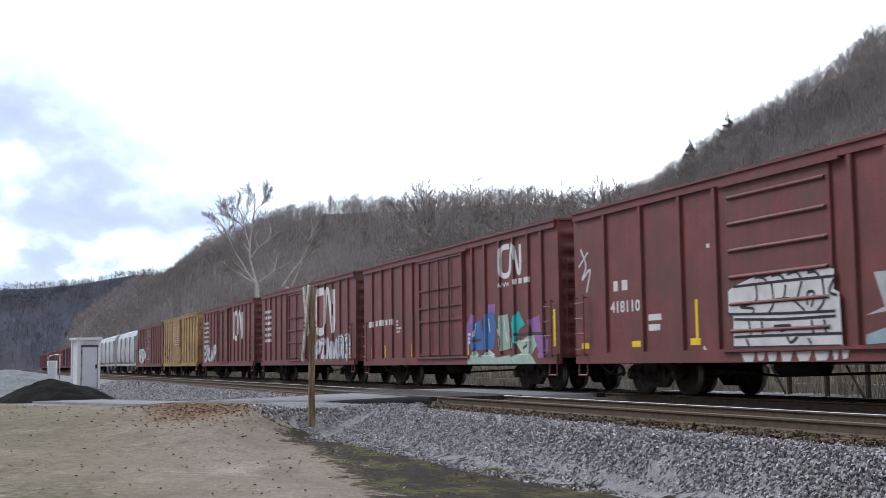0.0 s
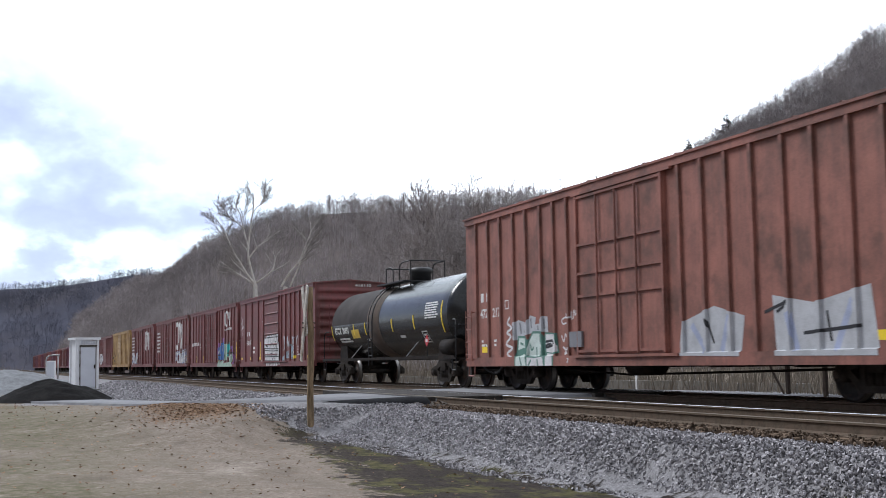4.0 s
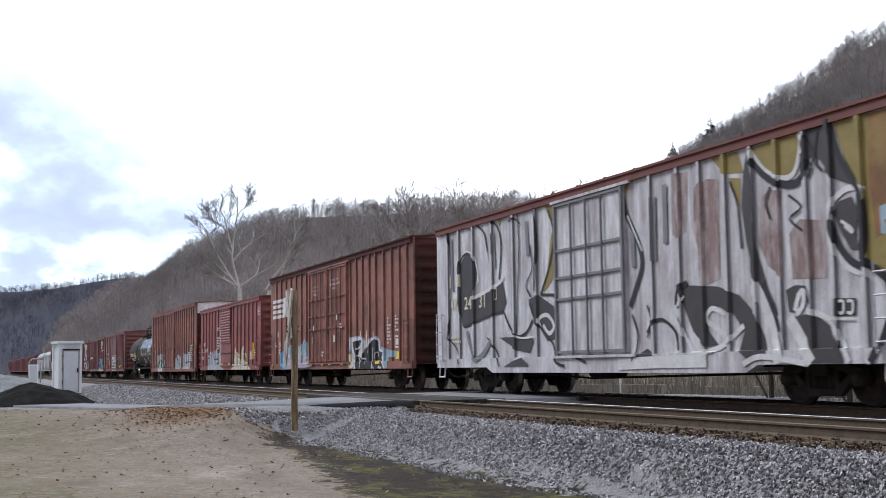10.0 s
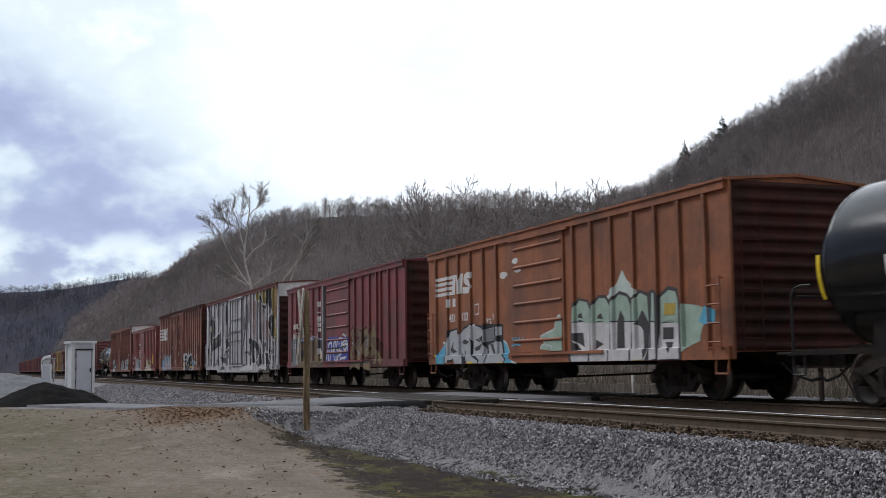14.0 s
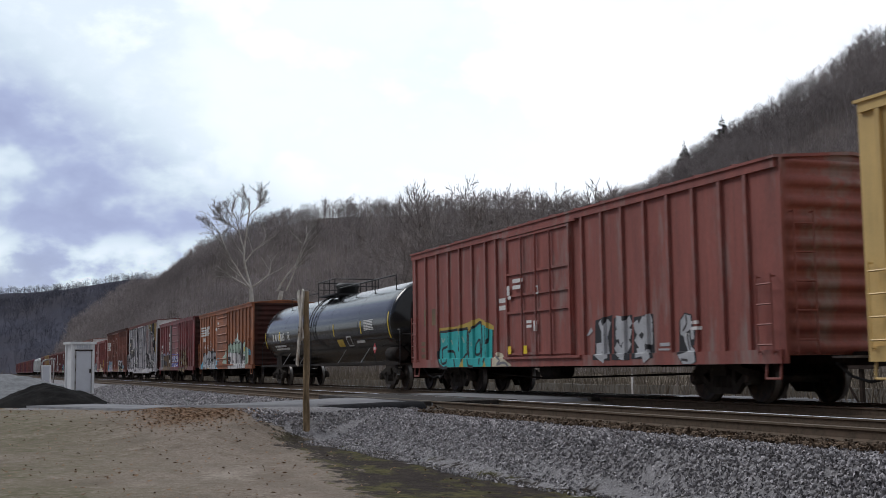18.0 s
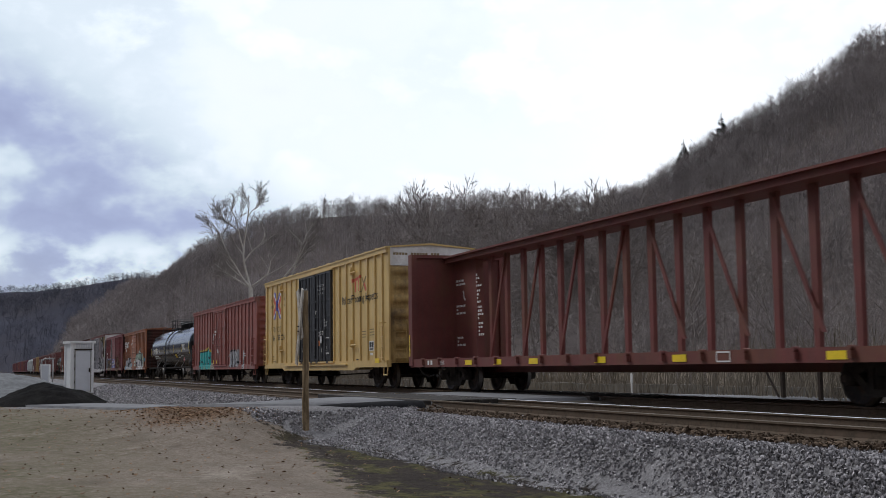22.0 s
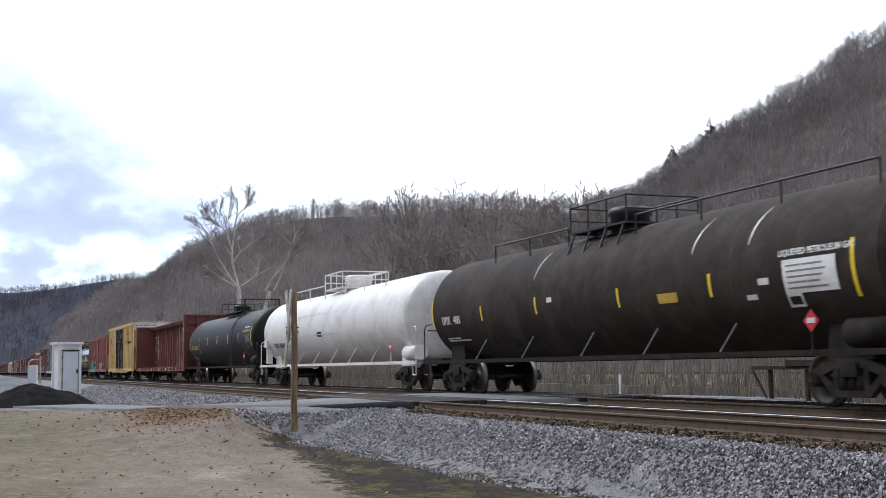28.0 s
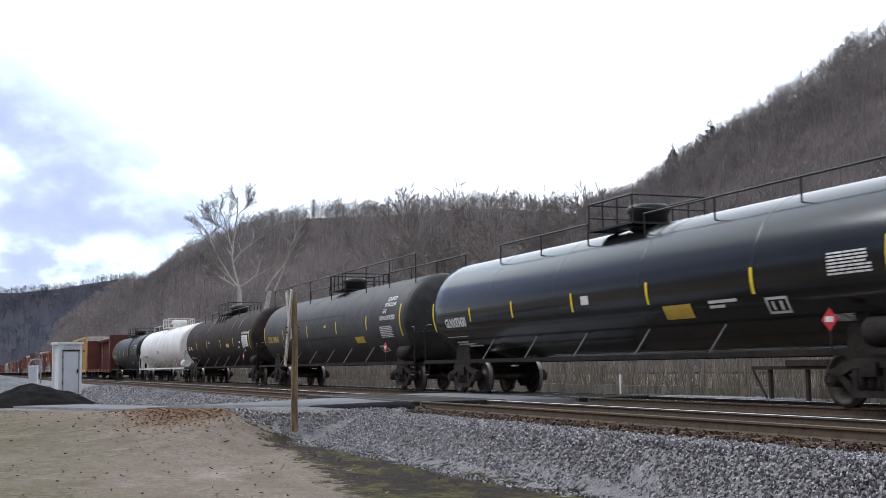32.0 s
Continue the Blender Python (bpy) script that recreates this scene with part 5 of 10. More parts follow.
SPRAY = {
    "white": colour("sprayed white", (0.66, 0.65, 0.66)), "black": colour("sprayed black", (0.02, 0.02, 0.025)), "silver": colour("sprayed silver", (0.46, 0.47, 0.50)),
    "teal": colour("sprayed turquoise", (0.03, 0.42, 0.42)), "blue": colour("sprayed deep blue", (0.045, 0.06, 0.36)), "sky": colour("sprayed light blue", (0.12, 0.42, 0.60)),
    "green": colour("sprayed green", (0.10, 0.38, 0.22)), "mint": colour("sprayed pale mint", (0.38, 0.50, 0.42)), "violet": colour("sprayed violet", (0.30, 0.14, 0.36)),
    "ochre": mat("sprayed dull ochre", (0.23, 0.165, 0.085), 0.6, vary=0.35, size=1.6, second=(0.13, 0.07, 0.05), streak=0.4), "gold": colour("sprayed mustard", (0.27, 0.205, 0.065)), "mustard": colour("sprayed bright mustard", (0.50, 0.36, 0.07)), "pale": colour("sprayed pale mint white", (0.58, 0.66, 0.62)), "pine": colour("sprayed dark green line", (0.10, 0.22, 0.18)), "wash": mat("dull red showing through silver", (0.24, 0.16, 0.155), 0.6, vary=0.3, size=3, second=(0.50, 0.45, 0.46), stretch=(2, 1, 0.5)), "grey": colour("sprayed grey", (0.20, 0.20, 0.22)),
    "cream": colour("sprayed cream", (0.66, 0.60, 0.46)), "lilac": colour("sprayed pale blue grey", (0.36, 0.40, 0.55)), "soot": mat("dark overspray", (0.085, 0.05, 0.04), 0.7, vary=0.4, size=2.0, second=(0.16, 0.05, 0.045)), "haze": colour("sprayed pale grey blue", (0.30, 0.40, 0.47)), "umber": mat("burnt orange brown paint", (0.24, 0.115, 0.045), 0.6, vary=0.3, size=1.5, second=(0.30, 0.20, 0.06)), "rose": colour("sprayed pale rose", (0.42, 0.35, 0.43)), "blue2": colour("sprayed steel blue", (0.06, 0.16, 0.40)),
    "char": colour("sprayed charcoal", (0.055, 0.05, 0.055)),
}


FORMS = (
    ((.92, .86), (.62, 1.0), (.18, .86), (.22, .62), (.72, .45), (.84, .18), (.5, .0), (.06, .14)), ((.18, 0), (.2, .5), (.22, .98), (.7, 1.0), (.9, .78), (.62, .52), (.25, .5)), ((.1, 1.0), (.12, .4), (.34, .02), (.72, .06), (.88, .45), (.86, 1.0)),
    ((.08, .92), (.5, .9), (.92, .96), (.5, .5), (.1, .06), (.5, .08), (.95, .02)), ((.12, 0), (.18, .55), (.2, 1.0), (.5, .5), (.78, .04), (.84, .5), (.86, 1.02)), ((.2, 0), (.2, .95), (.7, .98), (.74, .6), (.3, .48), (.6, .3), (.96, 0)),
    ((.5, .02), (.12, .3), (.16, .78), (.55, 1.0), (.88, .74), (.86, .28), (.5, .02)), ((.9, .95), (.3, .98), (.14, .7), (.6, .52), (.16, .4), (.3, .04), (.92, .06)))


def letters(x, z, width, height, count, seed, fill, line, halo=None, shine=None, fat=0.30):
    """A sprayed piece of overlapping bent strokes with outlines and drips; it spells nothing."""
    rnd = random.Random(seed)
    step = width / count
    out, halos = [], []
    fw = min(fat * step * 0.8, height * 0.24)
    for k in range(count):
        form = FORMS[rnd.randrange(len(FORMS))]
        flip, h, w, lean = rnd.random() < 0.5, height * rnd.uniform(0.78, 0.98), step * 1.02, rnd.uniform(-0.16, 0.16)
        pts = []
        for u, v in form:
            u = 1 - u if flip else u
            pts.append((x + step * k + w * (0.02 + 0.94 * u + lean * (v - 0.5) + rnd.uniform(-0.07, 0.07)), z + fw * 0.7 + (h - fw * 1.3) * (v + rnd.uniform(-0.06, 0.06))))
        halos += stroke(pts, fw * 2.1)
        out.append((line, stroke(pts, fw * 1.5)))
        inner = stroke(pts, fw, steps=6)
        out.append((fill, inner))
        out.append((line, stroke([(p + fw * 0.16, q - fw * 0.1) for p, q in pts[1:4]], fw * 0.14, taper=True) + stroke([(pts[-1][0], pts[-1][1]), (pts[-1][0] + 0.02, max(z - 0.02, pts[-1][1] - 0.35))], 0.035, taper=True)))
        if shine:
            out.append((shine, stroke([(p - fw * 0.22, q + fw * 0.2) for p, q in pts[:3]], fw * 0.2, taper=True)))
    return ([(halo, halos)] if halo else []) + out


# ---- boxcars ----
def end_wall(car, x, s, top, bot, paint, pitch=0.36):
    """A pressed steel end with deep horizontal ribs."""
    bm = bmesh.new()
    zs, ds = [], []
    z = bot + 0.16
    while z < top - 0.02:
        k = ((z - bot - 0.16) % pitch) / pitch
        d = 0.085 * (math.sin(math.pi * min(1, k / 0.62)) ** 0.7 if k < 0.62 else 0)
        zs.append(z)
        ds.append(d)
        z += pitch / 9
    zs, ds = zs + [top], ds + [0]
    cols = []
    for y, q in ((-1.5, 0), (-1.38, 0), (-1.26, 1), (0, 1), (1.26, 1), (1.38, 0), (1.5, 0)):
        cols.append([bm.verts.new((x + s * (0.01 + d * q), y, zz)) for zz, d in zip(zs, ds)])
    for a, b in zip(cols, cols[1:]):
        for k in range(len(zs) - 1):
            f = bm.faces.new((a[k], b[k], b[k + 1], a[k + 1]))
            f.smooth = True
    return part("end_wall", fixed(bm), paint, car)


def ladder(car, x, y, z0, z1, n, material, w=0.42, along="x"):
    bm = bmesh.new()
    e = Vector((1, 0, 0)) if along == "x" else Vector((0, 1, 0))
    out = Vector((0, -0.09, 0)) if along == "x" else Vector((0.1, 0, 0))
    p = Vector((x, y, 0))
    for s in (-w / 2, w / 2):
        a = p + e * s + out
        rod(bm, (a.x, a.y, z0), (a.x, a.y, z1), 0.014, 5)
        for z in (z0 + 0.05, z1 - 0.05):
            b = p + e * s
            rod(bm, (a.x, a.y, z), (b.x, b.y, z), 0.018, 4)
    part_ob = part("ladder", bm, material, car)
    for k in range(n):
        bm = bmesh.new()
        z = z0 + (z1 - z0) * (k + 0.5) / n
        a, b = p - e * w / 2 + out, p + e * w / 2 + out
        rod(bm, (a.x, a.y, z), (b.x, b.y, z), 0.017, 5)
        part("rung", bm, material, part_ob)


def boxcar(label, s, length, top, bot, paint, posts=(), doors=(), high=False, far=False, fish=0.0, door_paint=None, roof_paint=None, ends=None, truck_in=2.55, end_pitch=0.36, side_ladder=True, flank=None):
    """doors: (kind, x0, x1) with kind slide, louvre, plug or bars. posts: near side post places."""
    car = car_base("boxcar", label, s)
    side = 1.54
    door_paint = door_paint or paint
    bm = bmesh.new()
    bx(bm, 0.03, length - 0.03, -side, side, bot + 0.14, top - 0.04)
    part("body", bm, paint, car)
    bm = bmesh.new()
    for y0, y1 in ((-side - 0.055, -side + 0.1), (side - 0.1, side + 0.055)):
        if fish:
            a, b = truck_in + 1.35, length - truck_in - 1.35
            extrude(bm, [(0, bot + 0.24), (0, bot), (a - 0.35, bot), (a, bot - fish), (b, bot - fish), (b + 0.35, bot), (length, bot), (length, bot + 0.24)], y0, y1)
        else:
            bx(bm, 0, length, y0, y1, bot, bot + 0.24)
    part("side_sill", fixed(bm), paint, car)
    bm = bmesh.new()
    for y0, y1 in ((-side - 0.065, -side + 0.05), (side - 0.05, side + 0.065)):
        bx(bm, 0, length, y0, y1, top - 0.17, top)
    part("top_rail", bm, roof_paint or paint, car)
    # roof: low ridge with cross ribs and an eave that stands out
    bm = bmesh.new()
    ridge, eave = top + 0.17, top + 0.015
    extr = [(-side - 0.10, eave - 0.03), (-side - 0.10, eave + 0.02), (0, ridge), (side + 0.10, eave + 0.02), (side + 0.10, eave - 0.03), (0, ridge - 0.06)]
    a = [bm.verts.new((-0.06, y, z)) for y, z in extr]
    b = [bm.verts.new((length + 0.06, y, z)) for y, z in extr]
    for k in range(6):
        bm.faces.new((a[k], a[(k + 1) % 6], b[(k + 1) % 6], b[k]))
    bm.faces.new(a[::-1])
    bm.faces.new(b)
    n = int(length / 1.2)
    for k in range(1, n):
        x = length * k / n
        for sg in (-1, 1):
            v = [bm.verts.new((x + u, sg * yy, zz + w)) for u, w in ((-0.05, 0), (0, 0.045), (0.05, 0)) for yy, zz in ((0.05, ridge - 0.005), (side + 0.06, eave + 0.018))]
            bm.faces.new((v[0], v[1], v[3], v[2]))
            bm.faces.new((v[2], v[3], v[5], v[4]))
    part("roof", fixed(bm), roof_paint or paint, car)
    for x, sg in ((0.03, -1), (length - 0.03, 1)):
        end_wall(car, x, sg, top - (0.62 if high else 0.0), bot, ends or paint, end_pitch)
        bm = bmesh.new()
        if high:
            bx(bm, x + (sg * 0.012 if sg > 0 else -0.05), x + (0.05 if sg > 0 else -0.012), -1.5, 1.5, top - 0.61, top)
        ex = [(-1.5, top - 0.01), (1.5, top - 0.01), (0, ridge - 0.02)]
        va = [bm.verts.new((x + sg * 0.02, y, z)) for y, z in ex]
        bm.faces.new(va)
        part("end_cap", fixed(bm), DULL_WHITE if high else paint, car, "dirty white end band" if high else "")
        for y in (-side, side):
            bm = bmesh.new()
            bx(bm, min(x - 0.03 * sg, x + sg * 0.10), max(x - 0.03 * sg, x + sg * 0.10), min(y, y - 0.06 * (y / side)), max(y, y - 0.06 * (y / side)) + 0.0, bot, top)
            part("corner_post", bm, paint, car)
    spans = []
    if posts:
        bm = bmesh.new()
        h = top - 0.17 - bot - 0.24
        out = [(-0.05, 0), (-0.046, -0.058), (0.046, -0.058), (0.05, 0)]
        lo = [bm.verts.new((x, y, 0)) for x, y in out]
        hi = [bm.verts.new((x, y, h)) for x, y in out]
        # flank paint puts the shade lines beside the posts into colour
        for k in range(3):
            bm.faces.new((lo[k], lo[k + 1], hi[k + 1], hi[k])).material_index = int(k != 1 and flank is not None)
        bm.faces.new(lo[::-1])
        bm.faces.new(hi)
        first = None
        for x in posts:
            spans.append((x - 0.05, x + 0.05))
            if first is None:
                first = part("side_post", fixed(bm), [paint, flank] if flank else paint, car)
                first.matrix_basis = pose(x, -side, bot + 0.24)
            else:
                shared("side_post", first.data, car, pose(x, -side, bot + 0.24))
        for x in posts:
            shared("side_post", first.data, car, pose(length - x, side, bot + 0.24, 0, 0, 180))
    for kind, x0, x1 in doors:
        add_door(car, kind, x0, x1, bot, top, side, door_paint, flank, paint if kind == "bars" else None)
    # underframe, steps, brake gear
    bm = bmesh.new()
    bx(bm, 0.1, length - 0.1, -0.22, 0.22, 0.72, bot + 0.14)
    part("centre_sill", bm, UNDER, car)
    for k in range(5):
        x = truck_in + 1.6 + (length - 2 * truck_in - 3.2) * k / 4
        bm = bmesh.new()
        bx(bm, x - 0.06, x + 0.06, -1.4, 1.4, bot - 0.04, bot + 0.135)
        part("cross_bearer", bm, UNDER, car)
    if not far:
        bm = bmesh.new()
        rod(bm, (length * 0.42, -0.75, 0.62), (length * 0.42 + 1.2, -0.75, 0.62), 0.2, 12)
        part("brake_reservoir", bm, UNDER, car)
        bm = bmesh.new()
        pipe(bm, [(truck_in + 1.2, -0.5, 0.55), (length * 0.4, -0.6, 0.42), (length - truck_in - 1.2, -0.5, 0.55)], 0.025)
        part("brake_rod", bm, UNDER, car)
        for x in (0.28, length - 0.28):
            bm = bmesh.new()
            pipe(bm, [(x - 0.2, -side, bot), (x - 0.2, -side - 0.02, bot - 0.26), (x + 0.2, -side - 0.02, bot - 0.26), (x + 0.2, -side, bot)], 0.022)
            part("step", bm, paint, car)
        if side_ladder:
            ladder(car, 0.34, -side - 0.03, bot + 0.15, bot + 1.55, 4, paint)
            ladder(car, length - 0.34, -side - 0.03, bot + 0.15, bot + 1.55, 4, paint)
        ladder(car, length + 0.06, -1.15, bot + 0.15, top - 0.9 if not high else bot + 1.6, 5, ends or paint, along="y")
        bm = bmesh.new()
        bx(bm, length + 0.08, length + 0.42, -0.6, 0.6, bot + 0.08, bot + 0.12)
        part("brake_step", bm, GALV, car)
    for x in (truck_in, length - truck_in):
        add_truck(car, x)
    add_couplers(car, length)
    return car, spans


def add_door(car, kind, x0, x1, bot, top, side, paint, worn=None, track=None):
    # worn is the dark flank paint; it draws shaded edges on the bars
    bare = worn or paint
    bm = bmesh.new()
    z0, z1 = bot + 0.26, top - 0.20
    bx(bm, x0, x1, -side - 0.045, -side + 0.01, z0, z1)
    door = part("door", bm, paint, car)
    if kind in ("slide", "louvre"):
        n = 6 if kind == "slide" else 13
        lo = z0 + (0.06 if kind == "slide" else 0.40 * (z1 - z0))
        for k in range(n):
            bm = bmesh.new()
            z = lo + (z1 - lo) * (k + 0.5) / n
            h = 0.045 if kind == "slide" else 0.10
            v = [bm.verts.new((x, -side - 0.045 - d, z + q)) for x in (x0 + 0.1, x1 - 0.1) for d, q in ((0, -h), (0.045, -h * 0.2), (0.045, h * 0.2), (0, h))]
            for j in range(3):
                bm.faces.new((v[j], v[j + 1], v[j + 5], v[j + 4]))
            part("door_rib", fixed(bm), paint, door)
        if kind == "louvre":
            for z in (z0 + 0.12, z0 + 0.62, z0 + 1.15):
                bm = bmesh.new()
                bx(bm, x0 + 0.08, x1 - 0.08, -side - 0.085, -side - 0.045, z, z + 0.07)
                part("door_rib", bm, paint, door)
    else:
        w = x1 - x0
        for u in ((0.28, 0.5, 0.72) if kind == "bars" else (0.5,)):
            bm = bmesh.new()
            rod(bm, (x0 + u * w, -side - 0.10, z0), (x0 + u * w, -side - 0.10, z1 - 0.1), 0.028, 6)
            part("lock_bar", bm, bare, door)
        for z in ((0.02, 0.36, 0.50, 0.68, 0.98) if kind == "bars" else (0.03, 0.25, 0.43, 0.62, 0.97)):
            bm = bmesh.new()
            zz = z0 + z * (z1 - z0)
            bx(bm, x0 + 0.03, x1 - 0.03, -side - 0.09, -side - 0.045, zz - 0.03, zz + 0.03)
            part("door_rib", bm, bare, door)
        for u in (0.02, 0.98):
            bm = bmesh.new()
            bx(bm, x0 + u * w - 0.035, x0 + u * w + 0.035, -side - 0.10, -side - 0.045, z0, z1)
            part("door_stile", bm, bare, door)
    # tracks and end stops
    for a, b, z in ((max(0.1, x0 - 0.15), x1 + (1.9 if kind == "slide" else 0.4), bot + 0.19), (max(0.1, x0 - 0.1), x1 + 0.3, top - 0.22)):
        bm = bmesh.new()
        bx(bm, a, b, -side - 0.11, -side - 0.03, z, z + 0.06)
        part("door_track", bm, track or paint, car)


def tape(car, xs, z, side, ribs, w=0.34, h=0.13):
    for x in xs:
        decal("reflector", car, [(YELLOW, rect(x, x + w, z, z + h))], side, ribs, label="yellow reflective strip")


def spaced(a, b, n):
    return [a + (b - a) * k / (n - 1) for k in range(n)]


# ---- tank cars ----
def tank_car(label, s, length, radius, zc, paint, trucks, bands=(), plat=None, rail=None, braces=(), band_paint=YELLOW, white=False, hood=(0.5, 0.42), loop=True, strap=None, hoops=(), bracket=False, open_top=False, dusty=0.0):
    """s: place of the tank's leading head; plat: (x0, x1) of the top platform; rail: (x0, x1, rows) of hand rails."""
    car = car_base("tank_car", label, s, "tank car")
    steel = paint if white else UNDER
    thin = paint if white else BLACK
    bm = bmesh.new()
    cap = 0.62
    prof = [(cap * (1 - math.cos(a)), max(0.02, radius * math.sin(a))) for a in np.linspace(0.04, math.pi / 2, 11)]
    for x in np.linspace(cap + 0.6, length - cap - 0.6, 9):
        prof.append((x, radius))
    prof += [(length - x, r) for x, r in prof[10::-1]]
    lathe(bm, prof, "x", 56, (0, 0, zc))
    shell = part("tank", fixed(bm), paint, car)
    for x in [cap + (length - 2 * cap) * k / 5 for k in range(6)]:
        bm = bmesh.new()
        lathe(bm, [(x - 0.03, radius), (x - 0.02, radius + 0.003), (x + 0.02, radius + 0.003), (x + 0.03, radius)], "x", 56, (0, 0, zc))
        part("weld_seam", fixed(bm), paint, shell)
    if strap:
        bm = bmesh.new()
        lathe(bm, [(strap[0], radius + 0.002), (strap[0] + 0.02, radius + 0.012), (strap[1] - 0.02, radius + 0.012), (strap[1], radius + 0.002)], "x", 56, (0, 0, zc))
        part("rusty_band", fixed(bm), TANK_OLD, shell, "rusty grey spill band")
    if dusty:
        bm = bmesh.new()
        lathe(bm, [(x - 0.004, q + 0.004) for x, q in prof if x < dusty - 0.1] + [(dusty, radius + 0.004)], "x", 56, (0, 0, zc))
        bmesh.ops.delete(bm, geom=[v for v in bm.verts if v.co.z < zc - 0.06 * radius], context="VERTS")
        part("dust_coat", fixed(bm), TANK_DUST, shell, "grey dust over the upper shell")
    for x, lo, hi in bands:
        decal("reflector", car, [(band_paint, rect(x, x + 0.09, zc + lo, zc + hi))], 0, wrap=(radius + 0.004, zc), label="yellow reflective strip")
    # side sill pipe, braces and end frames
    sill = zc - radius - 0.02
    for y in (-1.42, 1.42):
        bm = bmesh.new()
        bx(bm, -0.3, length + 0.3, y - 0.035, y + 0.035, sill - 0.05, sill + 0.05)
        part("side_sill", bm, steel, car)
        for x in braces:
            bm = bmesh.new()
            up = -0.62 * radius
            yy = math.copysign(math.sqrt(radius ** 2 - up ** 2), y)
            rod(bm, (x, y, sill), (x + 0.22, yy, zc + up), 0.017, 5)
            part("brace", bm, GALV if not white else paint, car)
    for x, sg in ((trucks[0], -1), (trucks[1], 1)):
        bm = bmesh.new()
        extrude(bm, [(x - 0.55, 0.78), (x + 0.55, 0.78), (x + 0.42, sill + 0.75), (x - 0.42, sill + 0.75)], -1.05, 1.05)
        part("saddle", fixed(bm), steel, car)
        bm = bmesh.new()
        bx(bm, min(x, x + sg * 2.1), max(x, x + sg * 2.1), -0.24, 0.24, 0.72, 1.02)
        part("stub_sill", bm, UNDER, car)
    for x0, sg in ((0.0, -1), (length, 1)):
        bm = bmesh.new()
        bx(bm, x0 - 0.42 if sg < 0 else x0 - 0.1, x0 + 0.1 if sg < 0 else x0 + 0.42, -1.45, 1.45, sill - 0.06, sill - 0.01)
        part("end_platform", bm, steel, car)
        if loop:
            bm = bmesh.new()
            x = x0 + sg * 0.32
            pipe(bm, [(x, -1.4, sill), (x, -1.4, sill + 0.95), (x - sg * 0.06, -1.38, sill + 1.08), (x - sg * 0.2, -1.36, sill + 1.12), (x - sg * 0.42, -1.32, sill + 1.12)], 0.022, 6)
            pipe(bm, [(x, -1.4, sill), (x, -1.4, sill - 0.38), (x - sg * 0.3, -1.4, sill - 0.38), (x - sg * 0.3, -1.4, sill)], 0.02, 6)
            pipe(bm, [(x, -1.3, sill + 0.95), (x, 1.3, sill + 0.95)], 0.02, 6)
            part("end_handrail", bm, thin, car)
    # top fittings
    if plat:
        px0, px1 = plat
        zt = zc + radius
        mid = (px0 + px1) / 2 if len(plat) < 3 else None
        cx = hood[0]
        bm = bmesh.new()
        lathe(bm, [(zt - 0.15, hood[1]), (zt + 0.30, hood[1]), (zt + 0.34, hood[1] + 0.05), (zt + 0.46, hood[1] + 0.05), (zt + 0.52, hood[1] - 0.04), (zt + 0.54, 0.05)], "z", 20, (cx, 0, 0))
        part("valve_housing", fixed(bm), paint if white else BLACK, car)
        bm = bmesh.new()
        for y0, y1 in ((-0.95, -0.5), (0.5, 0.95)):
            bx(bm, px0, px1, y0, y1, zt - 0.02, zt + 0.03)
        for x in (px0, px1 - 0.4):
            bx(bm, x, x + 0.4, -0.95, 0.95, zt - 0.02, zt + 0.03)
        part("platform", bm, thin, car)
        for x in spaced(px0 + 0.15, px1 - 0.15, 4) if bracket else ():
            bm = bmesh.new()
            rod(bm, (x, -0.9, zt), (x, -1.12, zc + radius * 0.62), 0.03, 5)
            part("platform_bracket", bm, thin, car)
        for y in () if open_top else (-0.93, 0.93):
            bm = bmesh.new()
            for x in spaced(px0, px1, 4):
                rod(bm, (x, y, zt - 0.02), (x, y, zt + 0.62), 0.022, 5)
            pipe(bm, [(px0, y, zt + 0.62), (px1, y, zt + 0.62)], 0.022)
            part("handrail", bm, thin, car)
        for x in () if open_top else (px0, px1):
            bm = bmesh.new()
            pipe(bm, [(x, -0.93, zt + 0.62), (x, 0.93, zt + 0.62)], 0.022)
            pipe(bm, [(x, -0.93, zt + 0.32), (x, 0.93, zt + 0.32)], 0.018)
            part("end_rail", bm, thin, car)
    for x, w, back, h in hoops:
        bm = bmesh.new()
        zt = zc + radius
        pipe(bm, [(x, -w, zt - 0.2), (x, -w, zt + h), (x, w, zt + h), (x, w, zt - 0.2)], 0.026)
        part("ladder_hoop", bm, thin, car)
        for y in (-w, w):
            bm = bmesh.new()
            pipe(bm, [(x, y, zt + h), (x - back * 0.7, y, zt + h), (x - back * 0.93, y, zt + h - 0.06), (x - back, y, zt + h - 0.18), (x - back, y, zt - 0.2)], 0.024)
            part("grab_rail", bm, thin, car)
    if rail:
        for (x0, x1, n, h) in rail:
            zt = zc + math.sqrt(radius ** 2 - 0.7744) - 0.02
            for y in (-0.88, 0.88):
                bm = bmesh.new()
                for x in spaced(x0, x1, n):
                    rod(bm, (x, y, zt), (x, y, zc + radius + h), 0.02, 5)
                pipe(bm, [(x0, y, zc + radius + h), (x1, y, zc + radius + h)], 0.022)
                part("handrail", bm, thin, car)
    bm = bmesh.new()
    rod(bm, (trucks[1] + 0.1, -1.05, sill + 0.32), (trucks[1] + 1.25, -1.05, sill + 0.32), 0.24, 14)
    part("air_reservoir", bm, steel, car)
    # red hazard placard on a small holder
    bm = bmesh.new()
    x = trucks[1] - 0.35
    rod(bm, (x, -1.5, sill), (x, -1.5, sill + 0.35), 0.015, 4)
    part("placard_holder", bm, thin, car)
    bm = bmesh.new()
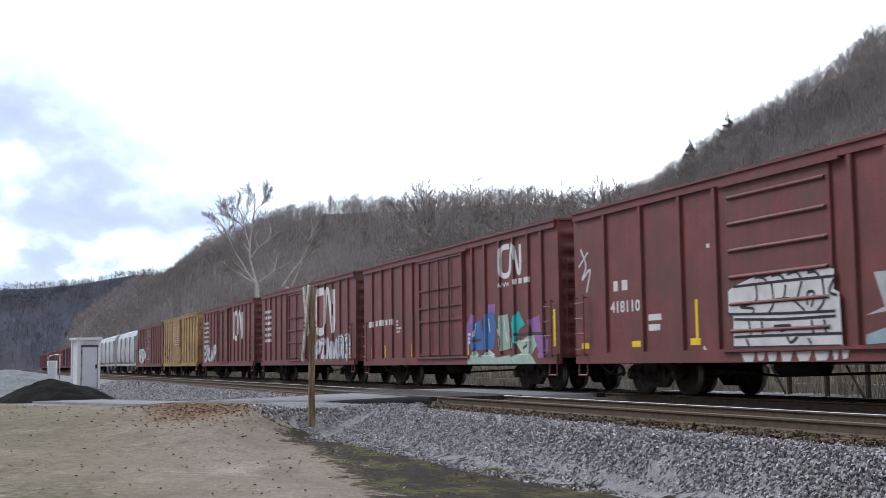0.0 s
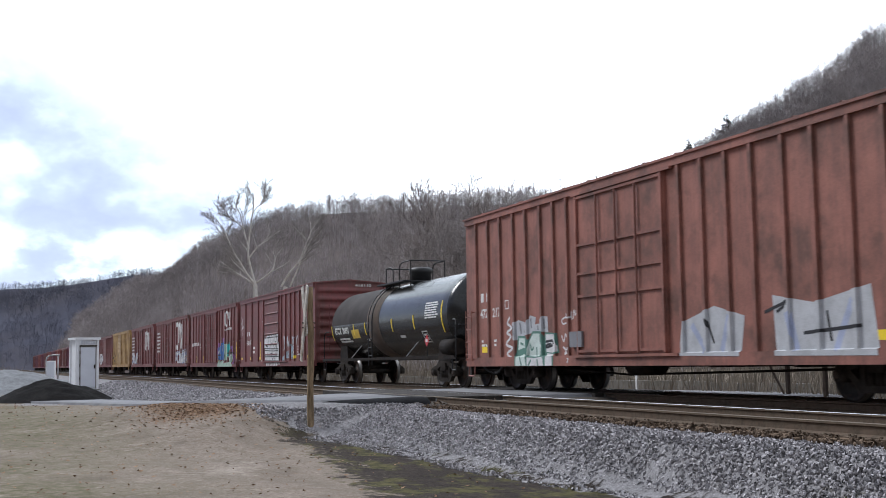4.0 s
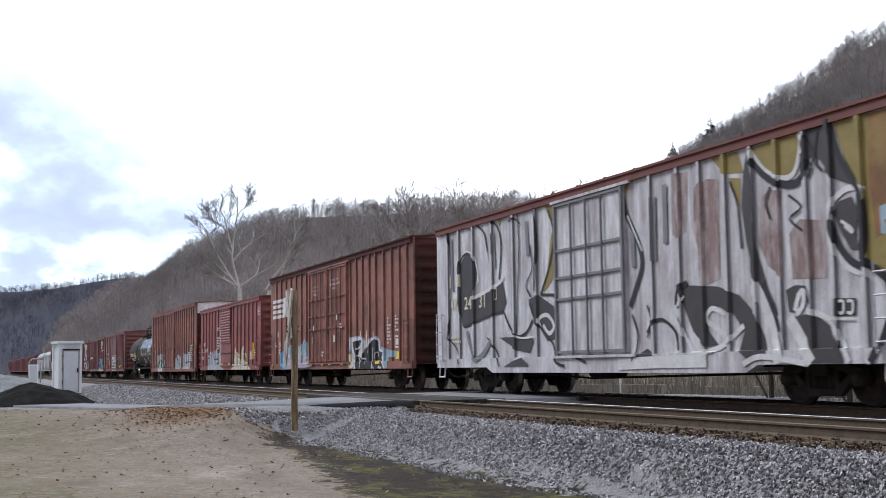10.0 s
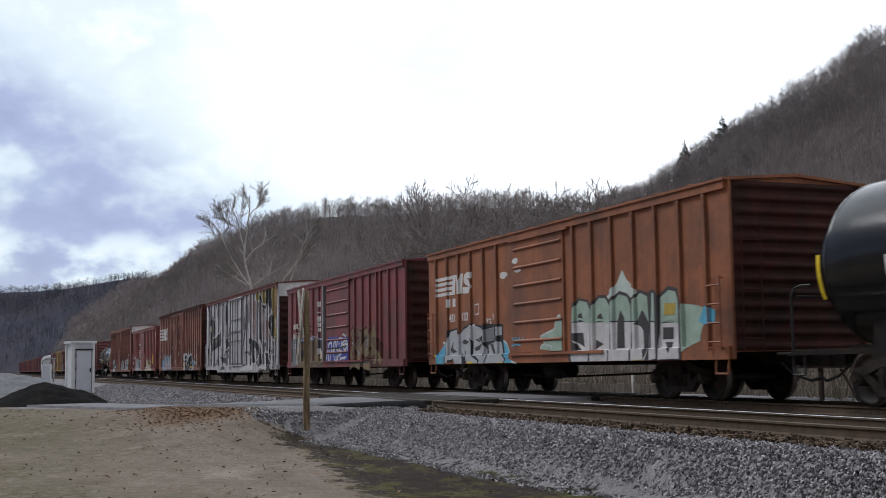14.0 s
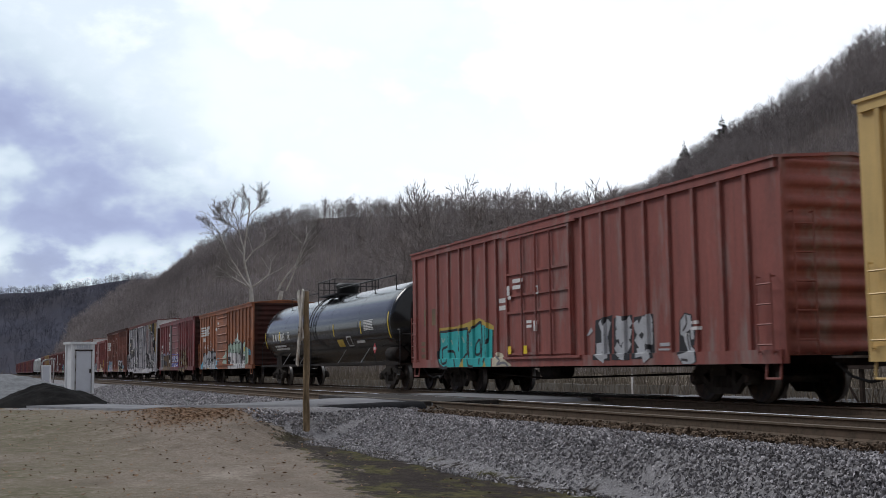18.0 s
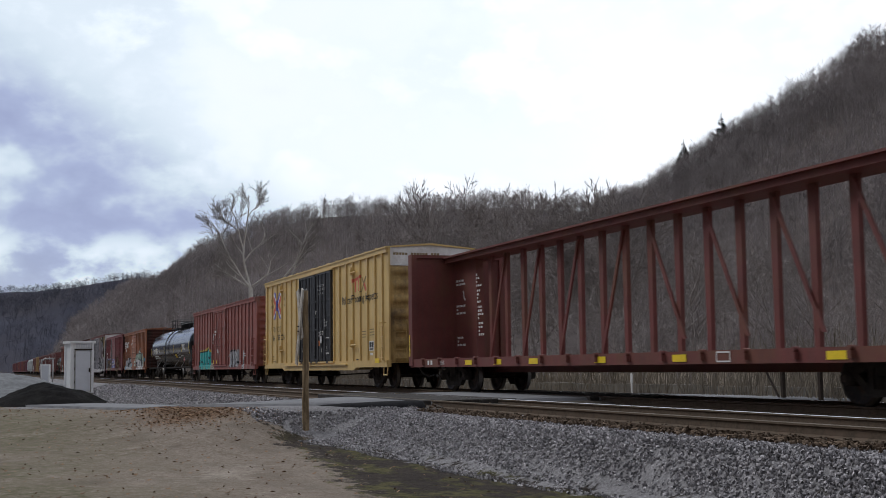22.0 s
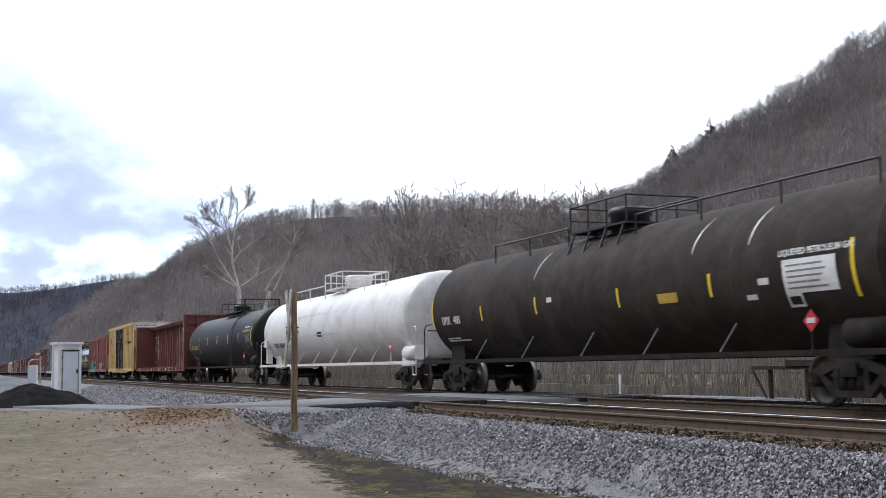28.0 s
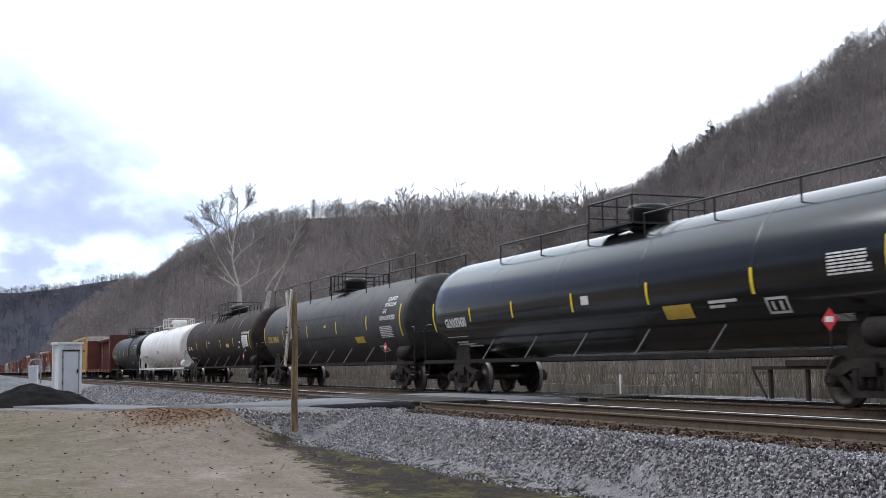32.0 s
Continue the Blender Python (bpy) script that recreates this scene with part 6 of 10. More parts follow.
    c = [bm.verts.new((x + u, -1.515, sill + 0.52 + v)) for u, v in ((-0.19, 0), (0, -0.19), (0.19, 0), (0, 0.19))]
    c2 = [bm.verts.new((x + u, -1.505, sill + 0.52 + v)) for u, v in ((-0.19, 0), (0, -0.19), (0.19, 0), (0, 0.19))]
    bm.faces.new(c)
    bm.faces.new(c2[::-1])
    for k in range(4):
        bm.faces.new((c[k], c2[k], c2[(k + 1) % 4], c[(k + 1) % 4]))
    pl = part("placard", fixed(bm), RED_SIGN, car, "red hazard placard")
    bm = bmesh.new()
    bx(bm, x - 0.10, x + 0.10, -1.520, -1.516, sill + 0.48, sill + 0.57)
    part("placard_panel", bm, WHITE, pl)
    for x in trucks:
        add_truck(car, x)
    add_couplers(car, length, 0.8)
    return car


def tank_ladder(car, x, radius, zc, paint):
    bm = bmesh.new()
    for u in (-0.21, 0.21):
        pts = [(x + u, -(radius + 0.1) * math.cos(a), zc + (radius + 0.1) * math.sin(a)) for a in np.linspace(0.0, 1.25, 8)]
        pipe(bm, [(x + u, -radius - 0.1, zc - radius - 0.25)] + pts, 0.022, 5)
    lad = part("ladder", bm, paint, car)
    for k in range(5):
        bm = bmesh.new()
        z = zc - radius + 0.1 + k * 0.3
        rod(bm, (x - 0.21, -radius - 0.1, z), (x + 0.21, -radius - 0.1, z), 0.017, 5)
        part("rung", bm, paint, lad)
    for k in range(4):
        bm = bmesh.new()
        a = 0.15 + k * 0.3
        y, z = -(radius + 0.1) * math.cos(a), zc + (radius + 0.1) * math.sin(a)
        rod(bm, (x - 0.21, y, z), (x + 0.21, y, z), 0.017, 5)
        part("rung", bm, paint, lad)


def on_tank(car, radius, zc, name, layers, label="", drop=0.0):
    if drop:
        layers = [(m, [[(u, v - drop) for u, v in p] for p in polys]) for m, polys in layers]
    decal(name, car, layers, 0, wrap=(radius + 0.003, zc), label=label)


def chart(x, z, w, h, dark, seed=1):
    """A stencilled table that is too small to read."""
    rnd = random.Random(seed)
    rows = []
    n = 7
    for k in range(n):
        left, u = w - 0.12, []
        while left > 0.1:
            q = rnd.uniform(0.08, 0.3)
            u.append(min(q, left))
            left -= q + 0.04
        rows.append(u)
    return bars(x + 0.06, z + h - 0.16, rows, (h - 0.2) / (n * 1.75), 1.7)


# ---- the train, from its front ----
def far_cars():
    first = {}
    x = -277.0
    for k, (kind, label) in enumerate((("plum", "plum red boxcar far ahead in the train"), ("maroon", "dark maroon boxcar far ahead in the train"), ("brick", "brick red boxcar far ahead in the train"), ("plum", ""), ("brick", ""), ("maroon", ""), ("plum", ""), ("brick", ""), ("plum", ""), ("maroon", ""))):
        x -= 17.6
        if kind not in first:
            n0 = len(WHEELSETS)
            car, _ = boxcar(label, x, 15.6, 4.15, 0.74, PAINT[kind], posts=spaced(0.9, 14.7, 13), doors=(("slide", 6.2, 9.2),), far=True)
            first[kind] = (car, x)
        else:
            c = copy_thing(first[kind][0], pose(x, FAR_TRACK, 0))
            CARS.append((c, x))
            for t in c.children:
                if t.name.startswith("truck"):
                    for w in t.children:
                        WHEELSETS.append((w, w.matrix_basis.translation.x))


def hopper(s, length):
    car = car_base("hopper_car", "light grey covered hopper car with bowed sides", s, "hopper car")
    p = PAINT["grey"]
    bm = bmesh.new()
    prof = [(-1.2, 0.95), (-1.5, 1.25), (-1.58, 2.2), (-1.5, 3.5), (-1.2, 4.1), (-0.5, 4.35), (0.5, 4.35), (1.2, 4.1), (1.5, 3.5), (1.58, 2.2), (1.5, 1.25), (1.2, 0.95)]
    a = [bm.verts.new((0.7, y, z)) for y, z in prof]
    b = [bm.verts.new((length - 0.7, y, z)) for y, z in prof]
    for k in range(len(prof)):
        bm.faces.new((a[k], a[(k + 1) % 12], b[(k + 1) % 12], b[k]))
    bm.faces.new(a)
    bm.faces.new(b)
    part("body", fixed(bm), p, car)
    for x in spaced(0.8, length - 0.8, 5):
        bm = bmesh.new()
        bx(bm, x - 0.07, x + 0.07, -1.63, -1.45, 1.15, 3.6)
        part("side_post", bm, p, car)
    for k in range(3):
        bm = bmesh.new()
        x = length * (0.28 + 0.22 * k)
        extrude(bm, [(x - 1.5, 1.05), (x + 1.5, 1.05), (x + 0.35, 0.35), (x - 0.35, 0.35)], -0.9, 0.9)
        part("hopper_bay", fixed(bm), p, car)
    for name, y0, y1, z0, z1 in (("side_sill", -1.5, -1.35, 0.85, 1.05), ("side_sill", 1.35, 1.5, 0.85, 1.05), ("centre_sill", -0.2, 0.2, 0.72, 1.0)):
        bm = bmesh.new()
        bx(bm, 0, length, y0, y1, z0, z1)
        part(name, bm, p, car)
    for x in (0.35, length - 0.35):
        bm = bmesh.new()
        for y in (-1.4, 1.4):
            rod(bm, (x, y, 1.0), (x, y, 3.9), 0.04)
        part("end_frame", bm, p, car)
    for x in (2.3, length - 2.3):
        add_truck(car, x)
    add_couplers(car, length)


def worm_logo(x, z, h, m):
    """Rounded two-part rail mark drawn as plain bent strokes."""
    w = h * 0.2
    return [(m, stroke([(x + 0.78 * h, z + h), (x + 0.2 * h, z + h), (x + 0.02 * h, z + 0.85 * h), (x, z + 0.5 * h), (x + 0.02 * h, z + 0.15 * h), (x + 0.2 * h, z), (x + 0.62 * h, z), (x + 0.8 * h, z + 0.2 * h), (x + 0.92 * h, z + 0.85 * h), (x + 1.05 * h, z + h), (x + 1.2 * h, z + 0.85 * h), (x + 1.45 * h, z + 0.15 * h), (x + 1.6 * h, z + 0.02 * h), (x + 1.68 * h, z + 0.2 * h), (x + 1.68 * h, z + h)], w, steps=4))]


def speed_logo(x, z, h, m):
    """Slanted rail mark: speed bars and two heavy slanted shapes."""
    out = []
    for k in range(4):
        zz = z + h * (0.02 + 0.265 * k)
        out += [[(x, zz), (x + (2.02 + 0.06 * k) * h, zz), (x + (2.06 + 0.06 * k) * h, zz + 0.165 * h), (x, zz + 0.165 * h)]]
    u = x + 2.02 * h
    out += [[(u, z + 0.02 * h), (u + 0.42 * h, z + 0.02 * h), (u + 0.62 * h, z + h), (u + 0.2 * h, z + h)], [(u + 0.55 * h, z + h), (u + 0.95 * h, z + h), (u + 1.24 * h, z + 0.02 * h), (u + 0.85 * h, z + 0.02 * h)], [(u + 0.96 * h, z + 0.02 * h), (u + 1.36 * h, z + 0.02 * h), (u + 1.56 * h, z + h), (u + 1.16 * h, z + h)]]
    out += stroke([(u + 2.72 * h, z + 0.82 * h), (u + 2.1 * h, z + 0.86 * h), (u + 1.78 * h, z + 0.72 * h), (u + 2.0 * h, z + 0.54 * h), (u + 2.42 * h, z + 0.44 * h), (u + 2.5 * h, z + 0.22 * h), (u + 2.1 * h, z + 0.14 * h), (u + 1.5 * h, z + 0.16 * h)], 0.31 * h)
    return [(m, out)]


SIDE = 1.54
P = PAINT


def stencil(x, z, seed, rows=5, w=0.8):
    rnd = random.Random(seed)
    return bars(x, z, [[rnd.uniform(0.12, 0.3) * w for _ in range(rnd.randint(1, 3))] for _ in range(rows)], 0.065, 1.75)


def leading_cars():
    far_cars()
    hopper(-273.6, 21.0)
    hopper(-250.6, 17.8)
    c, r = boxcar("dark red boxcar with white sprayed panel", -231.2, 16.6, 4.15, 0.74, P["maroon"], spaced(0.9, 15.7, 14), (("slide", 6.8, 9.8),))
    decal("graffiti", c, [(SPRAY["white"], blob(3.4, 1.7, 2.4, 0.72, 4)), (SPRAY["grey"], stroke([(1.6, 1.3), (2.4, 2.1), (3.2, 1.3), (4.1, 2.1), (5.0, 1.4)], 0.16))], SIDE, r)
    c, r = boxcar("weathered tan yellow boxcar with louvred door", -213.6, 15.8, 4.2, 0.74, P["oldyellow"], spaced(0.9, 14.9, 13), (("louvre", 5.6, 8.6),))
    decal("graffiti", c, [(SPRAY["char"], stroke([(0.8, 1.5), (1.5, 2.2), (2.3, 1.3), (3.4, 2.0)], 0.12))], SIDE, r)
    c, r = boxcar("maroon boxcar with large white rail mark", -195.6, 15.6, 4.16, 0.72, P["maroon"], spaced(0.9, 14.7, 14), (("plug", 5.9, 8.7),))
    decal("logo", c, worm_logo(10.4, 2.25, 1.35, WHITE), SIDE, r, label="white rail mark")
    decal("lettering", c, [(WHITE, bars(0.9, 3.3, [[.3, .35, .35]] * 6, 0.14, 2.0))], SIDE, r)
    decal("graffiti", c, letters(0.6, 0.95, 4.2, 1.1, 5, 31, SPRAY["white"], SPRAY["lilac"]), SIDE, r)
    c, r = boxcar("maroon boxcar with white rail mark and pale graffiti", -178.0, 16.2, 4.16, 0.72, P["maroon"], spaced(0.9, 15.3, 14), (("plug", 5.9, 9.0),))
    decal("logo", c, worm_logo(10.6, 2.1, 1.6, WHITE), SIDE, r, label="white rail mark")
    decal("lettering", c, [(WHITE, bars(0.9, 3.25, [[.3, .35, .35]] * 6, 0.14, 2.0))], SIDE, r)
    decal("graffiti", c, letters(10.4, 0.78, 5.2, 1.15, 6, 32, SPRAY["white"], SPRAY["lilac"], shine=SPRAY["char"]), SIDE, r)
    tape(c, (15.5,), 0.95, SIDE, r, 0.2, 0.5)
    c, r = boxcar("maroon boxcar with turquoise and violet graffiti", -160.6, 15.7, 4.13, 0.68, P["maroon"], [1.0, 2.1, 3.2, 4.3, 5.3, 10.4, 11.3, 12.3, 13.2, 14.1, 14.9], (("bars", 6.0, 9.8),))
    decal("logo", c, worm_logo(12.35, 3.02, 0.74, WHITE), SIDE, r, label="white rail mark")
    decal("lettering", c, [(WHITE, words(12.2, 2.72, "www", 0.26, 1.2) + bars(13.2, 2.74, [[.16, .2, .14, .14]], 0.14) + bars(0.5, 2.02, [[.24, .2]], 0.2) + bars(1.3, 2.04, [[.22, .22, .2, .2, .12, .2]], 0.2) + stencil(3.6, 2.1, 3, 4) + stencil(9.95, 1.5, 6, 3))], SIDE, r)
    decal("graffiti", c, [(SPRAY["violet"], [[(9.77, 1.73), (10.24, 2.15), (10.53, 2.04), (10.39, 1.64), (9.74, 0.86), (9.32, 0.86)], [(11.42, 2.31), (11.93, 2.3), (11.92, 2.03), (11.45, 1.98)], [(14.07, 1.79), (14.69, 1.9), (14.74, 1.54), (15.16, 1.24), (15.05, 0.82), (14.69, 0.82)]]),
                         (SPRAY["blue2"], [[(10.09, 1.3), (10.31, 1.78), (10.89, 1.93), (11, 1.57), (11.18, 2.02), (11.81, 2.12), (11.99, 1.73), (11.78, 1.08), (10.95, 1.09), (10.17, 1.1)]]),
                         (SPRAY["mint"], [[(12.3, 1.97), (12.75, 1.99), (13.02, 1.1), (12.31, 1.03), (12.02, 1.6)], [(13.2, 1.26), (14.33, 1.41), (14.49, 1.14), (14.23, 0.94), (14.58, 0.69), (13.18, 0.69), (13.01, 0.86), (13.59, 0.97)], [(10.04, 0.88), (10.54, 1.08), (10.86, 0.87), (11.54, 1.07), (12.12, 0.86), (12.96, 0.92), (13.13, 0.69), (10.03, 0.69)]]),
                         (SPRAY["teal"], [[(12.95, 1.75), (13.44, 2.06), (13.82, 1.68), (13.46, 1.56), (13.15, 1.14)]]),
                         (SPRAY["char"], inks(0.07, [(11.01, 1.95), (11.12, 1.37), (11.02, 0.87)], [(12.03, 1.73), (12.32, 1.35), (12.27, 1.05)], [(13.21, 1.44), (14.13, 1.45), (15.04, 1.42)], [(13.48, 1.33), (13.98, 1.22), (13.68, 1.08)], [(10.26, 1.33), (10.92, 1.37)], [(12.86, 1.89), (12.91, 1.04)])),
                         (SPRAY["white"], inks(0.06, [(10.56, 1.83), (10.43, 1.45)], [(11.47, 1.93), (11.56, 1.55)], [(12.52, 1.84), (12.69, 1.28)], [(13.6, 1.27), (14.21, 1.29)], [(11.45, 1.06), (11.93, 0.87)]))],
          SIDE, r, label="turquoise, blue and violet graffiti", sill=0.92)
    tape(c, (0.75, 2.3, 5.2, 7.6, 9.9), 0.95, SIDE, r, 0.1, 0.42)
    tape(c, (15.45,), 1.1, SIDE, r, 0.12, 0.9)
    # the one with the ribbed sliding door
    c, r = boxcar("dark maroon boxcar with ribbed sliding door", -143.9, 15.5, 4.13, 0.68, P["maroon"], [1.43, 3.0, 4.52, 5.75, 9.55, 10.4, 11.3, 12.1, 13.0, 13.95, 14.85], (("slide", 6.1, 9.05),))
    decal("lettering", c, [(WHITE, bars(1.75, 2.24, [[.2, .24]], 0.22) + words(1.6, 1.78, "418110", 0.34, 1.25, 0.008) + bars(3.2, 1.55, [[.5], [.45]], 0.13) + rect(6.25, 6.6, 2.95, 3.17) + rect(6.25, 6.6, 2.62, 2.72) + rect(5.4, 5.5, 2.85, 2.93) + bars(14.4, 4.42, [[.1]], 0.02) + stencil(12.6, 1.5, 8, 4) + hollow(11.5, 12.15, 1.25, 1.6, 0.03) + rect(11.6, 12.05, 1.32, 1.36))], SIDE, r)
    decal("graffiti", c, [(SPRAY["white"], [[(6.15, 1.98), (6.33, 2.06), (6.96, 2.19), (7.16, 2.13), (7.5, 2.19), (7.98, 2.19), (8.44, 2.18), (8.94, 2.2), (9.1, 2.16), (9.07, 1.85), (9.2, 1.78), (9.23, 0.9), (6.27, 0.91), (6.28, 1.52), (6.14, 1.6)]]),
                         (SPRAY["white"], [[(6.49, 0.85), (6.9, 0.85), (6.84, 0.69), (6.57, 0.69)], [(6.96, 0.85), (7.2, 0.85), (7.14, 0.71), (7, 0.7)], [(7.26, 0.85), (7.53, 0.86), (7.49, 0.7), (7.31, 0.69)]]),
                         (SPRAY["white"], [[(7.63, 0.86), (7.97, 0.85), (7.89, 0.69), (7.68, 0.69)], [(8.05, 0.85), (8.47, 0.86), (8.37, 0.7), (8.13, 0.69)], [(8.52, 0.86), (8.91, 0.86), (8.83, 0.7), (8.58, 0.7)]]),
                         (SPRAY["white"], [[(8.98, 0.86), (9.14, 0.86), (9.09, 0.71), (9.01, 0.71)], [(9.2, 0.86), (9.39, 0.86), (9.33, 0.73), (9.23, 0.72)]]),
                         (SPRAY["black"], inks(0.045, [(6.31, 2.05), (7.69, 2.06), (9.1, 2.05)], [(7, 2.04), (6.99, 1.76), (6.5, 1.67), (6.9, 1.63), (6.88, 1.53)], [(7.45, 2.04), (7.49, 1.7), (7.35, 1.54)], [(7.84, 1.99), (7.77, 1.77), (7.56, 1.75), (7.98, 1.74), (8.34, 1.52)], [(8.27, 2.02), (8.15, 1.75)], [(8.4, 1.61), (8.42, 1.82), (8.59, 1.81), (8.5, 1.58)], [(8.8, 2.04), (8.83, 1.69), (8.66, 1.51)])),
                         (SPRAY["black"], inks(0.045, [(6.13, 1.56), (7.66, 1.51), (9.1, 1.49)], [(6.3, 1.46), (7.66, 1.41), (9.1, 1.41)], [(6.3, 1.14), (7.64, 1.14), (9.22, 1.13)], [(6.27, 0.95), (9.21, 0.93)], [(6.75, 1.42), (6.82, 1.16)], [(7.13, 1.39), (7.16, 1.17)], [(7.48, 1.3), (7.95, 1.29), (7.65, 1.2)])),
                         (SPRAY["black"], inks(0.045, [(8.49, 1.37), (8.53, 1.14)], [(8.81, 1.36), (8.85, 1.14)], [(6.97, 2.17), (7.17, 2.17), (7.32, 2.09)], [(7.46, 2.16), (7.66, 2.18), (7.81, 2.09)], [(7.89, 2.16), (8.13, 2.19), (8.27, 2.07)], [(8.44, 2.15), (8.62, 2.16), (8.74, 2.07)], [(9.1, 2.01), (8.96, 1.81), (9.15, 1.74)])),
                         (SPRAY["black"], inks(0.045, [(7.83, 1.12), (7.92, 1.01), (8.11, 1.1)], [(6.65, 1.1), (6.75, 0.97)], [(8.39, 1.07), (8.47, 0.97)]))],
          SIDE + 0.055, (), label="white and black graffiti on the door")
    decal("graffiti", c, [(SPRAY["silver"], [[(9.95, 2.05), (10.43, 2.05), (10.43, 1.46), (9.72, 1.39), (10.16, 1.51)], [(10.59, 2.01), (10.8, 2.03), (10.84, 1.77), (11.02, 1.84), (11.15, 2.05), (11.26, 1.79), (11.03, 1.76), (10.97, 1.46), (10.79, 1.72), (10.62, 1.51)], [(11.52, 2.01), (11.76, 1.99), (11.82, 1.72), (12.02, 1.97), (12.17, 1.97), (12.09, 1.64), (11.59, 1.69)]]),
                         (SPRAY["silver"], [[(12.37, 1.95), (12.65, 2.06), (12.32, 1.54)]]),
                         (SPRAY["haze"], [[(10.5, 1.34), (11.22, 1.4), (11.25, 1.05), (10.5, 1.04)], [(11.45, 1.59), (12.02, 1.57), (12.03, 1), (11.42, 1)], [(9.72, 1.09), (10.21, 1.2), (10.29, 0.96), (9.71, 0.94)]]),
                         (SPRAY["grey"], inks(0.08, [(10.68, 1.19), (10.8, 1.31), (10.99, 1.29), (10.98, 1.16), (10.75, 1.14)], [(11.31, 1.63), (11.74, 1.6), (12, 1.51), (11.94, 1.34)], [(11.49, 1.27), (11.76, 1.3), (11.88, 1.23)], [(11.47, 1.07), (11.71, 1.04), (11.95, 1.06)], [(10.25, 1.91), (10.33, 1.59)], [(11.65, 1.88), (11.75, 1.73)]))],
          SIDE, r, label="faded silver graffiti", sill=0.92)
    decal("graffiti", c, [(SPRAY["white"], stroke([(0.25, 3.3), (0.5, 2.9), (0.3, 2.6), (0.7, 2.8), (0.5, 2.3)], 0.06) + stroke([(0.15, 2.9), (0.6, 3.2)], 0.05)), (SPRAY["white"], stroke([(5.2, 0.98), (5.45, 0.76)], 0.07) + [[(5.3, .72), (5.55, .68), (5.48, .9)]])], SIDE, r)
    tape(c, (0.2, 2.5, 4.75, 10.0, 12.0, 14.3), 1.02, SIDE, r, 0.36, 0.13)
    tape(c, (4.95, 14.75), 1.1, SIDE, r, 0.09, 0.8)
    bm = bmesh.new()
    for p in words(0, 0, "418110", 0.2, 1.2):
        f = bm.faces.new([bm.verts.new((15.5 + 0.085, 0.2 + u, 3.98 + v)) for u, v in p])
    part("lettering", bm, WHITE, c)


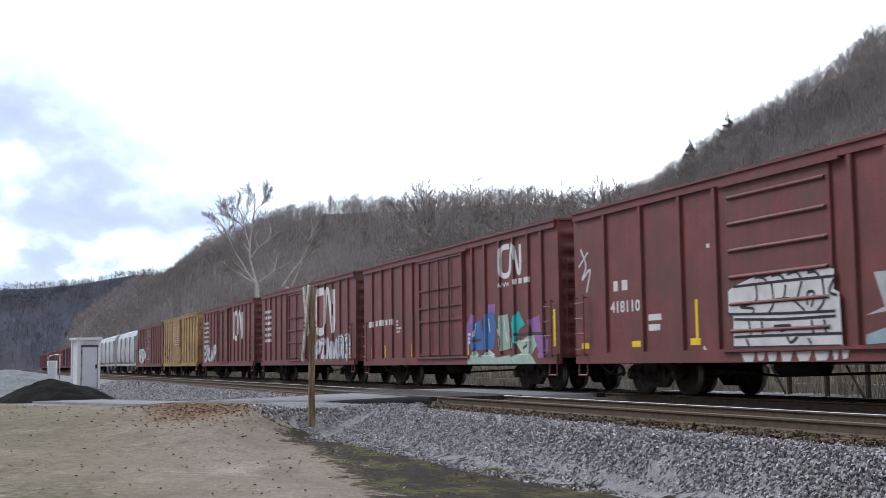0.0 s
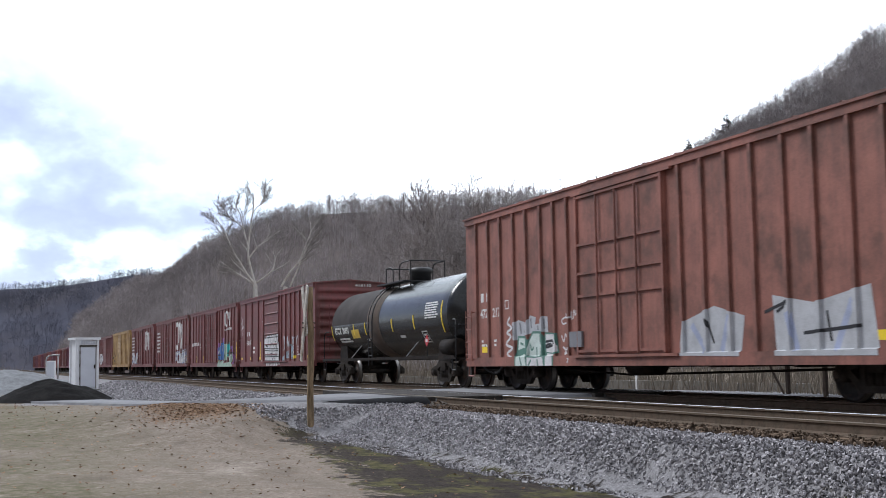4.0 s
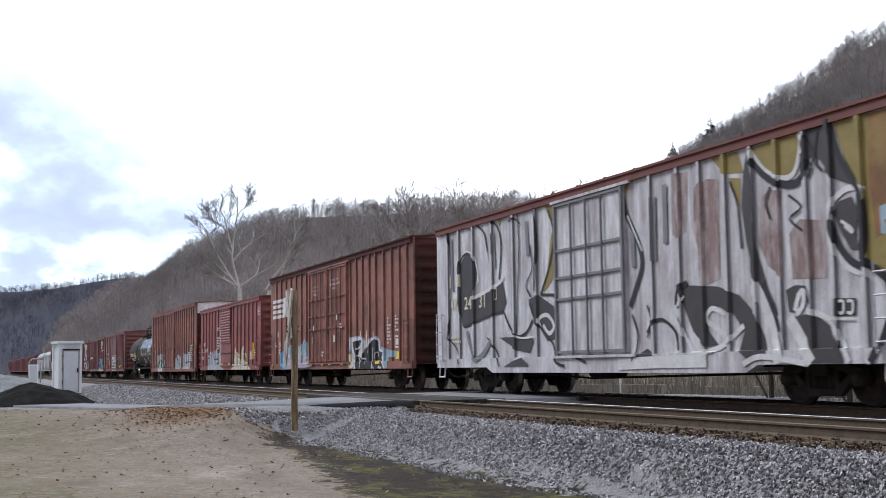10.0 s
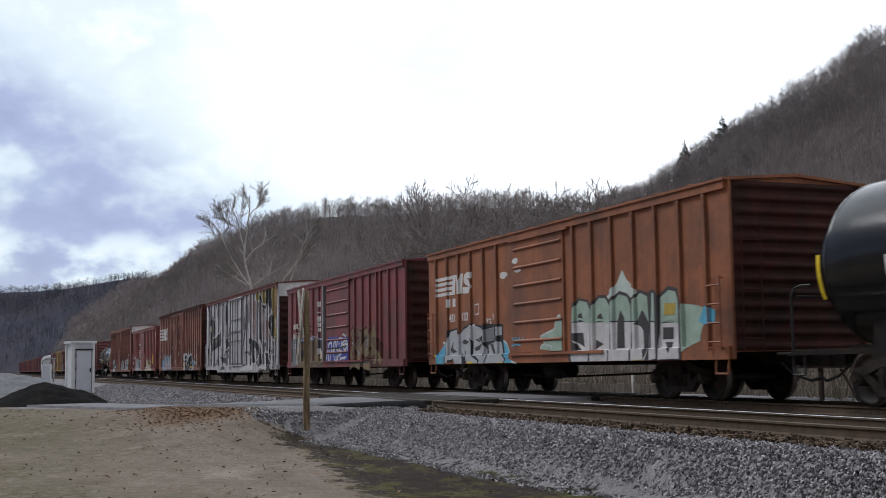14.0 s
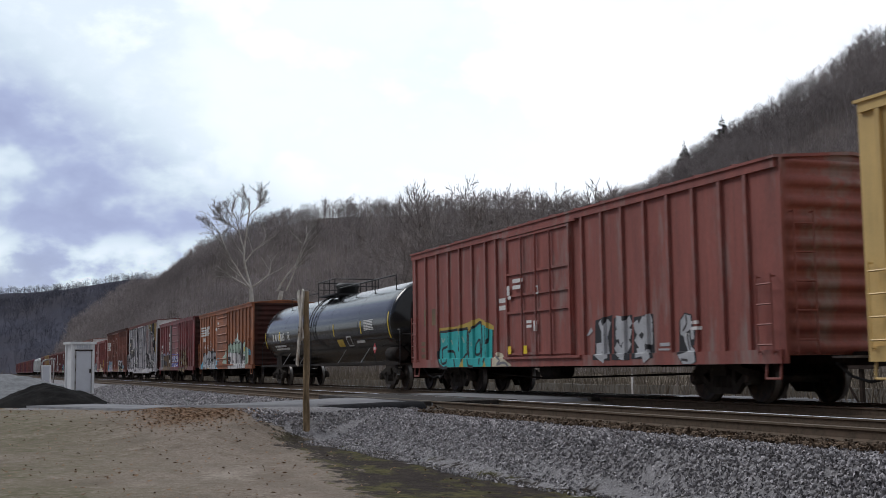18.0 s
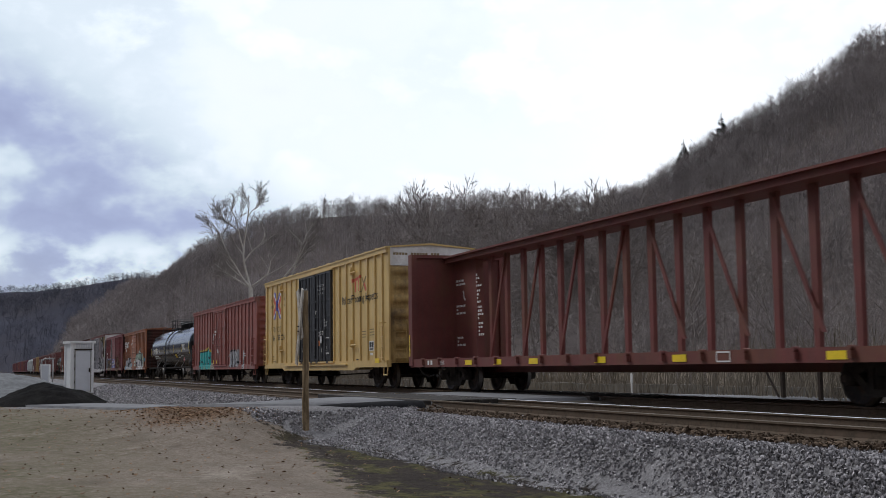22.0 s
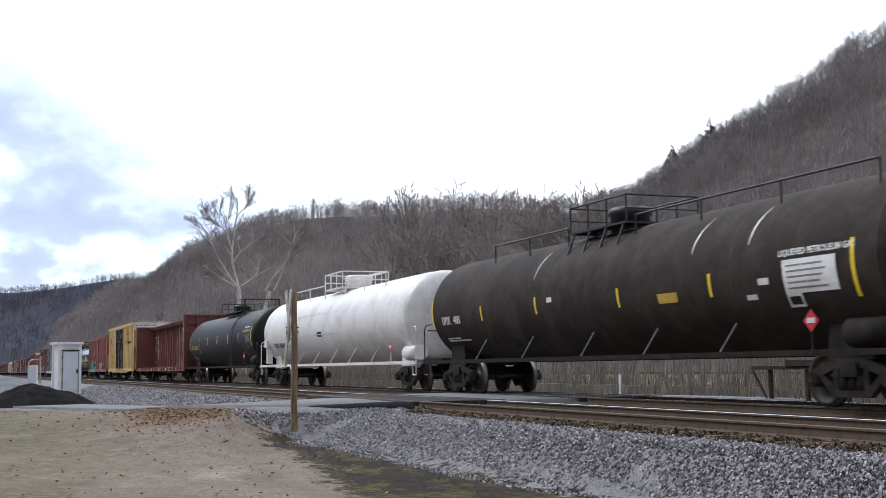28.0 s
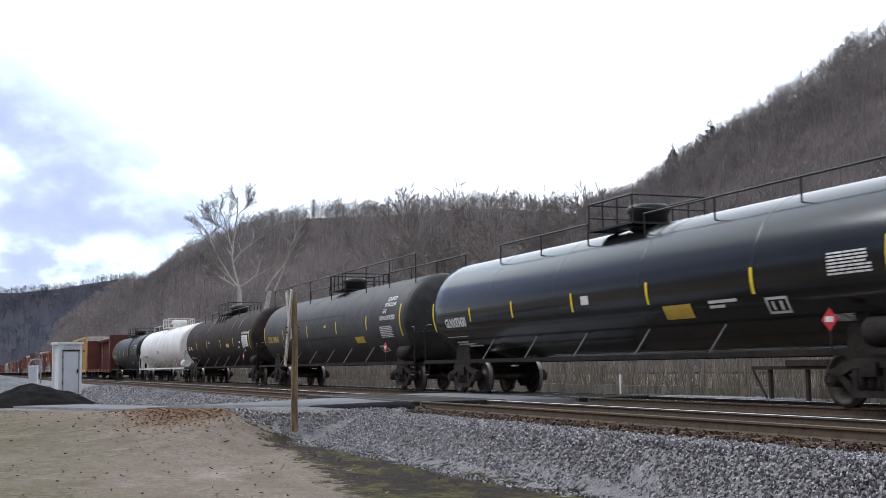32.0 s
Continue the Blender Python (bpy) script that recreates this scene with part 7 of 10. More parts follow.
def silver_art(c, r):
    """Sprawling creatures sprayed over a whole car side: dark bodies, black contours, pale rims, mustard sky."""
    decal("graffiti", c, [(SPRAY["wash"], [[(12.58, 4.43), (13.16, 4.39), (13.05, 3.25), (12.77, 3.14), (12.56, 3.24)], [(13.33, 4.06), (13.78, 4.16), (14.15, 4.09), (14.12, 2.27), (13.54, 2.14), (13.43, 2.87), (13.28, 3.22)], [(15.41, 3.6), (15.67, 3.68), (15.94, 3.63), (15.93, 2.14), (15.52, 2.38), (15.27, 2.81)]]),
                         (SPRAY["wash"], [[(16.12, 2.87), (16.38, 3.09), (17.01, 3), (17.02, 2.07), (16.16, 2.11)]]),
                         (SPRAY["gold"], [[(13.94, 4.52), (14.77, 4.51), (14.92, 4.1), (14.35, 4.16)], [(14.46, 4.07), (14.83, 4.01), (14.79, 3.47), (14.65, 3.76)], [(15.13, 4.49), (16.58, 4.55), (16.4, 3.88), (15.88, 3.8), (15.35, 4.12)]]),
                         (SPRAY["gold"], [[(17.27, 4.55), (18.03, 4.52), (18.7, 4.51), (18.52, 1.94), (18.14, 2.15), (17.91, 2.35), (17.95, 3.37), (17.61, 3.56), (17.4, 4.11)], [(6.95, 4.71), (7.77, 4.67), (8.01, 4.39), (7.66, 4.29), (7.5, 4.08), (7.25, 4.21)], [(10.19, 4.55), (11.03, 4.56), (10.78, 4.16), (10.58, 4.23)]]),
                         (SPRAY["gold"], [[(4.2, 4.66), (4.65, 4.63), (4.41, 4.31)], [(7.53, 4.11), (7.59, 3.41), (7.37, 2.74), (6.95, 2.48), (6.82, 2.5), (7.14, 3.04), (7.32, 3.71)], [(5.06, 4.76), (5.49, 4.75), (5.34, 4.6)]]),
                         (SPRAY["umber"], [[(18.11, 4.51), (18.7, 4.51), (18.57, 2.65), (18.17, 2.6), (18.07, 3.54)]]),
                         (SPRAY["haze"], [[(18.27, 3.06), (18.54, 3.1), (18.46, 2.93), (18.58, 2.84), (18.35, 2.85), (18.52, 2.58), (18.28, 2.65)]]),
                         (SPRAY["char"], [[(1.59, 3.15), (1.74, 3.63), (2.18, 3.83), (2.68, 3.63), (2.91, 3.21), (2.64, 2.6), (4.16, 2.79), (4.55, 2.97), (4.78, 2.33), (4.59, 2.13), (3.55, 2.06), (2.11, 1.77), (1.85, 1.84), (1.61, 2.5)], [(4.3, 1.46), (6.08, 1.44), (6.34, 1.33), (6.1, 1.04), (5.38, 1.11)], [(4.67, 0.71), (5.19, 0.85), (5.72, 0.93), (6.08, 0.76), (6.07, 0.71)]]),
                         (SPRAY["char"], [[(6.05, 2.34), (6.62, 2.42), (7.41, 2.12), (7.58, 1.78), (7.5, 1.34), (7.06, 1.3), (6.59, 1.68), (6.27, 1.97)], [(10.75, 0.71), (11.17, 0.92), (11.53, 1.05), (11.83, 0.89), (12.02, 0.71)], [(15.06, 4.53), (15.19, 3.96), (15.19, 3.44), (15.22, 2.71), (15.43, 2.18), (15.62, 1.71), (15.46, 1.87), (15.13, 2.2), (14.94, 2.84), (14.83, 3.48), (14.92, 4.1)]]),
                         (SPRAY["char"], [[(16.5, 4.01), (16.68, 4.65), (16.99, 4.64), (17.22, 4.62), (17.37, 4.02), (17.64, 3.55), (17.84, 3.41), (17.26, 3.64), (16.98, 3.97), (16.76, 4.1), (16.53, 3.74)], [(12.76, 2.14), (13.04, 2.22), (14.04, 2.13), (14.68, 1.93), (15.13, 1.58), (15.36, 1.17), (15.43, 0.84), (14.97, 0.75), (14.63, 0.96), (14.79, 1.29), (14.48, 1.61), (14.02, 1.77), (13.62, 1.65), (13.7, 1.32), (13.99, 1.07), (13.58, 1.04), (13.19, 1.33), (12.91, 1.79)], [(15.98, 1.94), (16.23, 2.01), (16.54, 1.97), (16.62, 1.71), (16.28, 1.52), (16.04, 1.58)]]),
                         (SPRAY["char"], [[(16.16, 1.49), (16.67, 1.53), (17.05, 1.31), (17.25, 1.03), (17.39, 0.72), (16.62, 0.72), (16.56, 1.04)], [(17.24, 3.09), (17.36, 3.25), (17.67, 3.29), (17.81, 3.02), (17.75, 2.75), (17.8, 2.45), (17.61, 2.47), (17.42, 2.73)], [(17.22, 1.73), (17.68, 1.71), (17.66, 1.44), (17.2, 1.46)]]),
                         (SPRAY["white"], inks(0.1, [(1.7, 3.6), (2.18, 3.86), (2.8, 3.59), (2.99, 2.97)], [(2.64, 2.57), (4.16, 2.82), (4.66, 2.99)], [(6.75, 1.59), (6.63, 1.84), (7.08, 1.92), (7.42, 1.65), (7.16, 1.48), (6.85, 1.69)], [(15.16, 4.44), (15.52, 4.05), (15.99, 3.83), (16.35, 3.91), (16.56, 4.47)], [(14.22, 1.61), (13.82, 1.74), (13.65, 1.54), (13.99, 1.35), (14.25, 1.19), (14.09, 1.03)], [(13.31, 0.92), (14.07, 1.03), (14.78, 1.39)], [(16.2, 1.58), (16.3, 1.82), (16.43, 1.9), (16.4, 1.66), (16.23, 1.52)])),
                         (SPRAY["white"], inks(0.1, [(16.52, 1.57), (17.04, 1.41), (17.32, 1.07), (17.53, 0.73)], [(14.79, 0.71), (15.33, 0.84), (16.49, 0.71)], [(17.13, 2.99), (17.26, 3.28), (17.61, 3.43), (17.91, 3.29), (17.89, 2.46), (17.81, 2.1)], [(17.13, 2.99), (17.19, 2.62), (17.46, 2.25), (17.81, 2.08)], [(12.7, 1.92), (12.72, 1.55), (13.04, 1.12), (13.31, 0.87)], [(17.83, 2.19), (18.25, 1.8), (18.35, 1.44), (18.19, 1), (17.91, 0.72)], [(17.28, 4.53), (17.46, 4.01), (17.71, 3.53), (17.98, 3.35)])),
                         (SPRAY["white"], inks(0.24, [(15.12, 2.08), (15.51, 1.57), (15.69, 1.16), (15.79, 0.72)], [(16.04, 1.48), (16.33, 1.12), (16.62, 0.72)], [(10.45, 0.74), (11.98, 0.77), (13.67, 0.78)])),
                         (SPRAY["black"], inks(0.07, [(1.59, 3.15), (1.74, 3.63), (2.18, 3.83), (2.68, 3.63), (2.91, 3.18)], [(1.94, 1.81), (3.55, 2.03), (4.59, 2.12)], [(4.59, 2.13), (4.94, 1.73), (5.39, 1.47), (5.91, 1.54), (6.3, 1.85)], [(6.12, 2.26), (6.43, 1.82), (6.91, 1.53), (7.37, 1.21), (7.53, 0.83), (8.01, 0.71)], [(7.23, 4.42), (7.49, 3.84), (7.3, 3.16), (6.75, 2.42)], [(7.82, 4.38), (7.64, 3.68), (7.65, 2.72)], [(6.75, 2.42), (7.64, 2.36)])),
                         (SPRAY["black"], inks(0.07, [(8.11, 2.22), (8.6, 1.87), (9, 1.46), (9.42, 1.07), (9.11, 0.91)], [(9.03, 2.07), (9.29, 1.71), (9.22, 1.3)], [(9.84, 1.84), (9.89, 1.31), (9.53, 0.98)], [(7.68, 1.23), (8.41, 0.95), (9.02, 0.79)], [(11.55, 1.36), (11.75, 1.55), (12.14, 1.6), (12.58, 1.35), (12.67, 0.99)], [(2.84, 4.58), (3.44, 4.26), (3.62, 3.75)], [(3.85, 4.55), (4.3, 4.33), (4.51, 3.85), (4.36, 2.96)])),
                         (SPRAY["black"], inks(0.13, [(10.76, 4.23), (10.86, 3.85), (11.14, 3.45), (11.36, 3.07), (11.41, 2.7), (11.12, 2.24), (10.91, 1.92)], [(15.17, 4.28), (15.52, 3.95), (16.01, 3.73), (16.43, 3.72), (16.69, 4.03)], [(17.18, 2.98), (17.31, 2.61), (17.6, 2.29), (17.9, 2.17)], [(17.88, 2.28), (18.21, 2.07), (18.4, 1.88), (18.39, 1.44), (18.23, 1.09), (17.98, 0.72)], [(15.37, 2.1), (15.68, 1.56), (15.79, 1.26)], [(17.24, 4.6), (17.43, 4.01), (17.69, 3.59), (17.89, 3.29), (17.94, 2.73), (17.88, 2.28)], [(12.65, 1.86), (12.71, 2.14), (13.04, 2.26)])),
                         (SPRAY["black"], inks(0.05, [(8.65, 3.05), (8.58, 2.66), (8.76, 2.4), (9.13, 2.41), (9.27, 2.87), (9.09, 3.21)], [(5.52, 4.56), (5.59, 3.74), (5.47, 2.59), (5.36, 1.54)], [(6.55, 4.59), (6.6, 3.5), (6.46, 2.5)], [(14.51, 4), (14.71, 3.6), (14.76, 3.28), (14.81, 2.75)], [(15.68, 3.73), (15.54, 3.5), (15.64, 3.18)], [(16.16, 3.52), (16.47, 3.28), (16.17, 3.12), (16.48, 2.89)], [(0.88, 4.54), (1.06, 3.19), (0.87, 1.54)])),
                         (SPRAY["black"], inks(0.05, [(6.18, 3.69), (6.32, 3.1), (5.96, 2.7), (6.22, 2.4)], [(0.78, 1.55), (1.44, 1.21), (1.64, 0.8)], [(3.53, 1.48), (4.1, 1.16), (4.38, 0.71)], [(4.97, 4.4), (5.34, 4.43), (5.68, 4.25)], [(10.98, 1.76), (11.19, 1.28), (11, 0.8)], [(11.58, 1.92), (11.7, 1.61), (11.55, 1.27)], [(16.64, 4.44), (16.83, 4.11), (16.69, 3.74)])),
                         (SPRAY["black"], inks(0.05, [(16.95, 4.48), (16.86, 4.01), (17.03, 3.79)])),
                         (SPRAY["grey"], inks(0.16, [(2.19, 1.7), (2.35, 1.35), (2.75, 0.93), (3.32, 1.08), (3.76, 1.41)], [(9.3, 1.84), (9.54, 1.32)], [(1.1, 4.35), (1.18, 2.85)], [(4.03, 4.2), (4.1, 3.28)], [(6.03, 4.28), (6.1, 3.41)], [(11.07, 3.46), (11.1, 2.72)], [(11.93, 4.08), (11.91, 2.78)])),
                         (SPRAY["grey"], inks(0.16, [(12.35, 4.26), (12.33, 3.09)])),
                         (SPRAY["white"], inks(0.05, [(17.42, 2.94), (17.64, 2.81), (17.67, 2.73), (17.5, 2.85)], [(17.28, 1.68), (17.39, 1.67), (17.38, 1.5), (17.26, 1.51)], [(17.48, 1.67), (17.6, 1.66), (17.59, 1.49), (17.47, 1.5)], [(17.23, 1.41), (17.63, 1.39)], [(7.26, 2.34), (7.87, 2.1), (9.04, 2.24)], [(4.86, 1.59), (5.56, 1.42), (6.41, 1.43)], [(16.47, 4.52), (16.6, 4.15)])),
                         (SPRAY["white"], inks(0.05, [(3.04, 4.31), (3.51, 3.95), (3.65, 3.47)], [(10.91, 3.82), (11.19, 3.42), (11.45, 3.03)], [(12.92, 2.02), (12.69, 1.69), (12.98, 1.23)]))],
          SIDE, r, label="sprawling grey, black and mustard graffiti", sill=.94)


def tanks_and_rest():
    # short black tank with a rusty spill band
    R, Z = 1.32, 2.25
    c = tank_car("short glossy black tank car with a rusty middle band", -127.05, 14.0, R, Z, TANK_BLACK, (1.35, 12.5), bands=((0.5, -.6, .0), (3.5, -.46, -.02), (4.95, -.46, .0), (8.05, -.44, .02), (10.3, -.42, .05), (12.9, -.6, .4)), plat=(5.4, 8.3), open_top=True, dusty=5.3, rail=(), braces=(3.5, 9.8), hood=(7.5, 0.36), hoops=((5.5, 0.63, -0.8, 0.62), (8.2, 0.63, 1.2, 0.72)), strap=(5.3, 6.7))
    tank_ladder(c, 6.0, R, Z, BLACK)
    on_tank(c, R, Z, "lettering", [(WHITE, words(0.98, Z + .0, "ETCX", 0.34, 1.0, 0.014) + words(2.02, Z + .0, "20091", 0.34, 1.0, 0.014) + bars(1.4, Z - .25, [[.9, .4], [1.6]], 0.07) + rect(8.7, 9.2, Z - .34, Z - .24) + rect(4.9, 5.2, Z - .35, Z - .27))], drop=0.34)
    on_tank(c, R, Z, "hazard_notice", [(LETTER_YELLOW, rect(3.2, 4.15, Z - .22, Z + .12))], "yellow notice panel", drop=0.34)
    on_tank(c, R, Z, "stencil_panel", [(WHITE, chart(11.4, Z + .1, 1.3, 0.75, True, 3) + hollow(10.9, 11.4, Z - .58, Z - .15, .04) + rect(11.0, 11.3, Z - .48, Z - .38) + rect(11.0, 11.3, Z - .33, Z - .25))], drop=0.34)
    # tall brown plug-door boxcar
    posts = [0.72, 1.55, 2.37, 3.23, 3.99, 4.85, 5.58, 6.3, 11.2, 12.0, 12.8, 13.6, 14.5, 15.3, 16.2, 17.0, 17.8]
    c, r = boxcar("tall brown boxcar with plug door and pale graffiti", -111.4, 18.6, 4.76, 0.63, P["brown"], posts, (("bars", 6.8, 10.7),), high=True, ends=P["shade_grime_red"])
    decal("lettering", c, [(WHITE, bars(0.98, 2.38, [[.19, .19]], 0.24) + words(0.93, 1.95, "472", 0.34, 1.0, 0.008) + words(1.77, 1.95, "217", 0.34, 1.0, 0.008) + stencil(1.0, 1.28, 2, 2) + stencil(1.85, 1.28, 3, 2) + hollow(2.6, 2.85, 2.12, 2.36, .03) + stencil(17.0, 2.2, 6, 9, 0.7))], SIDE, r)
    tape(c, (1.0, 16.6), 1.0, SIDE, r, 0.42, 0.16)
    decal("graffiti", c, [(SPRAY["silver"], [[(3.02, 1.73), (3.29, 1.77), (3.44, 1.81), (3.96, 1.71), (4.15, 1.9), (4.49, 1.84), (4.43, 1.66), (4.68, 1.68), (4.91, 1.85), (5.15, 1.83), (5.17, 1.45), (4.49, 1.5), (3.27, 1.29), (3.05, 1.32)]]),
                         (SPRAY["pine"], [[(3.26, 0.64), (3.29, 0.98), (3.41, 1.4), (3.96, 1.39), (4.04, 1.29), (4.29, 1.5), (4.88, 1.48), (4.94, 1.32), (5, 1.45), (5.65, 1.42), (5.75, 0.95), (5.52, 0.91), (5.51, 0.64)]]),
                         (SPRAY["pale"], [[(3.32, 0.64), (3.36, 0.86), (3.91, 0.96), (3.97, 0.64)], [(3.4, 1.03), (3.48, 1.34), (3.92, 1.33), (3.94, 1.11), (3.59, 1.07)], [(4.02, 0.9), (4.06, 1.24), (4.31, 1.44), (4.68, 1.43), (4.87, 1.14), (4.83, 0.9), (4.53, 0.86)]]),
                         (SPRAY["white"], [[(4.02, 0.64), (4.02, 0.85), (4.5, 0.83), (4.91, 0.86), (4.98, 0.64)], [(5.03, 1.09), (5.03, 1.4), (5.58, 1.39), (5.68, 0.98), (5.44, 0.95), (5.07, 0.97)], [(5.06, 0.64), (5.09, 0.94), (5.44, 0.92), (5.45, 0.64)]]),
                         (SPRAY["pine"], inks(0.06, [(4.15, 1.19), (4.21, 1.03), (4.34, 1.1)], [(4.52, 1.1), (4.51, 0.87)], [(3.58, 0.88), (3.71, 0.64)], [(4.27, 0.78), (4.11, 0.64)], [(4.63, 0.8), (4.67, 0.64)], [(3.55, 1.22), (3.74, 1.17)])),
                         (SPRAY["black"], inks(0.06, [(5.03, 1.22), (5.47, 1.24), (5.52, 1.16), (5.09, 1.08), (5.08, 1.14), (5.33, 1.16)])),
                         (SPRAY["grey"], inks(0.07, [(3.19, 1.67), (3.23, 1.42)], [(3.54, 1.73), (3.62, 1.45)], [(3.91, 1.66), (3.83, 1.47)], [(4.19, 1.82), (4.24, 1.58)], [(4.59, 1.63), (4.62, 1.52)], [(4.95, 1.78), (4.98, 1.53)]))],
          SIDE, r, label="pale mint and silver graffiti", sill=0.87)
    tags = stroke([(2.9, 1.9), (2.75, 1.75), (3.0, 1.62), (2.7, 1.5), (2.95, 1.4), (2.65, 1.2), (3.05, 1.1), (2.7, 0.95), (3.1, 0.8), (2.65, 0.74)], 0.07) + stroke([(6.15, 1.78), (5.92, 1.72), (5.98, 1.62), (6.15, 1.64)], 0.04) + stroke([(6.22, 1.66), (6.24, 1.86), (6.26, 1.76), (6.4, 1.78), (6.4, 1.9), (6.42, 1.7)], 0.04) + stroke([(6.5, 1.72), (6.55, 1.92), (6.62, 1.8), (6.7, 1.96), (6.72, 1.76)], 0.04)
    tags += stroke([(5.9, 1.36), (6.0, 1.2), (6.1, 1.38), (6.2, 1.22)], 0.04) + stroke([(5.95, 1.08), (6.1, 1.0), (6.05, 0.9), (6.3, 1.05)], 0.05) + stroke([(6.0, 0.75), (6.3, 0.8), (6.2, 0.66)], 0.04)
    decal("graffiti", c, [(SPRAY["white"], tags)], SIDE, r, label="white scribbled tags")
    bm = bmesh.new()
    bx(bm, 6.47, 7.08, -SIDE - .10, -SIDE, 1.06, 1.42)
    part("placard_board", bm, SPRAY["grey"], c, "plain grey placard board")
    decal("graffiti", c, [(SPRAY["silver"], [[(11.1, 0.82), (11.24, 1.49), (12.27, 1.74), (13.23, 1.52), (13.09, 0.79)], [(14.14, 0.79), (14.06, 1.84), (15.17, 1.66), (16.54, 1.88), (16.7, 0.77)]]),
                         (SPRAY["lilac"], inks(0.14, [(11.5, 1.41), (11.99, 0.89)], [(12.75, 1.57), (12.49, 0.89)], [(14.5, 1.53), (14.71, 0.87)], [(16.12, 1.67), (15.68, 0.87)])),
                         (SPRAY["black"], inks(0.06, [(13.82, 1.55), (14.51, 1.71), (14.17, 1.54)], [(12.01, 1.51), (12.25, 1.04)], [(15.49, 1.51), (15.58, 1.01)], [(14.88, 1.16), (16.31, 1.24)]))],
          SIDE, r, label="silver and lilac graffiti", sill=0.87)
    # brick red boxcar with louvred door
    c, r = boxcar("brick red boxcar with louvred door and white graffiti", -91.1, 15.45, 4.14, 0.70, P["brick"], [0.85, 1.75, 2.65, 3.5, 4.4, 5.3, 9.35, 10.3, 11.2, 12.1, 13.0, 13.9, 14.72], (("louvre", 6.25, 8.85),))
    decal("lettering", c, [(WHITE, bars(0.6, 2.08, [[.2, .2, .2]], 0.2) + words(0.6, 1.72, "721", 0.3, 1.1, 0.008) + words(1.7, 1.72, "531", 0.3, 1.1, 0.008) + bars(0.65, 1.42, [[.35], [.3]], 0.07) + bars(5.0, 2.95, [[.6], [.4]], 0.07) + bars(5.1, 2.4, [[.5], [.45], [.5], [.5], [.4]], 0.09) + rect(5.9, 5.97, 1.6, 2.9) + hollow(13.25, 13.75, 1.2, 1.58, .05) + rect(13.35, 13.46, 1.28, 1.5) + rect(13.53, 13.64, 1.28, 1.5) + stencil(14.2, 1.6, 5, 4, .6) + bars(14.3, 0.8, [[.45]], .05))], SIDE, r)
    decal("graffiti", c, [(SPRAY["silver"], [[(2.48, 1.27), (2.82, 1.71), (3.45, 1.77), (4.1, 1.52), (4.63, 1.89), (5.17, 1.63), (5.88, 1.65), (6.08, 0.93), (7.14, 0.73), (7.21, 0.71), (2.45, 0.71)]]),
                         (SPRAY["lilac"], inks(0.12, [(2.92, 1.47), (3.06, 0.75)], [(3.93, 1.44), (3.8, 0.75)], [(4.74, 1.63), (4.64, 0.88)], [(5.64, 1.46), (5.49, 0.74)])),
                         (SPRAY["char"], inks(0.06, [(2.66, 1.33), (3.27, 1.61), (3.42, 1.15), (2.99, 0.75)], [(3.71, 1.66), (4.15, 1.16), (3.99, 0.71)], [(4.41, 1.29), (5.18, 1.22), (4.55, 0.95)], [(5.2, 1.57), (5.39, 1.14), (5.13, 0.74)], [(5.82, 1.59), (5.72, 0.74)]))],
          SIDE, r, label="silver graffiti", sill=0.94)
    decal("graffiti", c, [(SPRAY["cream"], [[(9.55, 1.03), (9.67, 1.68), (10.03, 1.97), (10.24, 1.95), (10.3, 1.63), (10.75, 1.46), (11.19, 1.41), (11.17, 0.98)], [(11.24, 1.01), (11.31, 1.64), (11.65, 1.93), (11.9, 1.87), (12.06, 1.5), (12.34, 1.54), (12.61, 1.26), (12.91, 0.96)], [(8.98, 0.71), (9.3, 0.82), (9.79, 0.88), (12.56, 0.88), (12.99, 0.92), (13.66, 0.72), (13.65, 0.71)]]),
                         (SPRAY["gold"], [[(11.86, 1.42), (12.15, 1.51), (12.32, 1.32), (12.83, 1.32), (12.7, 1.07), (12.24, 1.11), (11.97, 1.26)], [(10.47, 1.44), (10.97, 1.39), (10.9, 1.29), (10.53, 1.32)]]),
                         (SPRAY["char"], inks(0.05, [(9.77, 1.58), (9.69, 1.05)], [(10.24, 1.91), (10.23, 1.07)], [(10.58, 1.16), (10.83, 1.02), (11.1, 1.16)], [(11.22, 1.59), (11.48, 1.9), (11.83, 1.9), (12.03, 1.67), (12.05, 1.21)], [(9.79, 0.86), (9.62, 0.71)], [(10.69, 0.87), (10.83, 0.71)], [(11.42, 0.86), (11.29, 0.71)])),
                         (SPRAY["char"], inks(0.05, [(12.15, 1.38), (12.38, 1.08)], [(12.68, 1.09), (12.99, 0.9), (12.94, 0.71)])),
                         (SPRAY["white"], inks(0.07, [(9.18, 0.95), (10.82, 0.95), (12.26, 0.94)]))],
          SIDE, r, label="cream white graffiti", sill=0.94)
    decal("graffiti", c, [(SPRAY["white"], inks(0.045, [(15.01, 3.67), (14.91, 3.55), (15.06, 3.47), (14.92, 3.4)], [(15.15, 3.72), (15.08, 3.38)], [(15.23, 3.67), (15.19, 3.44), (15.34, 3.47), (15.4, 3.66)], [(14.93, 3.34), (15.34, 3.3)]))],
          SIDE, r, label="small white tag")
    tape(c, (6.35, 8.2), 0.98, SIDE + .05, (), 0.45, 0.09)
    tape(c, (13.95,), 1.2, SIDE, r, 0.1, 0.8)
    # brown boxcar with two plug doors and white speed mark
    posts = [1.14, 2.0, 2.85, 3.7, 4.55, 5.4, 6.2, 12.2, 12.95, 13.65, 14.4, 15.1, 15.95, 16.75, 17.5, 18.2]
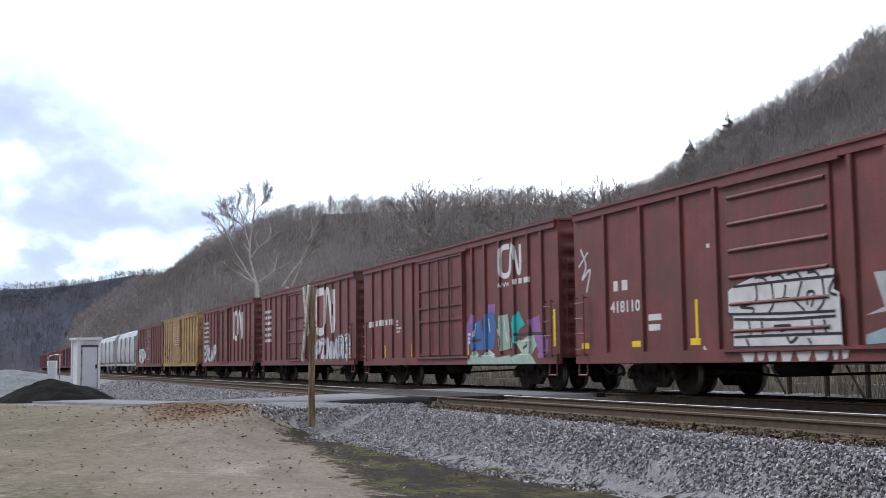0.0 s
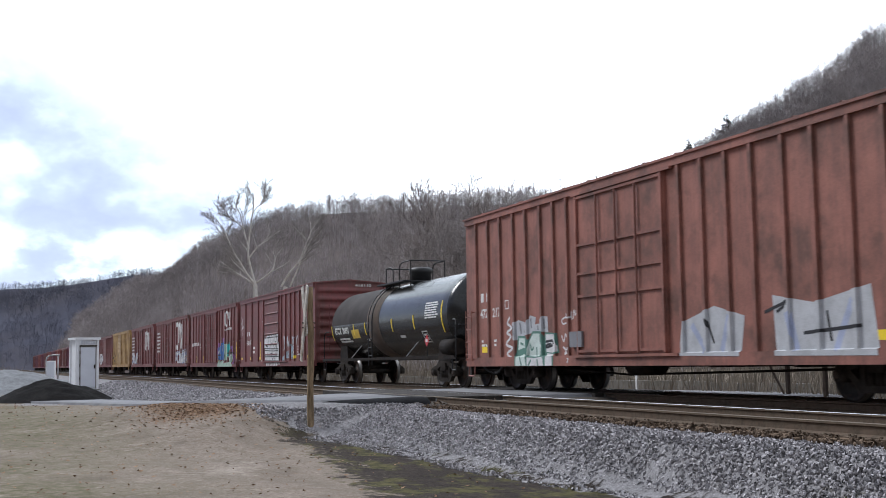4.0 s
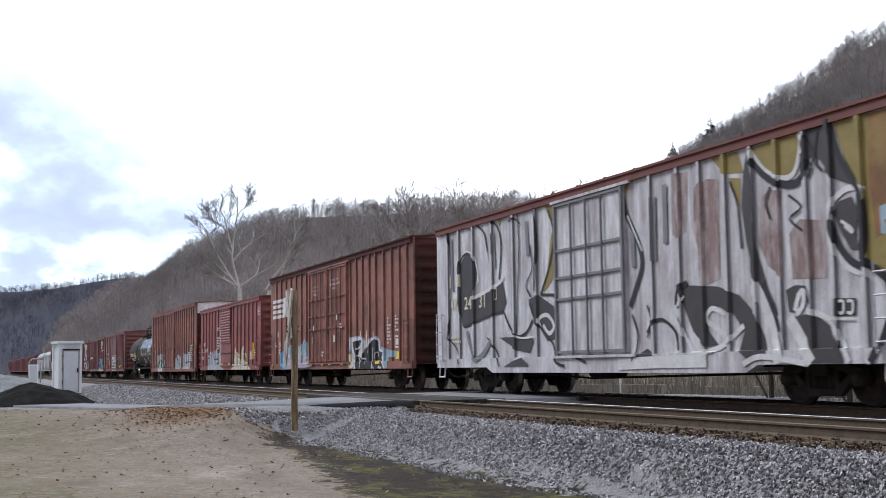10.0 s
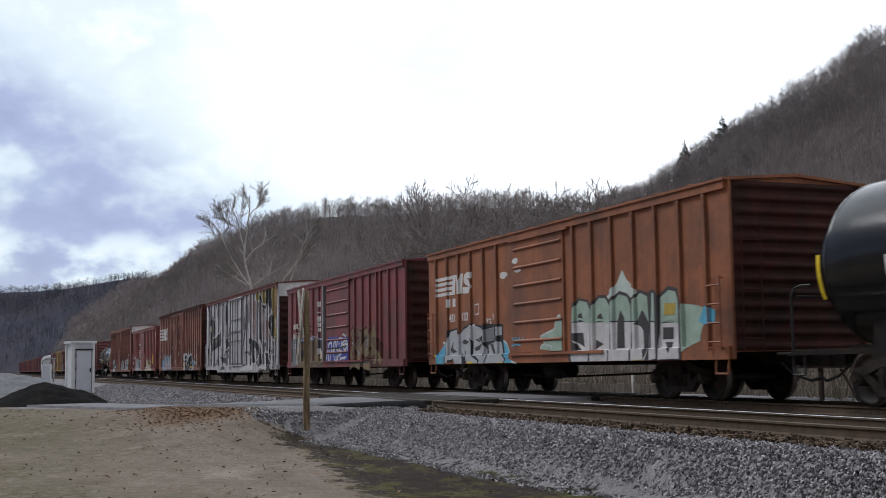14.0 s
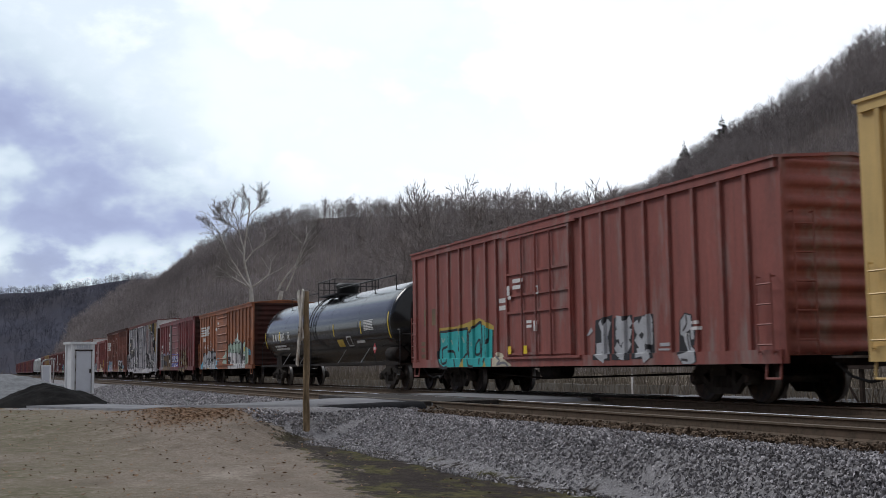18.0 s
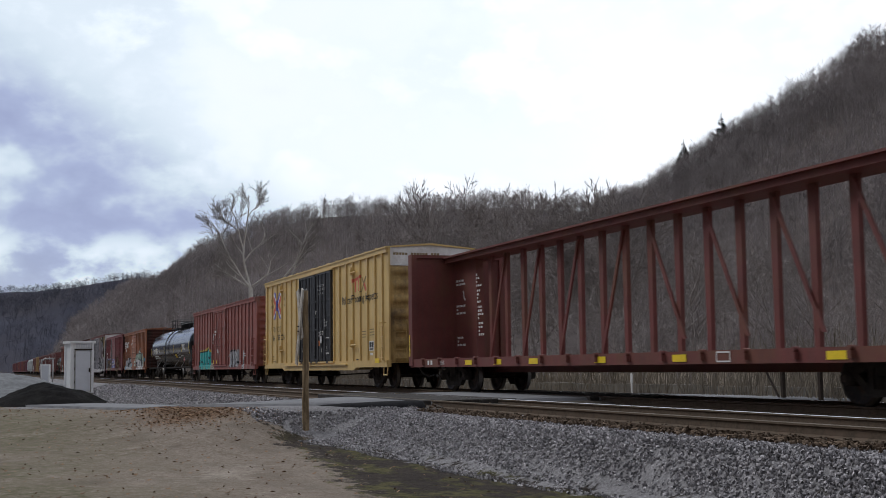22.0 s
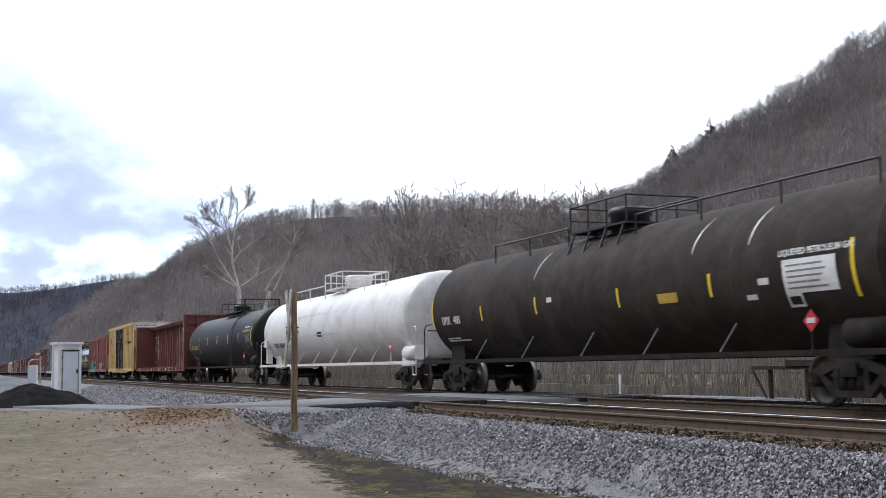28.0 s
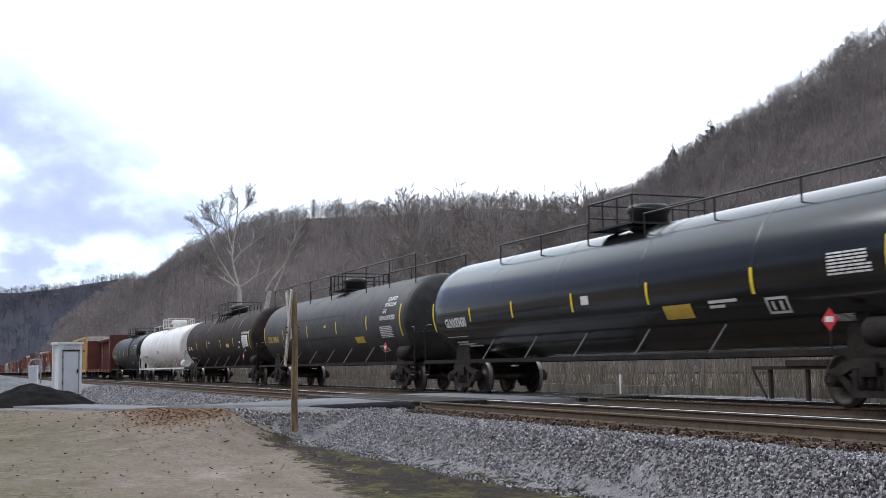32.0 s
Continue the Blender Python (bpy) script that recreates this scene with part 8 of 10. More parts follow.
    # roof and top rail take the darkened red to show a shaded roof
    c, r = boxcar("tall brown boxcar with double plug doors", -73.46, 18.65, 4.76, 0.69, P["brown"], posts, (("bars", 6.75, 9.3), ("bars", 9.4, 11.9)), ends=P["shade_grime_red"], roof_paint=P["shade_grime_red"])
    decal("logo", c, speed_logo(0.38, 2.92, 0.87, WHITE), SIDE, r, label="white slanted rail mark")
    decal("lettering", c, [(WHITE, bars(0.86, 2.12, [[.18, .18]], .23) + words(0.82, 1.66, "46", 0.33, 1.2, .008) + words(1.56, 1.66, "92", 0.33, 1.2, .008) + words(2.38, 1.67, "51", 0.33, 1.2, .008) + stencil(0.84, 1.5, 31, 2, .7) + stencil(1.55, 1.5, 32, 2, .7) + stencil(16.2, 2.3, 3, 8, .5) + stencil(17.0, 2.35, 4, 5, .5) + hollow(16.95, 17.45, 1.35, 1.75, .06) + rect(17.05, 17.35, 1.45, 1.65) + hollow(3.22, 3.42, 1.95, 2.2, .02))], SIDE + .0, r)
    decal("door_lettering", c, [(WHITE, words(7.35, 3.86, "CLOSE THIS DOOR", .11) + words(7.35, 3.72, "BEFORE CLOSING", .11) + words(7.5, 3.58, "MAIN DOOR", .11) + words(9.95, 3.98, "CLOSE AND LOCK", .12) + words(9.9, 3.82, "BOTH DOORS BEFORE", .12) + words(10.0, 3.66, "MOVING CAR", .12) + stencil(11.1, 2.3, 61, 3, .5) + stencil(8.6, 1.3, 62, 2, .5) + rect(7.35, 7.5, 1.7, 1.95) + rect(10.3, 10.5, 1.7, 1.95) + rect(7.4, 7.6, 2.2, 2.4) + rect(10.6, 10.8, 2.5, 2.7))], SIDE + .1)
    tape(c, (0.4, 7.0, 8.6, 9.6, 11.2), 0.84, SIDE + .1, (), 0.3, 0.1)
    tape(c, (17.0,), 1.0, SIDE, r, 0.5, 0.25)
    decal("graffiti", c, [(SPRAY["sky"], [[(1.97, 1.37), (2.19, 1.53), (2.49, 1.44), (2.4, 0.85), (3.06, 0.87), (3.04, 0.7), (2.6, 0.7), (1.94, 0.87)], [(6.39, 1.24), (6.73, 1.33), (6.77, 1.03), (6.89, 0.92), (6.46, 0.99)]]),
                         (SPRAY["lilac"], [[(2.17, 1.15), (2.45, 1.73), (2.82, 1.95), (3.16, 1.62), (3.78, 1.73), (3.97, 1.75), (4.4, 1.7), (4.61, 1.83), (4.89, 1.62), (5.39, 1.68), (5.79, 1.93), (5.98, 1.79), (6.26, 1.8), (6.41, 1.62), (6.67, 1.54), (6.51, 1.43), (6.56, 1.13), (6.87, 0.92), (6.8, 0.7), (3, 0.7), (2.97, 0.84), (2.21, 0.87)]]),
                         (SPRAY["haze"], [[(2.44, 1.64), (2.82, 1.89), (3.15, 1.56), (3.95, 1.7), (4.39, 1.63), (4.61, 1.77), (4.88, 1.57), (5.4, 1.63), (5.78, 1.87), (5.98, 1.73), (6.26, 1.75), (6.43, 1.57), (6.36, 1.4), (5.56, 1.31), (4.88, 1.48), (4.14, 1.39), (3.14, 1.36), (2.55, 1.35)]]),
                         (SPRAY["rose"], [[(2.51, 1.09), (3.47, 1.15), (4.34, 1.01), (5.35, 1.1), (6.48, 0.98), (6.82, 0.81), (6.8, 0.7), (3.03, 0.7), (2.97, 0.87)]]),
                         (SPRAY["cream"], inks(0.09, [(2.32, 1.15), (2.92, 1.21), (3.73, 1.32)], [(3.88, 1.37), (3.8, 1.09), (3.77, 0.95)], [(4.39, 1.61), (4.48, 1.3), (4.63, 1.07)], [(5.04, 1.51), (4.87, 1.29), (4.87, 1.04)], [(5.61, 1.53), (5.4, 1.27), (5.37, 1.07)], [(6.18, 1.73), (5.94, 1.31), (5.98, 1.12), (6.4, 1.19)], [(2.69, 1.7), (2.57, 1.23)])),
                         (SPRAY["cream"], inks(0.09, [(6.19, 0.96), (6.64, 0.96), (6.82, 0.9)])),
                         (SPRAY["blue"], inks(0.07, [(3.77, 1.53), (4.38, 1.48)], [(6.69, 1.28), (6.71, 1.02)], [(3.04, 1.63), (2.98, 1.34)], [(4.51, 1.3), (4.54, 0.85)], [(5.78, 1.79), (5.75, 1.58)])),
                         (SPRAY["black"], inks(0.07, [(4.11, 0.75), (5.52, 0.72), (6.8, 0.74)]))],
          SIDE, r, label="pale blue and lilac graffiti", sill=0.93)
    decal("graffiti", c, [(SPRAY["cream"], [[(11.62, 1.08), (12.04, 1.23), (12.51, 1.25), (12.83, 0.78), (12.27, 0.7), (11.73, 0.9)]]),
                         (SPRAY["haze"], [[(15.34, 1.43), (15.9, 1.4), (16.2, 1.32), (17.11, 1.25), (17.1, 1.06), (16.32, 1.07), (16.32, 0.72), (15.66, 0.72), (15.67, 1.27)]]),
                         (SPRAY["cream"], [[(13.29, 2), (13.38, 2.02), (13.4, 1.72), (13.28, 1.72)], [(13.97, 2), (14.04, 2.01), (14.1, 1.39), (13.87, 1.39)], [(14.71, 1.96), (14.78, 1.95), (14.8, 1.71), (14.69, 1.71)]]),
                         (SPRAY["lilac"], [[(11.95, 1.64), (12.21, 1.83), (13.54, 1.85), (13.89, 1.69), (13.99, 1.45), (14.26, 1.66), (14.53, 1.76), (15.17, 1.79), (15.5, 1.62), (15.53, 1.39), (16.02, 1.3), (15.86, 1.05), (16.16, 0.7), (12.64, 0.7), (12.66, 0.99), (12.13, 1.37)]]),
                         (SPRAY["white"], [[(12.06, 1.64), (12.27, 1.79), (13.48, 1.8), (13.83, 1.64), (13.94, 1.38), (14.3, 1.62), (14.55, 1.72), (15.15, 1.75), (15.41, 1.6), (15.45, 1.35), (15.94, 1.27), (15.78, 1.04), (16.06, 0.7), (12.73, 0.7), (12.75, 1), (12.25, 1.38)]]),
                         (SPRAY["black"], [[(12.41, 1.65), (13.48, 1.7), (13.34, 1.54), (12.91, 1.39), (13.36, 1.41), (12.97, 1.14), (13.59, 1.03), (13.64, 1.16), (13.82, 1.38), (14.17, 1.45), (14.11, 1.2), (14.53, 1.63), (15.03, 1.71), (15.31, 1.6), (15.34, 1.28), (15.71, 1.22), (15.6, 1.05), (15.94, 0.7), (14.8, 0.7), (14.71, 0.9), (14.65, 0.7), (12.87, 0.7), (12.77, 1.11), (12.52, 1.36)]]),
                         (SPRAY["white"], inks(0.05, [(12.91, 1.39), (13.34, 1.43), (13.3, 1.59)], [(13.21, 1.35), (13.12, 1.11), (13.38, 0.89), (13.32, 0.7)], [(13.59, 1.04), (13.94, 1.03), (13.98, 0.85)], [(14.69, 1.43), (14.71, 0.91), (14.94, 0.7)], [(15.09, 1.01), (15.05, 1.18), (15.27, 1.24), (15.33, 1.09)], [(12.2, 1.68), (12.35, 1.44), (12.6, 1.25)], [(15.41, 0.71), (15.48, 0.77), (15.53, 0.7), (15.6, 0.76), (15.66, 0.7), (15.75, 0.77)])),
                         (YELLOW, [[(15.1, 0.96), (15.55, 0.96), (15.54, 0.86), (15.09, 0.85)]])],
          SIDE, r, label="black and white graffiti", sill=0.93)
    # fully sprayed silver boxcar
    posts = [0.85, 1.67, 2.67, 3.94, 5.25, 6.54, 11.8, 12.8, 13.55, 14.35, 15.15, 15.85, 16.6, 17.2, 17.9]
    # grey flanks stand in for shade along posts and door bars
    c, r = boxcar("boxcar sprayed silver white all over", -52.64, 18.74, 4.70, 0.70, P["silver"], posts, (("bars", 7.6, 10.8),), high=True, fish=0.14, roof_paint=P["rustred"], ends=P["shade_grime_red"], flank=SPRAY["grey"])
    silver_art(c, r)
    decal("lettering", c, [(SPRAY["cream"], bars(0.95, 2.95, [[.26, .26]], .34) + words(0.95, 2.3, "47", 0.48, 1.1, .01) + words(2.0, 2.3, "24", 0.48, 1.1, .01) + words(3.0, 2.3, "31", 0.48, 1.1, .01) + hollow(4.0, 4.2, 2.45, 2.75, .03) + stencil(1.0, 1.5, 5, 2, .9))], SIDE + .016, r)
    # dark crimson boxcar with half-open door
    c, r = boxcar("dark crimson boxcar with sliding door ajar", -31.8, 15.73, 4.19, 0.76, P["crimson"], [0.72, 1.56, 2.48, 3.4, 4.32, 5.26, 10.28, 11.2, 12.06, 12.89, 13.35, 14.2, 15.0], (("slide", 6.41, 9.54),), ends=P["shade_grime_red"], side_ladder=False)
    bm = bmesh.new()
    bx(bm, 6.07, 6.26, -SIDE - .12, -SIDE, 1.0, 4.0)
    part("door_post", bm, GALV, c, "bare galvanised door post")
    # solid black strip on the wall, standing in for the gap's shade
    bm = bmesh.new()
    bx(bm, 6.28, 6.39, -SIDE - .012, -SIDE + .0, 1.05, 3.95)
    part("door_gap", bm, BLACK, c, "black strip for the shaded gap beside the door")
    decal("lettering", c, [(WHITE, bars(0.95, 2.42, [[.2, .2]], .22) + bars(1.55, 2.42, [[.18]], .22) + words(0.85, 2.02, "68", 0.34, 1.1, .008) + words(1.5, 2.02, "6", 0.34, 1.1, .008) + rect(5.2, 5.5, 3.2, 3.42) + rect(5.2, 5.5, 2.6, 2.82) + rect(5.22, 5.5, 2.4, 2.56) + rect(5.25, 5.5, 2.2, 2.34) + rect(5.2, 5.5, 1.3, 1.52) + stencil(0.85, 1.7, 3, 2, .6) + stencil(1.5, 1.7, 4, 2, .6) + rect(5.0, 5.5, 2.95, 3.0))], SIDE + .004, r)
    decal("graffiti", c, [(SPRAY["grey"], [[(0.73, 2.02), (2.38, 2.01), (2.36, 0.9), (0.77, 0.78)]]),
                         (SPRAY["lilac"], [[(1.88, 1.89), (2.03, 2.02), (2.79, 2.01), (3.11, 1.84), (4.26, 2.08), (4.5, 2.05), (4.85, 1.99), (4.98, 2.16), (5.11, 1.98), (5.86, 1.89), (5.85, 1.72)]]),
                         (SPRAY["ochre"], [[(2.41, 1.82), (3.16, 1.84), (3.26, 1.61), (3.32, 1.87), (4.25, 1.92), (4.32, 1.74), (4.44, 2), (5.15, 1.96), (5.24, 1.59), (6.05, 1.71), (5.98, 0.77), (1.82, 0.77), (2.4, 1.02)]]),
                         (SPRAY["char"], [[(2.53, 1.51), (3.16, 1.52), (3.18, 1.14), (2.49, 1.19)], [(3.38, 1.42), (3.86, 1.42), (3.87, 1.11), (3.36, 1.09)], [(5.22, 1.86), (5.97, 1.84), (5.95, 1.44), (5.24, 1.42)]]),
                         (SPRAY["char"], inks(0.07, [(2.44, 1.81), (3.16, 1.84), (3.23, 1.61)], [(3.32, 1.87), (3.35, 1.36), (3.27, 0.83)], [(4.3, 1.89), (4.3, 1.34), (4.2, 0.88)], [(4.47, 1.98), (4.5, 1.56), (4.46, 1.28)], [(4.83, 1.61), (5.08, 1.54), (5.03, 1.37)], [(4.19, 0.77), (4.8, 0.98), (5.47, 0.77)], [(5.2, 1.93), (5.21, 1.37), (5.11, 0.81)])),
                         (SPRAY["char"], inks(0.07, [(1.88, 1.89), (2.38, 1.98), (2.43, 1.7)], [(5.47, 0.77), (5.98, 0.97)])),
                         (SPRAY["cream"], [[(5.44, 1.41), (5.77, 1.41), (5.75, 1.11), (5.42, 1.11)]])],
          SIDE, r, label="ochre graffiti", sill=1.0)
    decal("graffiti", c, [(SPRAY["blue"], [[(6.73, 1.93), (8.19, 1.9), (9.54, 1.87), (9.52, 0.97), (6.37, 0.97)]]),
                         (SPRAY["white"], inks(0.09, [(6.48, 1.04), (6.73, 1.48), (6.84, 1.65), (7.16, 1.72), (7.28, 1.66)], [(6.89, 1.48), (6.77, 1.1), (6.92, 0.99), (7.09, 1.16), (7.19, 1.47)], [(7.28, 1.66), (7.22, 1.36), (7.49, 1.36), (7.56, 1.65), (7.72, 1.75), (7.89, 1.75), (7.61, 1.4)], [(7.61, 1.4), (7.56, 1.2), (7.72, 1), (8.05, 1), (8.16, 1.38), (7.94, 1.43)], [(7.87, 1.44), (8.09, 1.74), (8.44, 1.85), (8.65, 1.81), (8.62, 1.6), (8.34, 1.43), (8.19, 1.33), (8.62, 1.36), (8.55, 1.27), (8.29, 1.18)], [(8.72, 1.6), (8.97, 1.73), (9.26, 1.75), (9.4, 1.63), (9.38, 1.34)], [(8.83, 1.61), (9.02, 1.34), (9.33, 1.57), (9.1, 1.63), (8.99, 1.56), (8.83, 1.61)])),
                         (SPRAY["white"], inks(0.05, [(8.76, 1.95), (8.94, 2), (8.98, 1.91), (9.1, 1.98), (9.15, 1.9), (9.32, 1.97)], [(8.92, 1.53), (9.04, 1.4), (9.17, 1.53)], [(7.32, 1.46), (7.61, 1.47)], [(8.23, 1.62), (8.45, 1.67)])),
                         (SPRAY["white"], [[(8.34, 1), (8.41, 1.13), (8.94, 1.15), (9.32, 1.17), (9.06, 1.05), (8.76, 1.06)], [(7.76, 1.18), (7.87, 1.18), (7.91, 1.23), (7.97, 1.18), (8.09, 1.17), (8, 1.13), (8.03, 1.01), (7.81, 1.01), (7.85, 1.13)]]),
                         (SPRAY["black"], inks(0.06, [(7.93, 1.21), (7.92, 1.05)], [(6.68, 1.48), (7.61, 1.49), (8.17, 1.48), (9.29, 1.54)]))],
          SIDE + .05, (), label="blue panel with white graffiti")
    decal("graffiti", c, [(SPRAY["soot"], [[(9.71, 2.13), (9.94, 2.3), (10.32, 2.16), (11.11, 2.06), (11.61, 2.2), (11.99, 2.02), (12.35, 2.22), (12.87, 1.75), (13.19, 1.69), (13.53, 1.52), (13.47, 0.77), (9.6, 0.77)]]),
                         (SPRAY["ochre"], inks(0.26, [(9.79, 2.08), (10.07, 1.8), (10.18, 1.98), (9.99, 1.55), (9.73, 1.24), (9.9, 1.02)], [(9.97, 2.16), (10.21, 1.82), (10.13, 1.36), (10.26, 1.03)], [(10.38, 2.02), (10.82, 1.92), (11.04, 1.73), (10.58, 1.62), (10.42, 1.48), (10.94, 1.33), (10.55, 1.14), (10.86, 1)], [(11.37, 1.91), (11.66, 1.95), (11.92, 1.77), (11.5, 1.57), (11.28, 1.37), (11.61, 1.23), (11.9, 1.43)], [(11.6, 2.12), (11.72, 1.78)], [(12.15, 1.46), (12.18, 1.84), (12.49, 1.91), (12.74, 1.79), (12.66, 1.48), (12.31, 1.44), (12.53, 1.63)], [(12.36, 2.15), (12.62, 1.83), (12.72, 1.48), (12.38, 1.28), (12.08, 1.19)])),
                         (SPRAY["ochre"], inks(0.26, [(12.75, 1.23), (13.03, 1.14), (13.48, 0.88)], [(9.7, 0.77), (10.24, 0.89), (10.97, 0.77)], [(11.38, 0.83), (11.91, 0.77), (12.2, 0.77)], [(12.56, 1.15), (12.84, 1.27), (12.79, 0.99), (12.55, 0.99)])),
                         (SPRAY["char"], inks(0.07, [(9.89, 2.02), (10.1, 1.69), (10, 1.37)], [(10.49, 1.89), (10.88, 1.76), (10.47, 1.53)], [(11.45, 1.84), (11.71, 1.78), (11.38, 1.41)], [(12.29, 1.7), (12.54, 1.77), (12.4, 1.49)], [(9.7, 0.91), (10.54, 0.92), (12.11, 0.92)])),
                         (SPRAY["lilac"], inks(0.06, [(9.82, 1.65), (9.98, 1.6)], [(11.61, 1.7), (11.74, 1.67), (11.62, 1.35)], [(10.56, 1.35), (10.77, 1.21)]))],
          SIDE, r, label="mustard graffiti over dark overspray", sill=1.0)
    tape(c, (0.25, 2.6, 5.6, 10.4, 12.0, 14.9), 0.84, SIDE + .05, (), 0.4, 0.12)
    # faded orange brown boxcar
    c, r = boxcar("faded orange-brown boxcar with ribbed sliding door", -13.69, 15.67, 4.11, 0.80, P["orange"], [0.6, 1.51, 2.41, 3.31, 4.22, 5.13, 9.55, 10.44, 11.35, 12.28, 13.18, 14.07, 14.97], (("slide", 6.19, 9.08),), ends=P["shade_grime_red"], end_pitch=0.25)
    decal("logo", c, speed_logo(0.65, 2.79, 0.58, WHITE), SIDE, r, label="white slanted rail mark")
    decal("lettering", c, [(WHITE, bars(1.5, 2.45, [[.2, .22]], .24) + words(1.6, 2.02, "451", 0.32, 1.1, .008) + words(2.55, 2.02, "133", 0.32, 1.1, .008) + hollow(3.55, 3.85, 2.15, 2.45, .03) + blob(5.55, 3.1, .22, .1, 4)[0:1])], SIDE, r)
    decal("door_lettering", c, [(WHITE, blob(6.4, 3.4, .2, .07, 6) + blob(6.55, 3.15, .2, .06, 7))], SIDE + .05)
    decal("graffiti", c, [(SPRAY["mint"], [[(7.76, 1.13), (7.88, 1.23), (8.06, 1.26), (7.82, 1.41), (7.92, 1.47), (8.54, 1.58), (8.6, 1.67), (8.76, 1.88), (8.92, 1.91), (8.98, 1.78), (8.95, 1.08), (8.41, 1.07)]]),
                         (SPRAY["pale"], inks(0.05, [(7.78, 1.13), (7.89, 1.22), (8.07, 1.26), (7.84, 1.4), (7.93, 1.46), (8.54, 1.58), (8.61, 1.67), (8.76, 1.87), (8.92, 1.9)], [(8.11, 1.22), (8.41, 1.18), (8.39, 1.12)])),
                         (SPRAY["sky"], inks(0.04, [(6.14, 1.45), (6.26, 1.36), (6.36, 1.45), (6.44, 1.35), (6.57, 1.44), (6.65, 1.34), (6.84, 1.44)], [(6.1, 1.23), (6.38, 1.27), (6.65, 1.24)]))],
          SIDE + .05, (), label="pale mint graffiti on the door")
    decal("graffiti", c, [(SPRAY["sky"], [[(0.58, 1.07), (1.07, 1.31), (1.23, 1.43), (1.35, 1.43), (1.26, 0.81), (0.62, 0.81)], [(5.45, 1.42), (5.74, 1.26), (5.9, 1.03), (5.89, 0.92), (6.25, 0.84), (6.38, 0.81), (5.61, 0.81), (5.72, 0.92), (5.4, 1.04)]]),
                         (SPRAY["black"], [[(1.29, 1.31), (1.57, 1.79), (2.34, 1.84), (2.44, 1.64), (2.74, 1.84), (3.22, 1.93), (4.02, 1.83), (4.17, 1.88), (5.46, 1.82), (5.47, 1.39), (5.57, 1), (5.73, 0.9), (5.59, 0.81), (2.58, 0.81), (2.11, 0.81), (2, 0.9), (1.26, 0.81)]]),
                         (SPRAY["silver"], [[(1.38, 1.3), (1.67, 1.73), (2.27, 1.79), (2.24, 1.41), (2.66, 1.01), (2.67, 0.81), (2.12, 0.81), (2, 0.96), (1.35, 0.82)], [(2.34, 1.6), (2.77, 1.78), (3.13, 1.85), (3.16, 1.55), (3.35, 1.42), (3.35, 1.02), (3.83, 0.87), (3.8, 0.81), (3.03, 0.81), (2.9, 0.97), (2.72, 1.03), (2.36, 1.28)], [(3.24, 1.85), (3.56, 1.85), (4, 1.77), (4.08, 1.58), (3.82, 1.48), (4.15, 1.34), (4.42, 1.18), (4.41, 1), (4.21, 0.81), (3.89, 0.81), (3.93, 0.9), (3.67, 1.02), (3.4, 1.02), (3.46, 1.39), (3.24, 1.55)]]),
                         (SPRAY["silver"], [[(4.14, 1.71), (4.87, 1.76), (4.87, 1.41), (4.23, 1.39)], [(4.96, 1.77), (5.05, 1.77), (5.09, 1.38), (5.36, 1.36), (5.5, 0.98), (5.65, 0.89), (5.53, 0.81), (4.31, 0.81), (4.51, 1), (4.5, 1.3), (4.92, 1.37)], [(5.09, 1.77), (5.39, 1.76), (5.39, 1.54), (5.11, 1.53)]]),
                         (SPRAY["grey"], [[(4.22, 1.72), (4.86, 1.74), (4.85, 1.41), (4.24, 1.41)]]),
                         (SPRAY["char"], [[(1.95, 1.46), (1.69, 1.21), (1.84, 1.11), (2.23, 1.15), (1.89, 1.25)], [(2.75, 1.5), (2.61, 1.39), (2.92, 1.34), (3.12, 1.43)], [(3.53, 1.24), (3.84, 1.3), (4.06, 1.35), (3.89, 1.18), (3.6, 1.15)]]),
                         (SPRAY["char"], [[(4.6, 1.33), (4.83, 1.05), (4.98, 1.04), (4.82, 1.32)], [(3.58, 1.46), (3.81, 1.4), (3.99, 1.4), (3.77, 1.49)]]),
                         (SPRAY["black"], inks(0.05, [(2.81, 1.18), (2.96, 0.88)], [(3.88, 0.81), (3.89, 0.81)], [(1.52, 0.88), (1.78, 0.9), (1.87, 0.83)], [(4.27, 1.07), (4.19, 1.01)])),
                         (SPRAY["white"], inks(0.05, [(1.09, 1.44), (1.26, 1.41), (1.27, 1.26)], [(5.52, 1.39), (5.74, 1.28), (5.89, 1.07)], [(6.1, 0.84), (6.34, 0.81), (6.36, 0.81)], [(4.41, 2.02), (4.46, 1.92), (4.52, 2.01)], [(4.58, 1.99), (4.69, 1.97), (4.64, 1.89), (4.74, 1.89)], [(4.86, 2.13), (4.86, 1.96)], [(2.35, 1.75), (2.3, 1.54)])),
                         (SPRAY["white"], inks(0.05, [(3.17, 1.84), (3.57, 1.87)])),
                         (YELLOW, [[(3.07, 0.85), (3.49, 0.86), (3.49, 0.81), (3.06, 0.81)], [(5.16, 0.82), (5.55, 0.83), (5.55, 0.81), (5.15, 0.81)]])],
          SIDE, r, label="silver and blue graffiti", sill=1.04)
